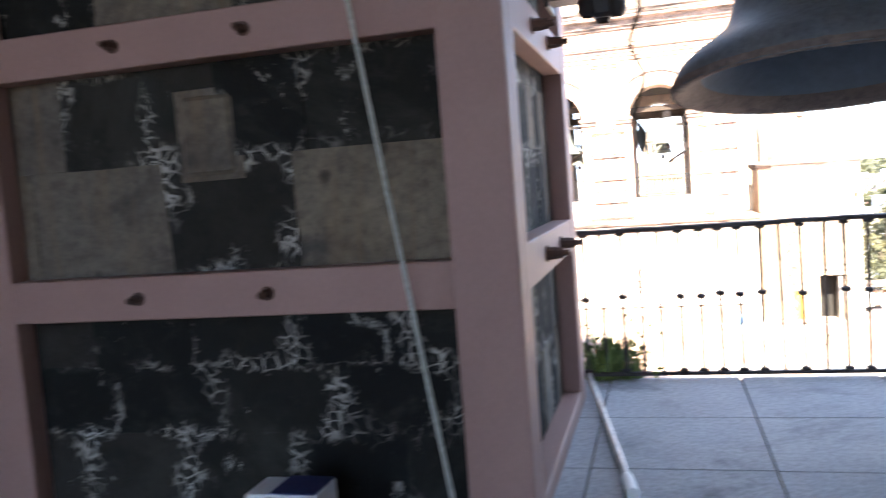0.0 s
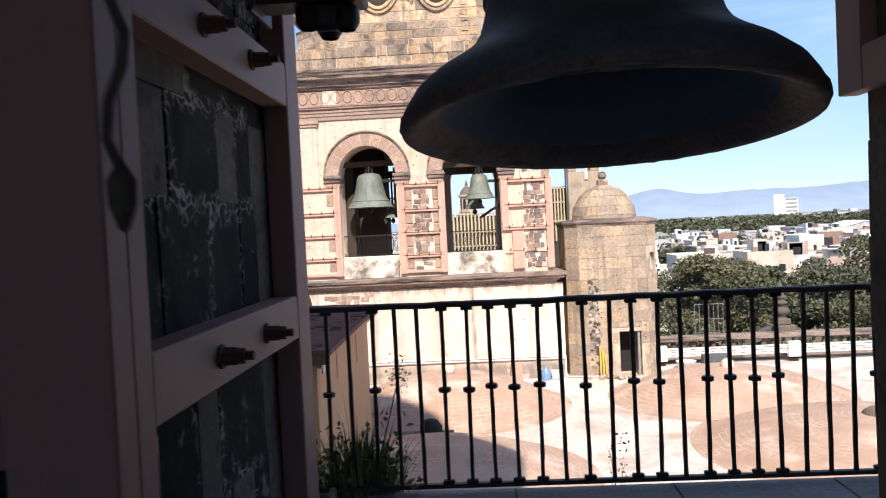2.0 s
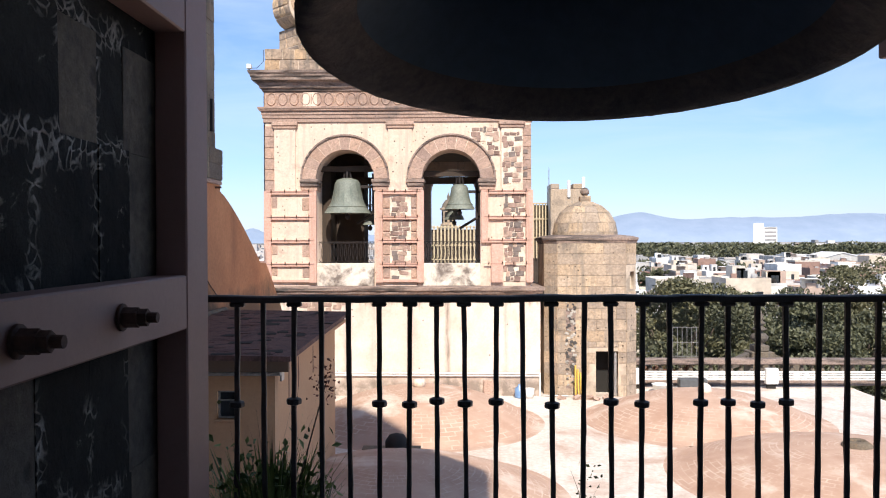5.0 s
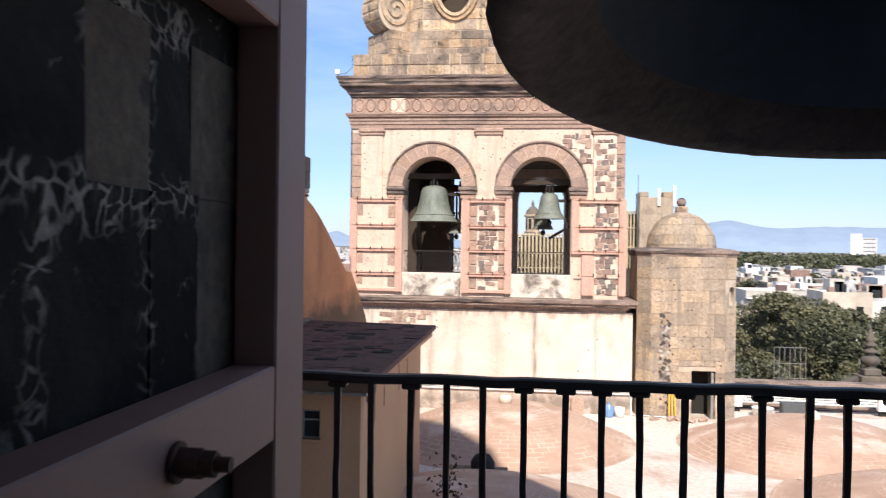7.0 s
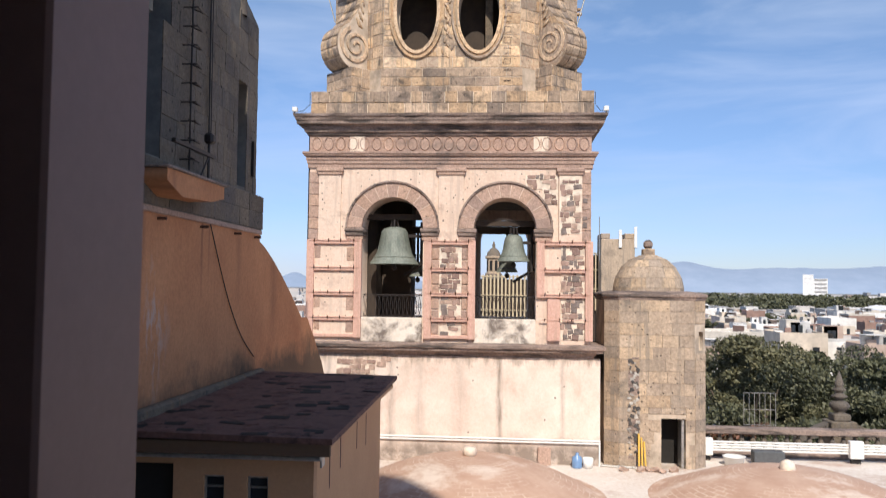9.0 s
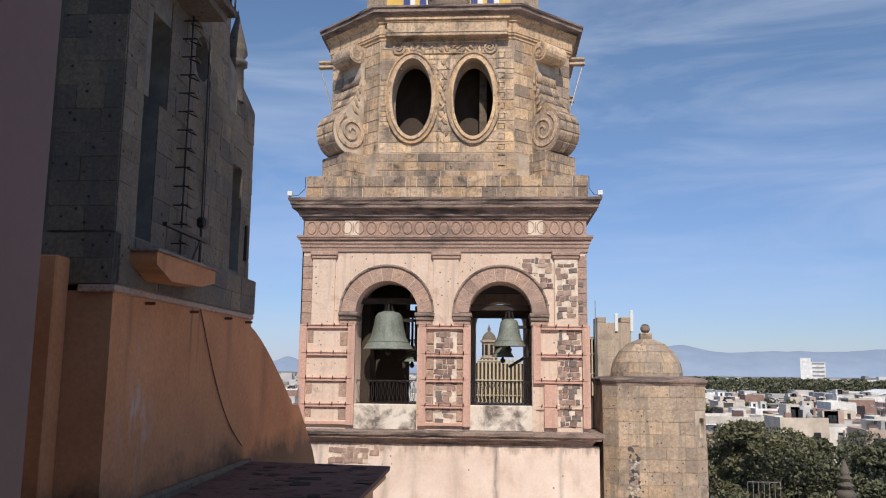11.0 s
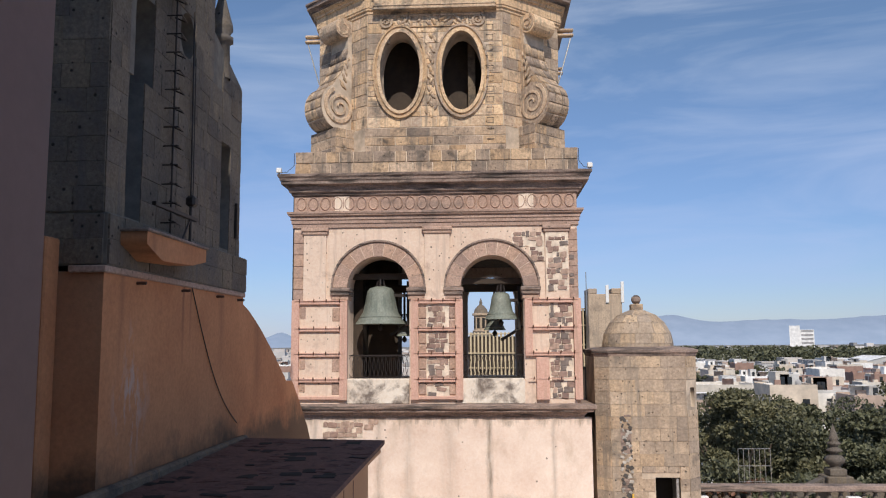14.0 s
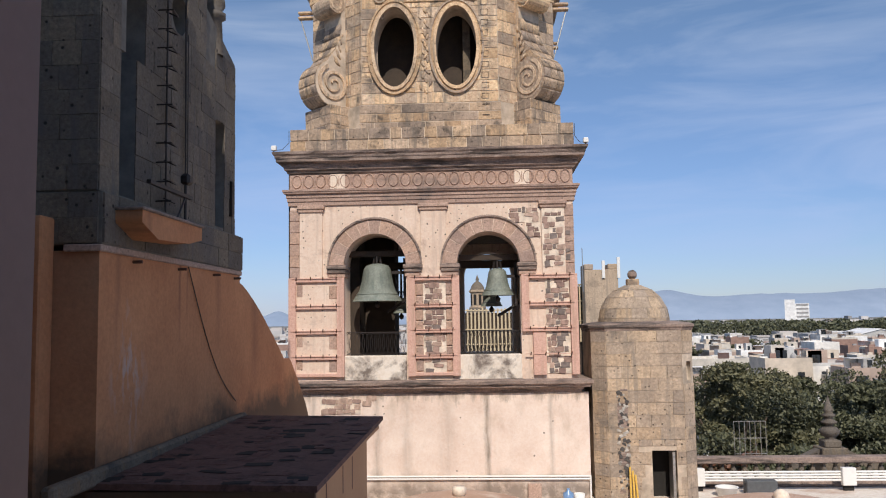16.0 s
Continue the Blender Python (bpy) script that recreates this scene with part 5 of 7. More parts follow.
# drum with glazed tiles
dr = bmesh.new()
spin([(0, 17.1), (4.5, 17.1), (4.4, 19.9), (3.4, 23), (0, 26)], 8, (CX, OCY, 0), dr, start=math.pi / 8, smooth=False)
tpart("drum", dr, M_ASHLAR)
for sx in (-1, 1):
    tpart("tile_panel", box(CX + sx * 1.75 - 1.0, CX + sx * 1.75 + 1.0, OY + 0.55, OY + 0.75, 17.2, 19.4, 0.02), M_YELLOW, "yellow glazed tiles with blue bands")
    for dx in (-0.62, 0.1):
        tpart("blue_band", box(CX + sx * 1.75 + sx * dx - 0.14, CX + sx * 1.75 + sx * dx + 0.14, OY + 0.50, OY + 0.6, 17.2, 19.4, 0.01), M_BLUEGLAZE)
        tpart("white_band", box(CX + sx * 1.75 + sx * dx + 0.16, CX + sx * 1.75 + sx * dx + 0.38, OY + 0.51, OY + 0.6, 17.2, 19.4, 0.01), M_WHITE)
tpart("cartouche", spin([(0, 17.25), (0.7, 17.27), (0.95, 17.6), (1.05, 18.4), (0.6, 19.2), (0, 19.4)], 12, (CX, OY + 0.6, 0), squash=0.45), M_ASHLAR)


# scroll buttresses on the slanting sides
def scroll_outline():
    top = [(0.44 + 0.40 * math.cos(a), 15.34 + 0.40 * math.sin(a)) for a in [math.pi * 0.5 - math.pi * 1.2 * k / 12 for k in range(13)]]
    mid = [(0.20, 14.75), (0.18, 14.3), (0.28, 13.8), (0.50, 13.3), (0.78, 12.95)]
    low = [(0.62 + 0.90 * math.cos(a), 11.78 + 1.0 * math.sin(a)) for a in [math.pi * 0.38 - math.pi * 0.83 * k / 14 for k in range(15)]]
    return [(-0.15, 10.75), (-0.15, 15.70)] + top + mid + low + [(0.4, 10.75)]


def band_of(pts, z0, z1):
    """The part of an outline between two heights."""
    for lim, s in ((z0, 1), (z1, -1)):
        res = []
        for (x0, a0), (x1, a1) in zip(pts, pts[1:] + pts[:1]):
            i0, i1 = (a0 - lim) * s >= 0, (a1 - lim) * s >= 0
            if i0:
                res.append((x0, a0))
            if i0 != i1:
                u = (lim - a0) / (a1 - a0)
                res.append((x0 + u * (x1 - x0), lim))
        pts = res
    return pts


SCROLL = plate([scroll_outline()], 1.25, "scroll")
# the barrel is laid in courses of three stones
CUTS = [10.78, 11.2, 11.62, 12.05, 12.5, 12.95, 13.45, 13.95, 14.5]
COURSES = [plate([[(x + (0.035 if x > -0.1 else 0), z) for x, z in band_of(scroll_outline(), a + 0.018, b - 0.018)]], 0.40) for a, b in zip(CUTS, CUTS[1:])]


SPIRALS = [plate([spiral(0.62, 11.78, 0.86, 2.2, 0.16)], 0.10), plate([spiral(0.44, 15.34, 0.39, 1.8, 0.10)], 0.08)]
for sx in (-1, 1):
    for sy in (-1, 1):
        ang = math.atan2(sy, sx)
        base = Vector((sx * (HW + HF + 0.3) / 2, OCY + sy * (HW + HF) / 2 - FY, -ROOF))
        m0 = Matrix.Translation(base) @ Matrix.Rotation(ang, 4, "Z")
        sc = part_of("scroll_buttress", SCROLL, M_OLDMORTAR, tower, m0 @ Matrix.Translation((0, -0.625, 0)), "stone scroll with carved spirals")
        for me in SPIRALS:
            part_of("spiral", me, M_ASHLAR, sc, Matrix.Translation((0, -0.07, 0)))
            part_of("spiral", me, M_ASHLAR, sc, Matrix.Translation((0, 1.22, 0)))
        part("side_slab", box(-0.15, 0.16, -0.02, 0.02, 12.6, 15.6, 0.01), M_ASHLAR, sc)
        part("volute_barrel", rod((0.44, -0.03, 15.34), (0.44, 1.28, 15.34), 0.42, 20), M_ASHLAR, sc)
        part("volute_barrel", rod((0.62, -0.03, 11.78), (0.62, 0.04, 11.78), 0.88, 24), M_ASHLAR, sc)
        for me in COURSES:
            for k in range(3):
                part_of("stone_block", me, M_ATTIC, sc, Matrix.Translation((0, -0.015 + 0.428 * k, 0)))
        for k in range(9):
            for y0 in (-0.05, 1.25):
                lf = spin([(0, -1.0), (0.3, -0.5), (0.42, 0.1), (0.2, 0.7), (0, 1.0)], 6, squash=0.7)
                lf.transform(Matrix.Translation((0.42 - 0.035 * k + 0.10 * (k % 2), y0, 12.72 + 0.16 * k)) @ Matrix.Rotation(0.9 - 0.15 * k, 4, "Y") @ Matrix.Scale(0.22 - 0.012 * k, 4))
                part("acanthus_leaf", lf, M_ASHLAR, sc)
        bl = box(-0.3, 1.0, -0.95, 0.95, 9.5, 10.78, 0.03)
        bl.transform(m0)
        part("pedestal", bl, M_OLDMORTAR, tower)
        if sy < 0:
            for mq, wq in ((Matrix.Translation((1.0, -0.95, 0)) @ Matrix.Rotation(math.pi / 2, 4, "Z"), 1.9), (Matrix.Translation((-0.3, -0.95, 0)), 1.3), (Matrix.Translation((1.0, 0.95, 0)) @ Matrix.Rotation(math.pi, 4, "Z"), 1.3)):
                ashlar(tower, m0 @ mq, wq, 9.5, 10.78, ATTICS, 0.43, 0.62)
        ex, ey = sx * (HW + 0.30), OCY - FY + sy * (HF - 0.25)
        gz = 15.62 - ROOF
        for q in (-0.15, 0.08):
            part("gargoyle", box(min(ex, ex + sx * 0.75), max(ex, ex + sx * 0.75), ey - 0.14, ey + 0.14, gz + q, gz + q + 0.12, 0.03), M_ASHLAR, tower, "stone water spout")
        part("spout_strut", rod((ex + sx * 0.66, ey, gz - 0.1), (ex + sx * 0.1, ey, gz - 2.1), 0.03, 6), M_STEEL, tower)
# rungs up the front of the stage
for k in range(13):
    z = 9.7 + 0.45 * k
    x = 1.18
    bm = rod((x - 0.14, OY - 0.2, z), (x + 0.14, OY - 0.2, z), 0.014, 6)
    for q in (-0.14, 0.14):
        rod((x + q, OY - 0.2, z), (x + q, OY + 0.02, z + 0.05), 0.014, 6, bm=bm)
    tpart("rung", bm, M_IRON)
# floodlights on the cornice corners
for x in (-7.40, 5.08):
    fl = thing("floodlight", "small pale floodlight on the cornice corner", "lamp", (x, FY - 0.50, 8.535), "cornice floodlights")
    part("housing", box(-0.10, 0.10, -0.08, 0.10, 0.06, 0.26, 0.02), M_WHITE, fl)
    part("bracket", box(-0.02, 0.02, -0.02, 0.02, 0.0, 0.08), M_IRON, fl)


for x, q in ((-7.36, -6.9), (5.04, 4.7)):
    cord([(x, FY - 0.48, 8.62), ((x + q) / 2, FY - 0.25, 8.68), (q, FY - 0.02, 9.0), (q, FY - 0.02, 9.5)], 0.012, M_IRON, "lamp_wire", "thin black wire of the cornice lamp", "cable")


def small_bell(x, y, z, r, h, label):
    b = thing("church_bell", label, "bell", (x, y, z), "bells of the opposite tower")
    k = r / 1.0
    out_p = [(1.0, 0.0), (0.98, 0.06), (0.86, 0.22), (0.72, 0.45), (0.64, 0.75), (0.58, 1.05), (0.54, 1.25), (0.44, 1.38), (0.2, 1.45), (0, 1.46)]
    in_p = [(1.0, 0.0), (0.92, 0.0), (0.8, 0.2), (0.62, 0.5), (0.5, 1.2), (0, 1.35)]
    bm = spin([(a * k, q * h / 1.46) for a, q in out_p], 32)
    spin([(a * k, q * h / 1.46) for a, q in in_p], 32, bm=bm)
    bmesh.ops.remove_doubles(bm, verts=bm.verts, dist=0.001)
    part("shell", bm, M_VERDIGRIS, b)
    part("band", spin([(0.84 * k, 0.27 * h / 1.46 - 0.02), (0.865 * k, 0.27 * h / 1.46), (0.82 * k, 0.27 * h / 1.46 + 0.03)], 32), M_VERDIGRIS, b)
    for q in range(4):
        a = q * math.pi / 2
        part("canon", rod((0.16 * math.cos(a), 0.16 * math.sin(a), h - 0.03), (0.10 * math.cos(a), 0.10 * math.sin(a), h + 0.3), 0.045, 8), M_IRON, b)
    part("clapper", rod((0, 0, h * 0.7), (0, 0, -0.12), 0.035, 8), M_IRON, b)
    part("clapper_ball", spin([(0, -0.28), (0.09, -0.22), (0.11, -0.12), (0.06, -0.04), (0, -0.02)], 10), M_IRON, b)
    return b


small_bell(-3.44, 37.5, 2.50, 1.02, 1.56, "green verdigris bronze bell hanging in an arch")
small_bell(1.50, 37.5, 2.66, 0.67, 1.12, "smaller green verdigris bell hanging in an arch")
for x, y, z, r, h in ((1.25, 39.2, 2.25, 0.47, 0.82), (-2.63, 39.2, 2.02, 0.36, 0.66)):
    b = small_bell(x, y, z, r, h, "dark inner bell hanging behind the front one")
    part("hanger", rod((0, 0, h + 0.25), (0, 0, 3.92 - z), 0.05, 8), M_IRON, b)
    b.children[0].data.materials[0] = M_BRONZE
for x0, x1, z in ((AL[0] - 0.3, AL[1] + 0.3, 4.36), (AR[0] - 0.3, AR[1] + 0.3, 4.12)):
    y = thing("bell_beam", "dark timber beam across the arch carrying a bell", "beam", ((x0 + x1) / 2, 37.5, z))
    part("beam", box(-(x1 - x0) / 2, (x1 - x0) / 2, -0.12, 0.12, -0.02, 0.22, 0.02), M_WOODSHADE, y)
    part("counter_arm", box(0.45, 1.35, -0.05, 0.05, -0.75, -0.62, 0.01), M_IRON, y)
    part("counter_bar", box(1.05, 1.16, -0.05, 0.05, -1.9, -0.1, 0.01), M_IRON, y)
    part("lower_arm", rod((0.35, 0.3, -2.3), (1.25, 0.3, -1.75), 0.06, 8), M_IRON, y)

# ---------------------------------------------------------------- stair turret beside the tower
TUX, TUY, TA = 7.10, 38.30, 1.96
turret = thing("stair_turret", "tan stone stair turret with a small dome and ball finial", "turret", (TUX, TUY, ROOF))
TF = 1.45
TUR = [block_mesh("turret_block", M_TURRET, 0.012, 0.008) for _ in range(4)]
o8 = [(-TF, -TA), (TF, -TA), (TA, -TF), (TA, TF), (TF, TA), (-TF, TA), (-TA, TF), (-TA, -TF)]
for k in range(8):
    a, b = Vector((*o8[k], 0)), Vector((*o8[(k + 1) % 8], 0))
    d = (b - a).normalized()
    L = (b - a).length
    mm = Matrix.Translation(a) @ Matrix.Rotation(math.atan2(d.y, d.x), 4, "Z")
    outl = [rect(0, L, 0, 6.6)]
    sk = None
    if k == 0:
        outl.append(rect(1.62, 2.56, 0.001, 1.92))
        sk = lambda x, z, w, h: x + w / 2 > 1.62 and x - w / 2 < 2.56 and z - h / 2 < 1.92
    if k == 1:
        outl.append(rect(0.28, 0.58, 4.55, 5.3))
        sk = lambda x, z, w, h: x + w / 2 > 0.28 and x - w / 2 < 0.58 and 4.4 < z < 5.5
    part_of("turret_wall", plate(outl, 0.3), M_OLDMORTAR, turret, mm)
    if k in (0, 1, 7):
        ashlar(turret, mm, L, 0.0, 6.55, TUR, 0.47, 0.82, proud=0.024, thick=0.1, skip=sk, gap=0.010)
part("turret_door", box(0.95, 1.06, -TA + 0.05, -TA + 0.75, 0.0, 1.86, 0.01), M_STEEL, turret, "grey metal door standing open")
# flat near-black sheet in place of the turret's unlit inside
part("dark_inside", box(-1.2, 1.6, -TA + 1.0, -TA + 1.1, 0.0, 6.0), M_DARK, turret)
bm = bmesh.new()
rows = [[bm.verts.new((x * g, y * g, z)) for x, y in o8] for g, z in ((1.0, 6.48), (1.02, 6.52), (1.03, 6.60), (1.055, 6.66), (1.055, 6.75), (0.95, 6.82), (0.7, 6.88))]
for a, b in zip(rows, rows[1:]):
    for k in range(8):
        bm.faces.new((a[k], a[(k + 1) % 8], b[(k + 1) % 8], b[k]))
bm.faces.new(rows[-1])
bmesh.ops.recalc_face_normals(bm, faces=bm.faces)
part("cornice", bm, M_CORNICE, turret)
DOMEP = [(1.44, 6.84), (1.44, 7.0), (1.36, 7.4), (1.12, 7.85), (0.8, 8.15), (0.35, 8.36)]
part("cap_dome", spin([(r - 0.018, z - 0.006) for r, z in DOMEP] + [(0, 8.40)], 24), M_OLDMORTAR, turret)
for q, ((r0, z0), (r1, z1)) in enumerate(zip(DOMEP, DOMEP[1:])):
    nb = max(6, int(6.28 * r0 / 0.62))
    da = math.pi / nb - 0.007 / r0
    bm = bmesh.new()
    rows = [[bm.verts.new((rr * math.cos(a), rr * math.sin(a), zz)) for a in (-da, 0.0, da)] for rr, zz in ((r0 - 0.1, z0 + 0.005), (r0, z0 + 0.005), (r1, z1 - 0.005), (r1 - 0.1, z1 - 0.005))]
    for a, b in zip(rows, rows[1:]):
        for k in range(2):
            bm.faces.new((a[k], a[k + 1], b[k + 1], b[k]))
    wedge = bpy.data.meshes.new("dome_stone")
    bm.to_mesh(wedge)
    bm.free()
    wedge.materials.append(M_TURRET)
    for k in range(nb):
        part_of("dome_stone", wedge, M_TURRET, turret, Matrix.Rotation(2 * math.pi * (k + 0.5 * (q % 2)) / nb, 4, "Z"))
part("pedestal", box(-0.24, 0.24, -0.24, 0.24, 8.3, 8.62, 0.03), M_ASHLAR, turret)
part("ball", spin([(0.2 * math.sin(math.pi * k / 10), 8.80 - 0.2 * math.cos(math.pi * k / 10)) for k in range(11)], 16), M_CORNICE, turret)
SCAR = [block_mesh("rubble_stone", plain("scar_%d" % k, c, 0.9, spread=0.4, scale=5), 0.07, 0.12) for k, c in enumerate(((0.09, 0.083, 0.078), (0.40, 0.37, 0.33)))]
part("rubble_patch", box(-1.12, -0.68, -TA - 0.030, -TA + 0.1, 0.3, 4.3, 0.02), M_CORNICE, turret, "dark scar of broken masonry")
for k in range(60):
    w, h = rng.uniform(0.06, 0.17), rng.uniform(0.05, 0.13)
    part_of("rubble_stone", SCAR[rng.random() < 0.4], None, turret, Matrix.Translation((-0.90 + rng.uniform(-0.2, 0.2), -TA - 0.022, 0.45 + 3.75 * (k + rng.random()) / 60)) @ Matrix.Rotation(rng.uniform(-0.6, 0.6), 4, "Y") @ Matrix.Diagonal((w, 0.08, h, 1)))
pipes = thing("yellow_pipes", "yellow pipes leaning on the turret", "pipe", (6.35, 36.05, ROOF))
for k in range(3):
    part("pipe", rod((0.13 * k, -0.15, 0.0), (0.10 * k + 0.03, 0.12, 1.35 - 0.15 * k), 0.04, 8), M_YELLOW, pipes)
# pipes along the foot of the tower
run = thing("conduit_run", "white conduits along the foot of the tower", "pipe", (-0.5, FY - 0.2, -4.45))
for k in range(2):
    part("conduit", rod((-5.5, 0, 0.10 * k), (5.4, 0, 0.10 * k - 0.03), 0.035, 8), M_WHITE, run)
part("down_pipe", rod((5.4, 0, 0.1), (5.4, 0, -0.9), 0.04, 8), M_WHITE, run)
part("floor_pipe", rod((5.4, 0, -0.85), (7.6, -0.4, -0.85), 0.04, 8), M_STEEL, run)
bucket = thing("water_jug", "blue plastic water jug by the tower", "jug", (4.0, 36.05, ROOF))
part("jar", spin([(0, 0), (0.19, 0), (0.2, 0.05), (0.2, 0.4), (0.06, 0.5), (0.06, 0.58), (0, 0.58)], 16), M_BLUEPLASTIC, bucket)
pail = thing("bucket", "white plastic bucket on the roof", "bucket", (4.42, 36.0, ROOF))
part("body", spin([(0, 0), (0.17, 0), (0.21, 0.4), (0.19, 0.4), (0.15, 0.03), (0, 0.03)], 16), M_WHITE, pail)
plank = thing("stone_slab", "reddish stone slab leaning on the wall", "slab", (2.75, 36.28, ROOF))
part("slab", box(-0.26, 0.26, -0.06, 0.06, 0, 0.72, 0.03), M_CANTERA, plank)
heap = thing("rubble_heap", "small heap of pale rubble", "rubble", (6.4, 35.7, ROOF))
for k in range(7):
    part_of("rubble_stone", RUB[3], None, heap, pose(rng.uniform(-0.8, 1.5), rng.uniform(-0.2, 0.2), 0.06, 10 * k, 20, 37 * k) @ Matrix.Diagonal((0.3, 0.22, 0.16, 1)))

# ---------------------------------------------------------------- parapet, conduits and pinnacle on the roof edge
parapet = thing("balustrade", "grey stone balustrade along the roof edge", "balustrade", (19, 39.2, ROOF), kind="structure")
part("coping", box(-10, 6, -0.3, 0.3, 0.95, 1.2, 0.03), M_CORNICE, parapet)
part("base", box(-10, 6, -0.3, 0.3, 0.0, 0.25, 0.03), M_CORNICE, parapet)
BAL = spin([(0.12, 0.25), (0.12, 0.32), (0.07, 0.36), (0.15, 0.55), (0.09, 0.78), (0.06, 0.86), (0.12, 0.9), (0.12, 0.96)], 10)
BALM = bpy.data.meshes.new("stone_baluster")
BAL.to_mesh(BALM)
BAL.free()
BALM.materials.append(M_GREYASHLAR)
for k in range(34):
    part_of("stone_baluster", BALM, M_GREYASHLAR, parapet, Matrix.Translation((-9.7 + 0.46 * k, 0, 0)))
con = thing("conduit_bank", "bank of white conduits along the parapet", "pipe", (9.3, 38.2, ROOF))
for k in range(4):
    part("conduit", rod((0, 0, 0.42 + 0.11 * k), (14, 0, 0.40 + 0.11 * k), 0.042, 8), M_WHITE, con)
for x in (0.1, 6.05, 12.0):
    part("junction_box", box(x - 0.27, x + 0.27, -0.18, 0.08, 0.22, 0.92, 0.02), M_WHITE, con, "white junction box")
    part("leg", box(x - 0.2, x + 0.2, -0.05, 0.05, 0.0, 0.25, 0.01), M_DARK, con)
tub = thing("basin", "white basin standing on the roof", "basin", (10.3, 37.3, ROOF))
part("bowl", spin([(0, 0), (0.34, 0), (0.42, 0.34), (0.46, 0.36), (0.4, 0.36), (0.3, 0.05), (0, 0.05)], 18), M_WHITE, tub)
tank = thing("crate", "dark grey box beside the parapet", "box", (11.7, 37.6, ROOF))
part("body", box(-0.6, 0.6, -0.25, 0.25, 0, 0.55, 0.03), plain("dark_grey", (0.09, 0.095, 0.10), 0.6), tank)
cage = thing("wire_cage", "thin wire frame standing above the parapet", "frame", (12.0, 39.6, ROOF + 1.19))
for k in range(7):
    part("wire", rod((-0.65 + 0.22 * k, 0, 0), (-0.65 + 0.22 * k, 0, 1.4), 0.014, 5), M_STEEL, cage)
for z in (0.05, 0.7, 1.4):
    part("wire", rod((-0.65, 0, z), (0.67, 0, z), 0.014, 5), M_STEEL, cage)
pin = thing("pinnacle", "dark stone pinnacle on a stepped pedestal", "pinnacle", (15.85, 41.0, ROOF))
part("pedestal", box(-0.55, 0.55, -0.55, 0.55, 0.0, 1.3, 0.04), M_GREYASHLAR, pin)
part("step", box(-0.36, 0.36, -0.36, 0.36, 1.3, 1.6, 0.04), M_GREYASHLAR, pin)
part("urn", spin([(0.26, 1.6), (0.2, 1.68), (0.3, 1.76), (0.40, 1.88), (0.42, 2.0), (0.3, 2.14), (0.16, 2.18), (0.16, 2.26), (0.33, 2.32), (0.33, 2.38), (0.17, 2.48), (0.17, 2.56), (0.28, 2.62), (0.28, 2.67), (0.15, 2.76), (0.2, 2.82), (0.2, 2.86), (0.0, 3.5)], 16), M_GREYASHLAR, pin)
for s in (-1, 1):
    bm = plate([[(0.5 * s, 0.55), (1.9 * s, 0.1), (1.9 * s, 0.4), (0.5 * s, 1.05)]], 0.5)
    part_of("sloping_coping", bm, M_GREYASHLAR, pin, Matrix.Translation((0, -0.25, 0.2)))

# ---------------------------------------------------------------- back of the facade, and the lean-to house against it
WX = -5.42
GREY = [block_mesh("ashlar_block", M_GREYASHLAR, 0.02, 0.008) for _ in range(4)]
facade = thing("facade_block", "tall grey stone back of the facade on an ochre rendered base", "building", (WX, 17.3, ROOF))


def F(x=0.0, y=0.0, z=0.0):
    return Matrix.Translation((x - WX, y - 17.3, z - ROOF))


def fpart(name, bm, material, label="", parent=None):
    bm.transform(F())
    return part(name, bm, material, parent or facade, label)


# ochre base with its sweeping end
curve = [(25.1, 2.95)] + [(25.1 + 4.74 * t, 2.75 - 2.2 * t ** 1.25) for t in [k / 16 for k in range(17)]] + [(30.5, 0.54), (30.72, 0.46)]
och = plate([[(17.3, -6.0), (33.6, -6.0), (33.6, -1.85), (33.38, -1.62), (32.95, -1.17), (31.68, -0.21)] + curve[::-1] + [(17.3, 2.95)]], 5.0, "ochre_base")
part_of("ochre_base", och, M_OCHRE, facade, F(WX, 0, 0) @ Matrix.Rotation(math.pi / 2, 4, "Z"), "ochre rendered base with a sweeping shoulder")
fpart("base_return", box(-12, -6.9, 14.2, 17.4, -6, 3.1), M_OCHRE)
fpart("corner_buttress", box(-7.4, -6.18, 16.85, 17.28, -6, 3.5, 0.03), M_OCHRE)
fpart("base_coping", box(WX - 0.6, WX + 0.06, 17.24, 25.1, 2.93, 3.05, 0.02), M_CANTERA)
fpart("foot_kerb", box(WX, WX + 0.20, 15.6, 25.2, -0.86, -0.60, 0.05), M_TANSTONE)
# grey stone upper wall
fpart("plinth", box(WX - 5, WX + 0.05, 17.3, 25.1, 3.05, 3.95, 0.02), M_GREYMORTAR)
wallz = plate([[(17.3, 3.95), (24.75, 3.95), (24.75, 8.45), (22.5, 9.2), (22.5, 14.5), (17.3, 14.5)], [(18.05, 4.0), (18.72, 4.0), (18.72, 6.66), (19.1, 6.66), (19.1, 8.35), (18.28, 8.35), (18.28, 6.66), (18.05, 6.66)], rect(23.2, 23.9, 4.05, 6.65), ellipse(20.85, 8.40, 0.42, 0.5)], 0.9, "upper_wall")
part_of("upper_wall", wallz, M_GREYMORTAR, facade, F(WX - 0.06, 0, 0) @ Matrix.Rotation(math.pi / 2, 4, "Z"))
fpart("wall_depth", box(-11, WX - 1.0, 17.35, 24.7, 3.95, 8.4), M_GREYMORTAR)
fpart("wall_depth", box(-11, WX - 1.0, 17.35, 22.4, 8.4, 14.5), M_GREYMORTAR)
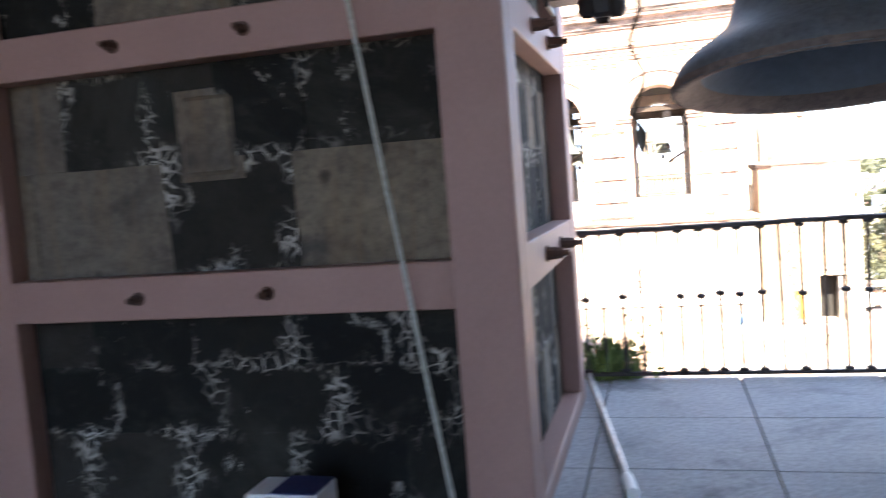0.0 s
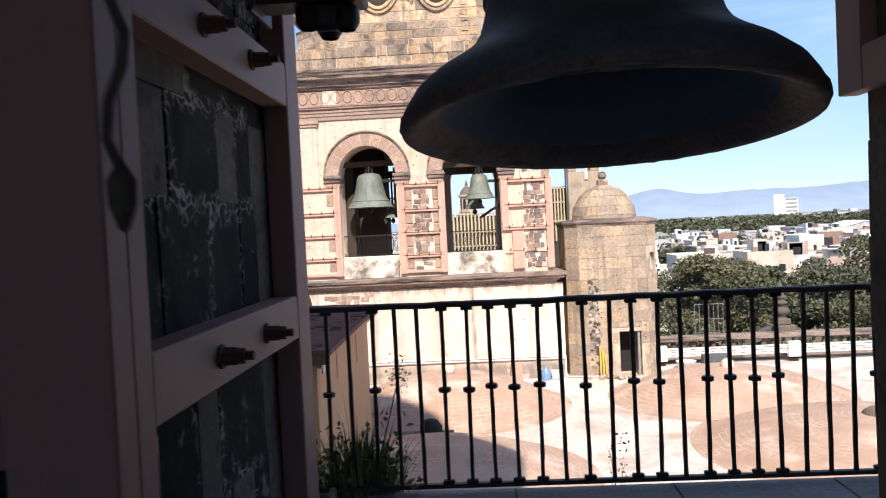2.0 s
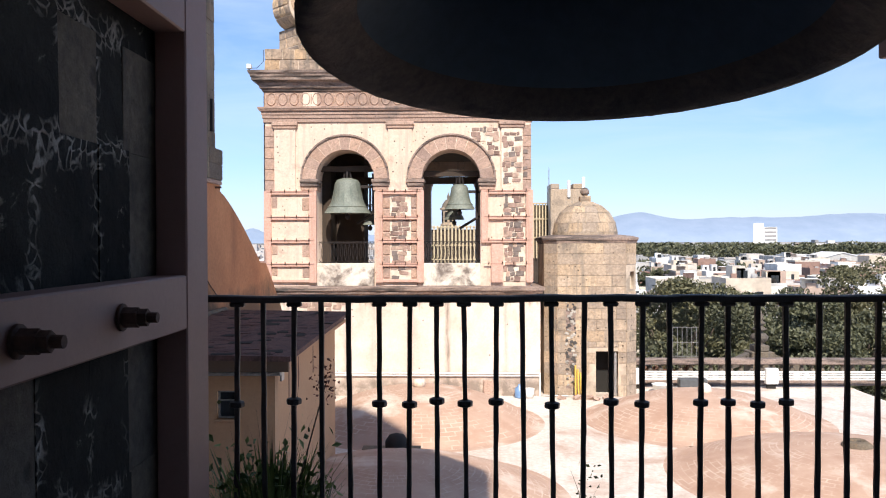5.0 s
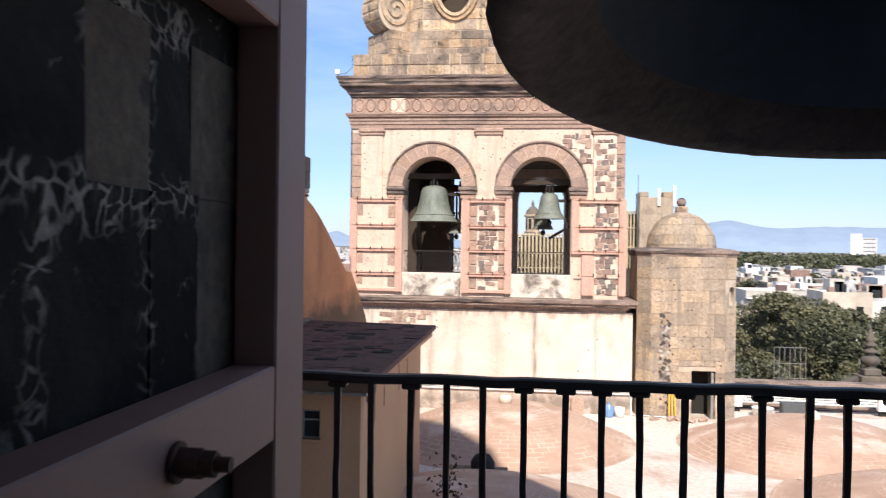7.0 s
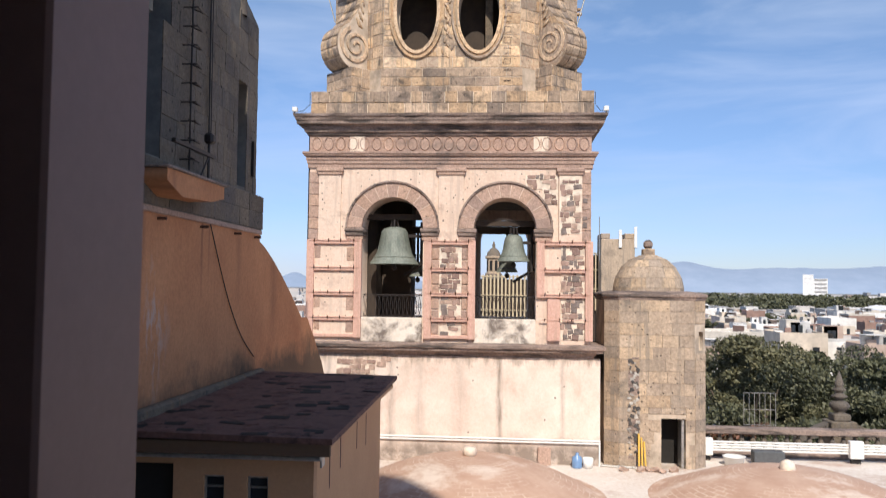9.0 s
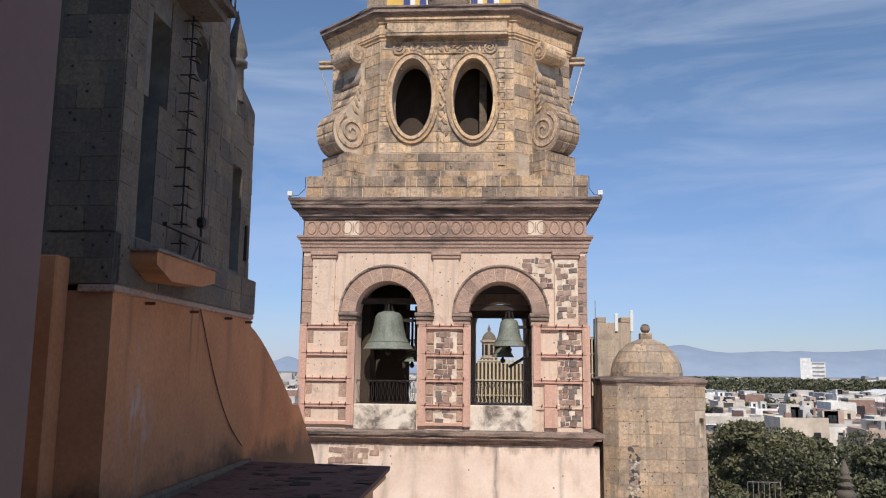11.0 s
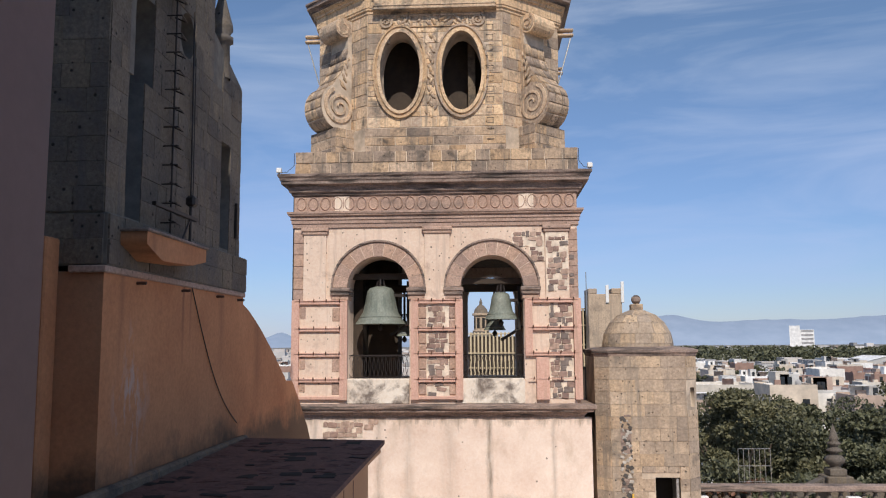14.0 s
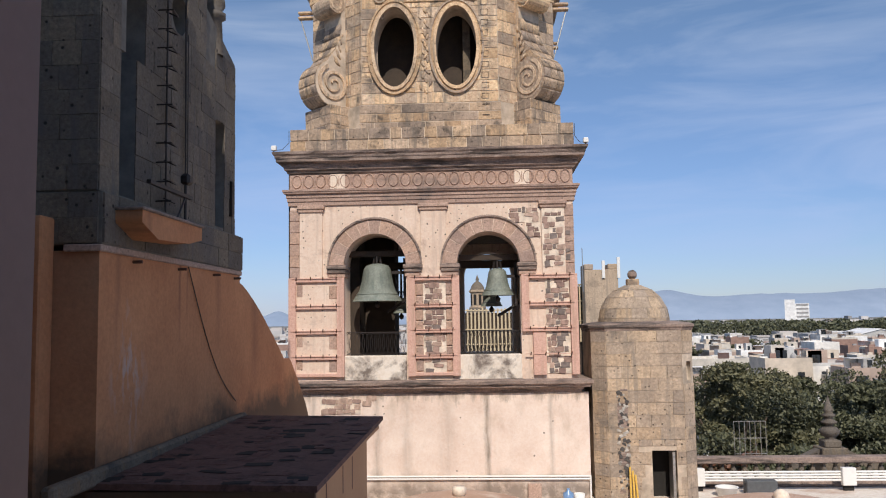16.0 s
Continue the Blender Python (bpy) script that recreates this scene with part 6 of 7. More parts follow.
HOLES = [(18.05, 18.72, 4.0, 6.65), (18.28, 19.1, 6.66, 8.35), (23.2, 23.9, 4.05, 6.65), (20.4, 21.3, 7.9, 8.9)]


def in_hole(x, z, w, h):
    y = 17.3 + x
    return any(y + w / 2 > a + 0.02 and y - w / 2 < b - 0.02 and z + h / 2 > c + 0.02 and z - h / 2 < d - 0.02 for a, b, c, d in HOLES) or (y > 22.4 and z > 8.2)


fm = F(WX - 0.06, 17.3, 0) @ Matrix.Rotation(math.pi / 2, 4, "Z")
for a, b, c, d in ((0.0, 0.75, 3.95, 8.4), (1.42, 3.1, 3.95, 6.65), (1.8, 3.1, 6.65, 7.9), (3.1, 5.9, 3.95, 7.9), (4.0, 5.2, 7.9, 8.95), (6.6, 7.45, 3.95, 8.4), (5.9, 6.6, 6.65, 8.4), (0.0, 5.2, 8.9, 12.5), (0.0, 0.98, 8.4, 8.9), (1.8, 3.1, 7.9, 8.9)):
    ashlar(facade, fm @ Matrix.Translation((a, 0, 0)), b - a, c, d, GREY, 0.43, 0.62, proud=0.02, thick=0.12, gap=0.008)
ashlar(facade, F(WX + 0.05, 17.3, 0) @ Matrix.Rotation(math.pi / 2, 4, "Z"), 7.8, 3.07, 3.93, GREY, 0.43, 0.8, proud=0.02, thick=0.12, gap=0.008)
ashlar(facade, F(WX - 1.35, 17.3, 0), 1.33, 3.07, 3.93, GREY, 0.43, 0.75, proud=0.03, thick=0.12, gap=0.008)
ashlar(facade, F(WX - 1.25, 17.3, 0), 1.2, 3.97, 13.0, GREY, 0.43, 0.55, proud=0.02, thick=0.12, gap=0.008)
# rungs, conduit, floodlight bracket, corbel
for k in range(15):
    z = 4.1 + 0.385 * k
    y = 19.75
    bm = rod((WX, y - 0.18, z), (WX + 0.30, y - 0.18, z + 0.0), 0.016, 6)
    rod((WX + 0.30, y - 0.18, z), (WX + 0.26, y + 0.2, z), 0.016, 6, bm=bm)
    rod((WX + 0.26, y + 0.2, z), (WX, y + 0.22, z + 0.12), 0.016, 6, bm=bm)
    fpart("rung", bm, M_IRON)
fpart("ladder_rail", rod((WX + 0.05, 19.95, 3.9), (WX + 0.05, 19.95, 9.1), 0.02, 6), M_IRON)
fpart("cable", rod((WX + 0.03, 21.1, 4.0), (WX + 0.03, 21.0, 9.0), 0.02, 6), M_IRON)
fpart("cable", rod((WX + 0.03, 21.2, 4.8), (WX + 0.03, 21.15, 8.0), 0.012, 6), M_IRON)
br = fpart("lamp_bracket", box(WX + 0.25, WX + 0.33, 18.55, 20.7, 4.28, 4.35), M_IRON)
fpart("bracket_leg", rod((WX + 0.29, 20.4, 3.72), (WX + 0.29, 20.4, 4.7), 0.03, 6), M_IRON, "", br)
fpart("bracket_brace", rod((WX + 0.29, 19.9, 3.73), (WX + 0.29, 20.4, 4.3), 0.02, 6), M_IRON, "", br)
fpart("lamp_head", box(WX + 0.2, WX + 0.40, 20.3, 20.55, 4.55, 4.78, 0.05), M_IRON, "", br)
cb = plate([[(17.7, 3.45), (18.4, 3.22), (19.9, 3.28), (20.65, 3.42), (20.65, 3.68), (17.7, 3.68)]], 0.55)
part_of("corbel", cb, M_OCHRE, facade, F(WX + 0.55, 0, 0) @ Matrix.Rotation(math.pi / 2, 4, "Z"), "ochre rendered corbel with rain stains")
fpart("corbel_cap", box(WX - 0.02, WX + 0.60, 17.66, 20.7, 3.67, 3.73, 0.02), M_CORNICE)
fpart("slot_frame", box(WX - 0.12, WX + 0.04, 24.3, 24.45, 4.4, 5.3, 0.01), M_IRON)
for y in (18.6, 20.8, 23.0, 24.6):
    fpart("hook", rod((WX, y, 2.84), (WX + 0.18, y, 2.84), 0.03, 6), M_RUST)
fpart("balcony", box(WX - 0.1, WX + 0.65, 18.1, 20.3, 9.0, 9.15, 0.03), M_GREYASHLAR)
fpart("balcony_slab", box(WX - 0.1, WX + 0.82, 18.0, 20.45, 9.15, 9.32, 0.03), M_CORNICE)
for k in range(9):
    fpart("balcony_bar", rod((WX + 0.78, 18.05 + 0.29 * k, 9.30), (WX + 0.78, 18.05 + 0.29 * k, 10.4), 0.02, 6), M_IRON)
fpart("side_pinnacle", spin([(0.25, 8.3), (0.22, 9.2), (0.31, 9.25), (0.31, 9.36), (0.2, 9.42), (0.30, 9.58), (0.28, 9.7), (0.14, 10.2), (0.0, 10.75)], 10, (WX - 0.2, 23.45, 0)), M_GREYASHLAR)
cable_pts = [(WX + 0.03, 21.3 + 3.4 * t, 2.95 - 3.2 * t - 0.5 * math.sin(math.pi * t)) for t in [k / 12 for k in range(13)]]
cord(cable_pts, 0.012, M_IRON, "cable", "black cable hanging loose down the ochre wall", "cable")

house = thing("lean_to_house", "tan rendered lean-to with a dark clay roof", "house", (-1.7, 17.0, ROOF))


def Hm():
    return Matrix.Translation((1.7, -17.0, -ROOF))


def hpart(name, bm, material, label="", parent=None):
    bm.transform(Hm())
    return part(name, bm, material, parent or house, label)


fr = plate([rect(-5.4, -2.08, -5.35, -1.15), rect(-3.96, -3.60, -2.13, -1.58), rect(-3.21, -2.85, -2.13, -1.58), rect(-5.2, -4.48, -3.6, -1.40)], 0.25)
part_of("front_wall", fr, M_TANRENDER, house, Hm() @ Matrix.Translation((0, 17.35, 0)))
part_of("side_wall", plate([[(17.6, -5.35), (24.9, -5.35), (24.9, -1.0), (17.6, -1.15)]], 0.25), M_TANRENDER, house, Hm() @ Matrix.Translation((-2.08, 0, 0)) @ Matrix.Rotation(math.pi / 2, 4, "Z"))
hpart("rear_wall", box(-5.4, -2.08, 24.65, 24.9, -5.35, -1.0), M_TANRENDER)
bm = bmesh.new()
q = [bm.verts.new(p) for p in ((-5.42, 16.97, -0.80), (-1.7, 16.97, -0.86), (-1.68, 25.05, -0.72), (-5.42, 25.05, -0.66))]
w = [bm.verts.new((v.co.x, v.co.y, v.co.z - 0.10)) for v in q]
bm.faces.new(q)
bm.faces.new(w[::-1])
for k in range(4):
    bm.faces.new((q[k], w[k], w[(k + 1) % 4], q[(k + 1) % 4]))
bmesh.ops.recalc_face_normals(bm, faces=bm.faces)
hpart("roof", bm, M_ROOFCLAY, "dark red clay roof with black weathering")
hpart("fascia", box(-5.42, -1.74, 17.0, 17.10, -1.16, -0.94, 0.01), M_OCHRE)
hpart("gutter", box(-5.42, -1.90, 17.08, 17.34, -1.25, -1.17, 0.02), M_STEEL, "dull metal gutter under the eaves")
hpart("gutter_bracket", box(-1.93, -1.89, 17.12, 17.34, -1.36, -1.17, 0.01), M_STEEL)
fk = random.Random(12)
for k in range(90):
    x, y = fk.uniform(-5.2, -1.85), 17.05 + 7.8 * fk.random() ** 1.2
    u, v = fk.uniform(0.07, 0.24), fk.uniform(0.05, 0.14)
    flake = box(-u, u, -v, v, 0.0, 0.014, 0.004)
    for vv in flake.verts:
        vv.co += Vector((fk.uniform(-0.04, 0.04), fk.uniform(-0.03, 0.03), 0))
    flake.transform(Matrix.Translation((x, y, -0.80 - 0.016 * (x + 5.4) + 0.0174 * (y - 17) + 0.001)) @ Matrix.Rotation(fk.uniform(-0.3, 0.3), 4, "Z") @ Matrix.Rotation(fk.uniform(0.0, 0.14), 4, "X"))
    hpart("clay_flake", flake, fk.choice((M_ROOFCLAY, M_ROOFCLAY, M_DARK)))
hpart("verge", box(-2.08, -1.76, 17.1, 24.9, -1.02, -0.93, 0.01), M_TANRENDER)
for x0, x1 in ((-3.96, -3.60), (-3.21, -2.85)):
    wn2 = hpart("window", box(x0, x1, 17.47, 17.50, -2.13, -1.58), M_WINDOW)
    for a, b, c, d in ((x0, x0 + 0.03, -2.13, -1.58), (x1 - 0.03, x1, -2.13, -1.58), (x0 + 0.03, x1 - 0.03, -1.62, -1.58), (x0 + 0.03, x1 - 0.03, -2.13, -2.10), (x0 + 0.03, x1 - 0.03, -1.79, -1.765)):
        hpart("window_frame", box(a, b, 17.42, 17.47, c, d), M_STEEL, "", wn2)
    hpart("window_sill", box(x0 - 0.04, x1 + 0.04, 17.30, 17.42, -2.17, -2.13, 0.005), M_TANRENDER, "", wn2)
# near-black sheet set in the door hole as its shade
hpart("doorway", box(-5.2, -4.48, 17.5, 17.56, -3.6, -1.40), M_DARK)
for y in (18.6, 19.6, 21.4, 22.6):
    hpart("stain_drip", box(-2.085, -2.075, y, y + 0.07, -1.7 - rng.uniform(0, 0.4), -1.05), M_ROOFCLAY)

# ---------------------------------------------------------------- things seen through and beside the tower
lattice = thing("cane_screen", "straw coloured cane screen on a terrace", "screen", (2.0, 82, -2.9))
for k in range(44):
    part("cane", box(-4.6 + 0.36 * k, -4.44 + 0.36 * k, 0, 0.08, 0, 5.6 if k % 9 else 5.9), M_BAMBOO, lattice)
for z in (0.8, 2.2, 3.6, 5.4):
    part("rail", box(-4.6, 11.2, -0.06, 0.1, z, z + 0.10), M_BAMBOO, lattice)
part("wall", box(-4.6, 11.2, 0.3, 4.0, -14.1, 5.2), M_WOODSHADE, lattice, "dark wall behind the canes")
upper_screen = thing("cane_screen", "taller straw coloured cane screen beside the stone stub", "screen", (9.6, 80, -17))
part("wall", box(-2.0, 1.6, 0.3, 3.0, 0, 21.6), M_WOODSHADE, upper_screen, "dark wall behind the canes")
for k in range(13):
    part("cane", box(-2.0 + 0.29 * k, -1.86 + 0.29 * k, 0, 0.08, 16.5, 21.8), M_BAMBOO, upper_screen)
for z in (18.4, 20.2, 21.7):
    part("rail", box(-2.0, 1.7, -0.06, 0.1, z, z + 0.12), M_BAMBOO, upper_screen)
lantern = thing("church_lantern", "small stone lantern of a far church dome", "lantern", (0.1, 100, -16.2))
part("drum", spin([(2.6, 0), (2.6, 16.0), (1.5, 18.6), (0.95, 19.2)], 12), M_GREYASHLAR, lantern)
part("body", spin([(0.95, 19.2), (1.0, 19.3), (0.82, 19.4), (0.82, 21.0), (1.02, 21.1), (1.02, 21.3), (0.86, 21.35)], 8, smooth=False), M_TURRET, lantern)
part("cupola", spin([(0.86, 21.3), (0.72, 21.8), (0.4, 22.2), (0.16, 22.35), (0.2, 22.6), (0.0, 23.2)], 12), M_GREYASHLAR, lantern)
# openings are near-black panels on a closed wall, their shade in the colour
for k in range(8):
    a = math.pi / 8 + k * math.pi / 4
    part("opening", box(-0.17, 0.17, -0.03, 0.03, 19.6, 20.8), M_DARK, lantern).matrix_basis = Matrix.Rotation(a, 4, "Z") @ Matrix.Translation((0, -0.765, 0))
block = thing("stone_tower", "square stone stub of a tower with antennas", "tower", (11.5, 78, -17))
part("shaft", box(-1.55, 1.45, 0, 3, 0, 23.0, 0.05), M_TURRET, block)
part("merlon", box(-1.55, -0.75, 0, 3, 23.0, 23.5, 0.05), M_TURRET, block)
part("merlon", box(0.55, 1.45, 0, 3, 23.0, 23.5, 0.05), M_TURRET, block)
for x, h in ((0.15, 1.6), (1.5, 1.9)):
    part("antenna", box(x - 0.14, x + 0.14, -0.15, 0.05, 22.2, 22.2 + h, 0.03), M_WHITE, block)
part("mast", rod((-1.7, 0, 21), (-1.7, 0, 25), 0.04, 6), M_STEEL, block)

# ---------------------------------------------------------------- trees
LR = np.random.RandomState(4)


def crown(seed, r, h, count, leaf):
    rr = np.random.RandomState(seed)
    cs = [(rr.normal(0, r * 0.42), rr.normal(0, r * 0.42), h * rr.uniform(0.45, 0.92), r * rr.uniform(0.18, 0.42)) for _ in range(26)]

    def shape(g):
        x, y, z, q = cs[g.randint(len(cs))]
        d = g.normal(size=3)
        d /= np.linalg.norm(d)
        k = q * g.uniform(0.62, 1.05)
        return (x + d[0] * k, y + d[1] * k, z + abs(d[2]) * k * 0.8 - 0.2 * k)
    return cluster(count, shape, leaf, seed + 50)


CROWNS = {}


def tree(at, r, h, kind, material, label):
    t = thing("tree", label, "tree", (*at, -17.0), "trees beyond the roof")
    bm = rod((0, 0, 0), (0.2, 0.1, h * 0.45), 0.42, 10, 0.28)
    part("trunk", bm, M_BARK, t)
    for k in range(5):
        a = k * 1.256 + at[0]
        part("limb", rod((0.18, 0.1, h * (0.36 + 0.02 * k)), (r * 0.55 * math.cos(a), r * 0.55 * math.sin(a), h * 0.72), 0.2, 7, 0.06), M_BARK, t)
    key = (kind, r, h)
    if key not in CROWNS:
        CROWNS[key] = crown(kind, r, h, 15000, 0.145)
        CROWNS[key].materials.append(material)
    part_of("crown", CROWNS[key], material, t)
    return t


for k, (x, y, r, h, kd, ma) in enumerate(((17.5, 62, 4.2, 13.6, 1, M_LEAFLIGHT), (24, 66, 5.6, 12.2, 2, M_LEAF), (31, 63, 5.6, 12.2, 3, M_LEAF), (37, 70, 6.2, 14.0, 4, M_LEAFLIGHT), (44, 66, 5.6, 12.2, 2, M_LEAF),
                                          (20, 55, 4.6, 9.2, 5, M_LEAF), (28, 55, 4.6, 9.6, 6, M_LEAF), (36, 56, 4.6, 9.6, 6, M_LEAF), (14.6, 56, 3.0, 9.0, 7, M_LEAFRED), (26, 82, 5.6, 12.6, 3, M_LEAFLIGHT), (52, 76, 6.2, 14.0, 4, M_LEAF), (41, 57, 4.6, 9.2, 5, M_LEAF), (24.5, 58, 4.2, 10.4, 8, M_LEAF), (33, 59, 4.2, 10.6, 8, M_LEAFLIGHT), (17, 57, 3.4, 9.0, 9, M_LEAF), (22.5, 72, 5.6, 12.2, 2, M_LEAF), (34, 76, 5.6, 12.2, 3, M_LEAF), (29, 70, 4.2, 11.4, 8, M_LEAF))):
    tree((x, y), r * 1.12, h * 1.2, kd, ma, "tall reddish leafed tree below the roof edge" if ma is M_LEAFRED else "dense green broadleaf tree below the roof edge")

# ---------------------------------------------------------------- the city
CITY = [plain("city_%d" % k, c, 0.85, spread=0.22, scale=0.5) for k, c in enumerate(((0.80, 0.79, 0.77), (0.58, 0.53, 0.46), (0.42, 0.32, 0.26), (0.34, 0.33, 0.32), (0.72, 0.69, 0.64), (0.30, 0.19, 0.15), (0.60, 0.51, 0.41), (0.50, 0.49, 0.47)))]
ROOFS = [plain("city_roof_%d" % k, c, 0.9, spread=0.3, scale=0.35) for k, c in enumerate(((0.82, 0.81, 0.80), (0.60, 0.58, 0.55), (0.36, 0.20, 0.16), (0.32, 0.31, 0.30), (0.76, 0.74, 0.71)))]
WINM = block_mesh("window", M_WINDOW, 0.0)


def city_block(x, y, w, d, h, mat, top, wins=True, r=rng):
    """A flat roofed house: walls, sunk roof behind a parapet, roof rooms, stair heads, tanks, windows and doors."""
    b = thing("city_building", "low flat roofed city house with a white roof" if top in (ROOFS[0], ROOFS[4]) else "low flat roofed rendered city house", "building", (x, y, -17), "city buildings")
    part("wall", box(-w / 2, w / 2, 0, d, 0, h), mat, b)
    part("roof", box(-w / 2 + 0.25, w / 2 - 0.25, 0.25, d - 0.25, h, h + 0.08), top, b)
    bm = box(-w / 2, w / 2, 0, 0.22, h, h + 0.6)
    box(-w / 2, w / 2, d - 0.22, d, h, h + 0.75, bm=bm)
    for q in (-1, 1):
        box(q * w / 2 - 0.22 * (q > 0), q * w / 2 + 0.22 * (q < 0), 0.22, d - 0.22, h, h + 0.6, bm=bm)
    part("parapet", bm, mat if r.random() < 0.5 else r.choice(CITY), b)
    for _ in range(r.choice((0, 1, 1, 2))):
        rw, rd, u = r.uniform(1.8, 4.0), r.uniform(2.0, 4.0), r.uniform(-0.3, 0.3) * w
        rh = r.uniform(1.7, 2.8)
        part("roof_room", box(u - rw / 2, u + rw / 2, d * 0.4, d * 0.4 + rd, h + 0.06, h + rh), r.choice(CITY), b)
        part("room_door", box(u - 0.4, u + 0.4, d * 0.4 - 0.05, d * 0.4 + 0.1, h + 0.1, h + min(1.9, rh - 0.2)), M_WINDOW, b)
    if r.random() < 0.6:
        u, q = r.uniform(-0.35, 0.35) * w, r.uniform(0.2, 0.8) * d
        part("water_tank", spin([(0, 0), (0.55, 0.0), (0.55, 0.9), (0.4, 1.15), (0.2, 1.2), (0.2, 1.3), (0, 1.3)], 10, (u, q, h + 0.08)), r.choice((M_DARK, M_WHITE, CITY[3])), b)
    for _ in range(r.choice((0, 1, 2, 3))):
        u, q, k = r.uniform(-0.4, 0.4) * w, r.uniform(0.1, 0.8) * d, r.uniform(0.4, 1.1)
        part("roof_box", box(u - k, u + k, q, q + k, h + 0.07, h + r.uniform(0.7, 1.6)), r.choice(CITY), b)
    if r.random() < 0.5:
        u = r.uniform(-0.25, 0.25) * w
        part("awning", box(u - 1.5, u + 1.5, d * 0.15, d * 0.15 + 2.4, h + 2.0, h + 2.12), r.choice(ROOFS), b)
        part("awning_shade", box(u - 1.4, u + 1.4, d * 0.15 + 2.2, d * 0.15 + 2.35, h + 0.08, h + 2.0), r.choice(CITY[2:6]), b)
    if r.random() < 0.4:
        u = r.uniform(-0.4, 0.4) * w
        part("antenna", rod((u, d * 0.5, h), (u, d * 0.5, h + r.uniform(2, 4)), 0.06, 5), M_STEEL, b)
    if wins:
        n = max(1, int(w / 2.9))
        for k in range(n):
            for q in range(int(h / 3.0)):
                if r.random() < 0.82:
                    tall = r.random() < 0.3
                    part_of("window", WINM, None, b, Matrix.LocRotScale((-w / 2 + w * (k + 0.5) / n, -0.02, 1.6 + 3.0 * q), None, (r.uniform(0.9, 1.9), 0.12, 2.1 if tall else 1.3)))
    return b


TAKEN = []


def free(x, y, w, d):
    if any(abs(x - a) < (w + c) / 2 + 0.4 and y < b + e + 0.6 and b < y + d + 0.6 for a, b, c, e in TAKEN):
        return False
    TAKEN.append((x, y, w, d))
    return True


# the houses that stand out: a tan block over the trees, a long white roof, a hall, a yellow house
for x, y, w, d, h, mat, top in ((56, 157, 8.5, 9, 10.2, CITY[6], ROOFS[1]), (64.6, 158, 8.0, 9, 9.2, CITY[4], ROOFS[2]), (98, 261, 24, 15, 6.0, CITY[0], ROOFS[0]), (52.5, 112, 9, 8, 8.0, plain("yellow_wall", (0.72, 0.58, 0.30), 0.9), ROOFS[2]), (112, 232, 12, 9, 8.8, CITY[5], ROOFS[4])):
    free(x, y, w, d)
    city_block(x, y, w, d, h, mat, top)
hall = thing("hall", "large grey hall with a pale pitched roof", "building", (193, 414, -17))
free(193, 414, 22, 24)
part_of("wall", plate([[(-9.5, 0), (9.5, 0), (9.5, 8.6), (0, 10.9), (-9.5, 8.6)]], 24), CITY[7], hall)
for q in (-1, 1):
    part_of("roof", plate([[(0, 10.9), (q * 10.2, 8.43), (q * 10.2, 8.8), (0, 11.3)]], 25), ROOFS[0], hall, Matrix.Translation((0, -0.5, 0)))
cr2 = random.Random(23)
made = 0
while made < 480:
    y = 108 + 330 * cr2.random() ** 1.15
    x = cr2.uniform(0.17 * y, 0.60 * y) if made < 440 else cr2.uniform(-0.26 * y, -0.12 * y)
    w, d = cr2.choice((4.5, 6, 7, 8, 10, 16)) * cr2.uniform(0.85, 1.2) * min(1.15, 0.55 + y / 420), cr2.uniform(6, 12)
    made += 1
    if free(x, y, w, d):
        city_block(x, y, w, d, cr2.choice((3.4, 3.8, 4.4, 6.2, 6.6, 7.0, 8.6)) + cr2.uniform(0, 0.8), cr2.choice(CITY), cr2.choice((ROOFS[0], ROOFS[0], ROOFS[0], ROOFS[4], ROOFS[4], ROOFS[1], ROOFS[2], ROOFS[3])), y < 250, cr2)
# street trees between the houses
street_crown = crown(41, 3.0, 7.5, 2200, 0.34)
street_crown.materials.append(M_LEAF)
for k in range(75):
    y = cr2.uniform(112, 420)
    x = cr2.uniform(0.17, 0.60) * y
    if not free(x, y, 1.5, 1.5):
        continue
    t = thing("tree", "small dark street tree between the houses", "tree", (x, y, -17), "street trees")
    part("trunk", rod((0, 0, 0), (0.1, 0, 4.0), 0.2, 7, 0.12), M_BARK, t)
    part_of("crown", street_crown, M_LEAF, t, Matrix.Rotation(k * 1.3, 4, "Z") @ Matrix.Diagonal((cr2.uniform(0.8, 1.3), cr2.uniform(0.8, 1.3), cr2.uniform(0.8, 1.15), 1)))
# far quarters, past counting
vs, fs = [], []
for k in range(4200):
    y = rng.uniform(380, 1500)
    x = rng.uniform(-0.35, 0.75) * y
    if 500 < y < 690 and x > 0:
        continue
    w, d, h = rng.uniform(4, 16), rng.uniform(6, 14), rng.choice((3.5, 4, 6, 6.5, 7, 9)) + (rng.random() < 0.03 and y > 650) * rng.uniform(2, 8)
    n = len(vs)
    vs += [(x + i * w, y + j * d, -17 + q * h) for q in (0, 1) for i, j in ((0, 0), (1, 0), (1, 1), (0, 1))]
    fs += [(n, n + 1, n + 5, n + 4), (n + 1, n + 2, n + 6, n + 5), (n + 3, n, n + 4, n + 7), (n + 4, n + 5, n + 6, n + 7)]
me = bpy.data.meshes.new("far_city")
me.from_pydata(vs, [], fs)
fm2, nt2, b2 = nodes_of("far_houses")
g2 = nt2.nodes.new("ShaderNodeNewGeometry")
nt2.links.new(ramp(nt2, g2.outputs["Random Per Island"], [(0, (0.26, 0.26, 0.26)), (0.3, (0.58, 0.56, 0.54)), (0.5, (0.34, 0.27, 0.23)), (0.7, (0.66, 0.65, 0.64)), (0.85, (0.44, 0.39, 0.34)), (1, (0.70, 0.70, 0.69))]), b2.inputs["Base Color"])
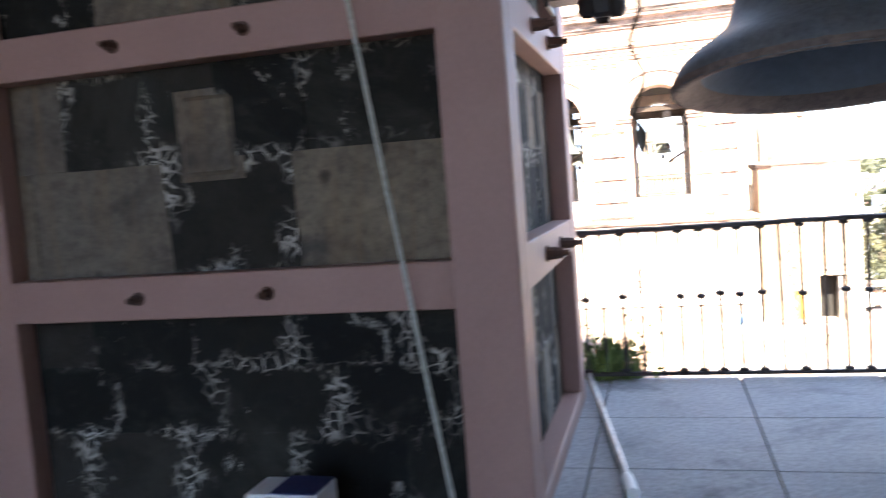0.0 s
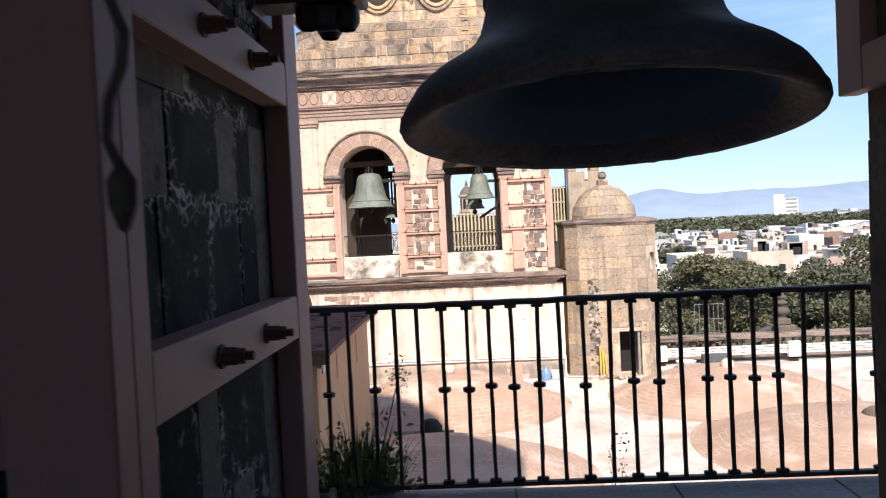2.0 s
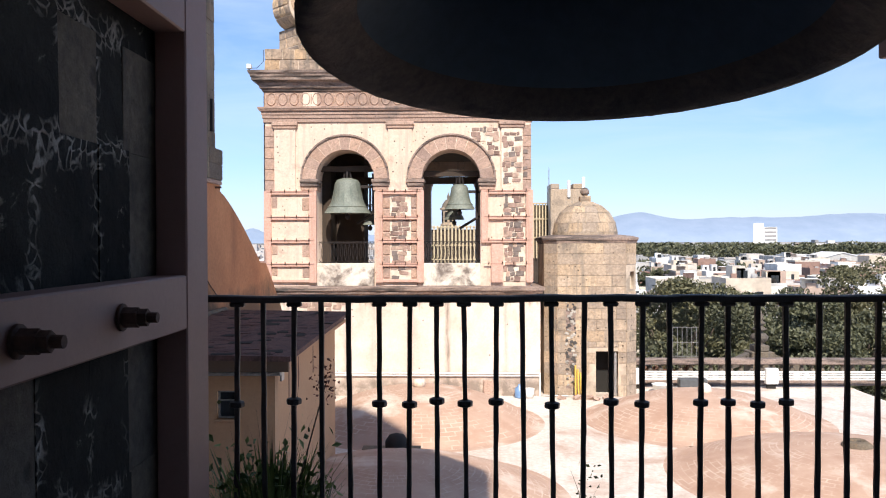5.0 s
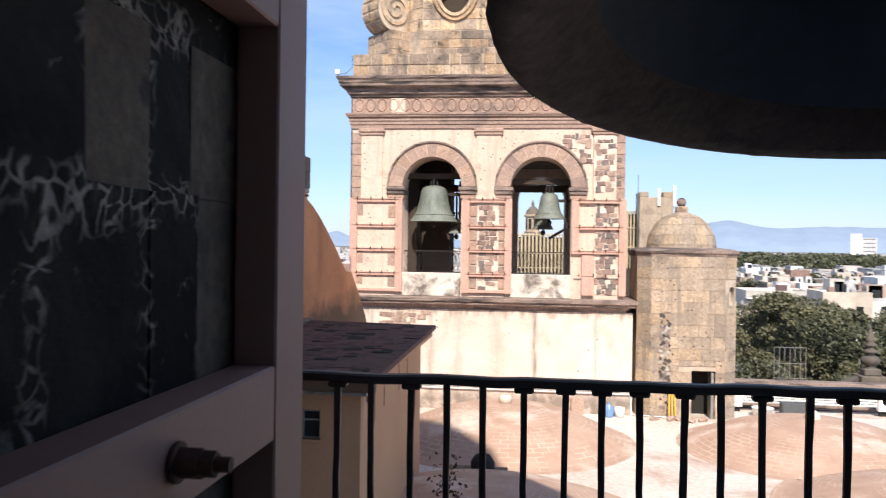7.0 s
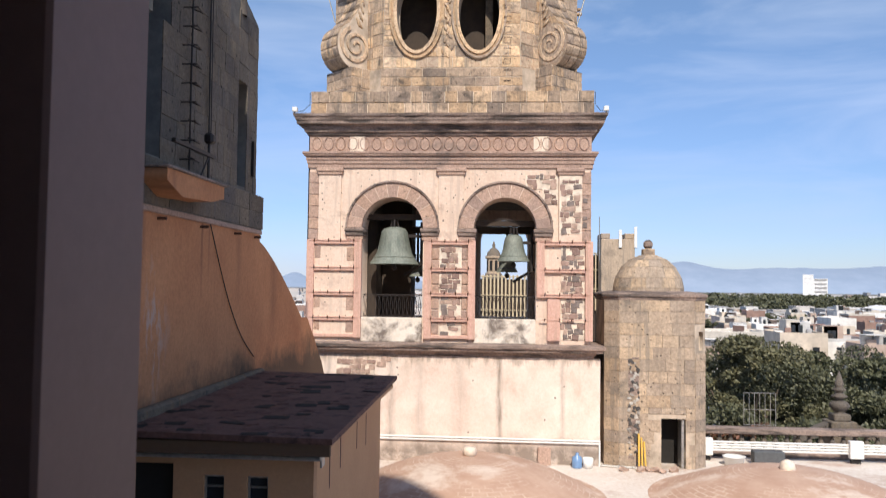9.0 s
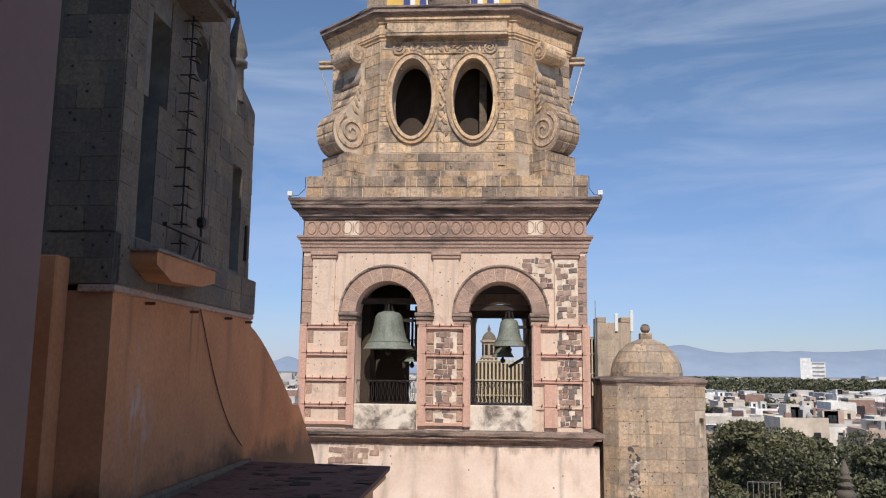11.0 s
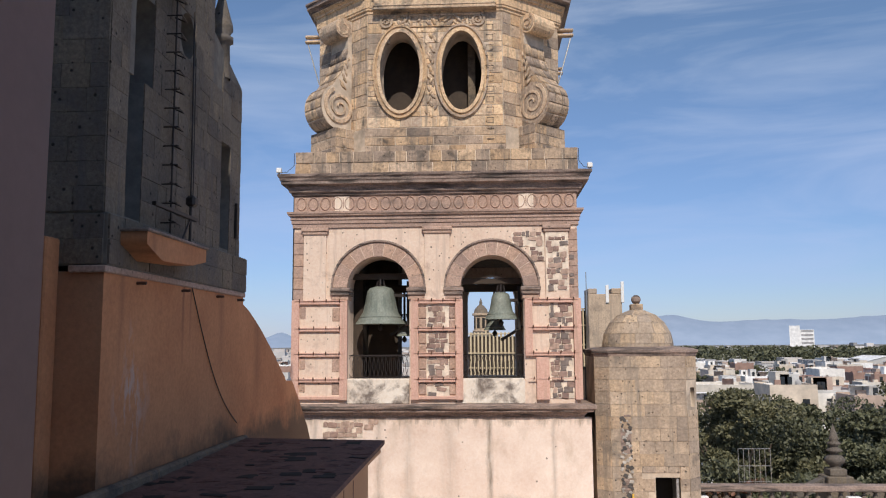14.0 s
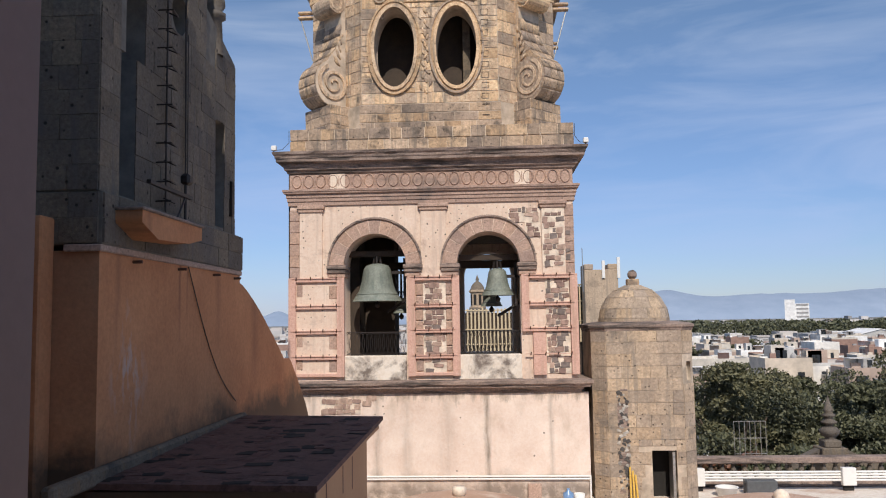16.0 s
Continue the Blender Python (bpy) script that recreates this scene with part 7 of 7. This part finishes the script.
b2.inputs["Roughness"].default_value = 0.9
me.materials.append(fm2)
tagged(new("far_city", me), "distant white and brick city roofs", "city", kind="stuff")
def wood_belt(y0, y1, x0, x1, top, clumps, seed):
    """Rounded crowns crowded together, leaf by leaf."""
    r0 = np.random.RandomState(seed)
    cs = []
    for _ in range(clumps):
        y = r0.uniform(y0, y1)
        cs.append((r0.uniform(x0, x1) * y, y, r0.uniform(4, 8), top * r0.uniform(0.6, 1.0)))

    def shape(g):
        x, y, q, h = cs[g.randint(len(cs))]
        d = g.normal(size=3)
        d /= np.linalg.norm(d)
        return (x + d[0] * q, y + d[1] * q, -17 + max(0.3, h - q * 0.62 + d[2] * q * 0.62))
    return cluster(clumps * 75, shape, 1.25, seed + 1)


woods = wood_belt(510, 670, 0.08, 0.70, 15.6, 460, 31)
woods.materials.append(M_LEAF)
tagged(new("far_woods", woods), "dark green belt of distant trees", "trees", kind="stuff")
groves = wood_belt(300, 520, 0.16, 0.66, 7.6, 110, 77)
groves.materials.append(M_LEAF)
tagged(new("far_groves", groves), "scattered green groves among the far houses", "trees", kind="stuff")
slab_b = thing("tower_block", "tall white slab building far off", "building", (260.5, 700, -17))
slab_b.rotation_euler = (0, 0, -0.36)
part("wall", box(-9.6, 9.2, 0, 12, 0, 27.8), CITY[0], slab_b)
part("core", box(-9.6, -1.5, -0.4, 6, 0, 31.2), CITY[0], slab_b, "taller blank end of the slab")
for k in range(8):
    part("window_band", box(-0.6, 8.4, -0.25, 0.2, 3 + 3.3 * k, 4.4 + 3.3 * k), CITY[3], slab_b)

# mountains along the horizon, distance haze put in as blue colour and faint glow
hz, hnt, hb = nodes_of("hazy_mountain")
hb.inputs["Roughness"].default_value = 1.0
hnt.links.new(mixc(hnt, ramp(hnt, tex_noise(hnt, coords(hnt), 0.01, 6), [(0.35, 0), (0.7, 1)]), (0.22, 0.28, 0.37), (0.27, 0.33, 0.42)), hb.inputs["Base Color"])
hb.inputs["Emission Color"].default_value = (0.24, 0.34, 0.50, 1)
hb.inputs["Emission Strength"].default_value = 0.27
bm = bmesh.new()
prev = None
for k in range(260):
    x = -2600 + 6400 * k / 259
    u = x / 4200.0
    h = 66 + 34 * noise.noise((u * 4.1 + 3.3, 0.2, 0)) + 18 * noise.noise((u * 13, 1.7, 0)) + 5 * noise.noise((u * 50, 4, 0)) + 45 * math.exp(-((x - 930) / 150.0) ** 2) * 0.8
    if x < 500:
        h *= 0.30 + 0.44 * math.exp(-((x + 1100) / 60.0) ** 2)
    v = [bm.verts.new((x, 4300 - 300, -17)), bm.verts.new((x, 4300, max(14, h * 1.15 + (38 if x > 420 else 4)))), bm.verts.new((x, 4600, -17))]
    if prev:
        for q in range(2):
            f = bm.faces.new((prev[q], v[q], v[q + 1], prev[q + 1]))
            f.smooth = True
    prev = v
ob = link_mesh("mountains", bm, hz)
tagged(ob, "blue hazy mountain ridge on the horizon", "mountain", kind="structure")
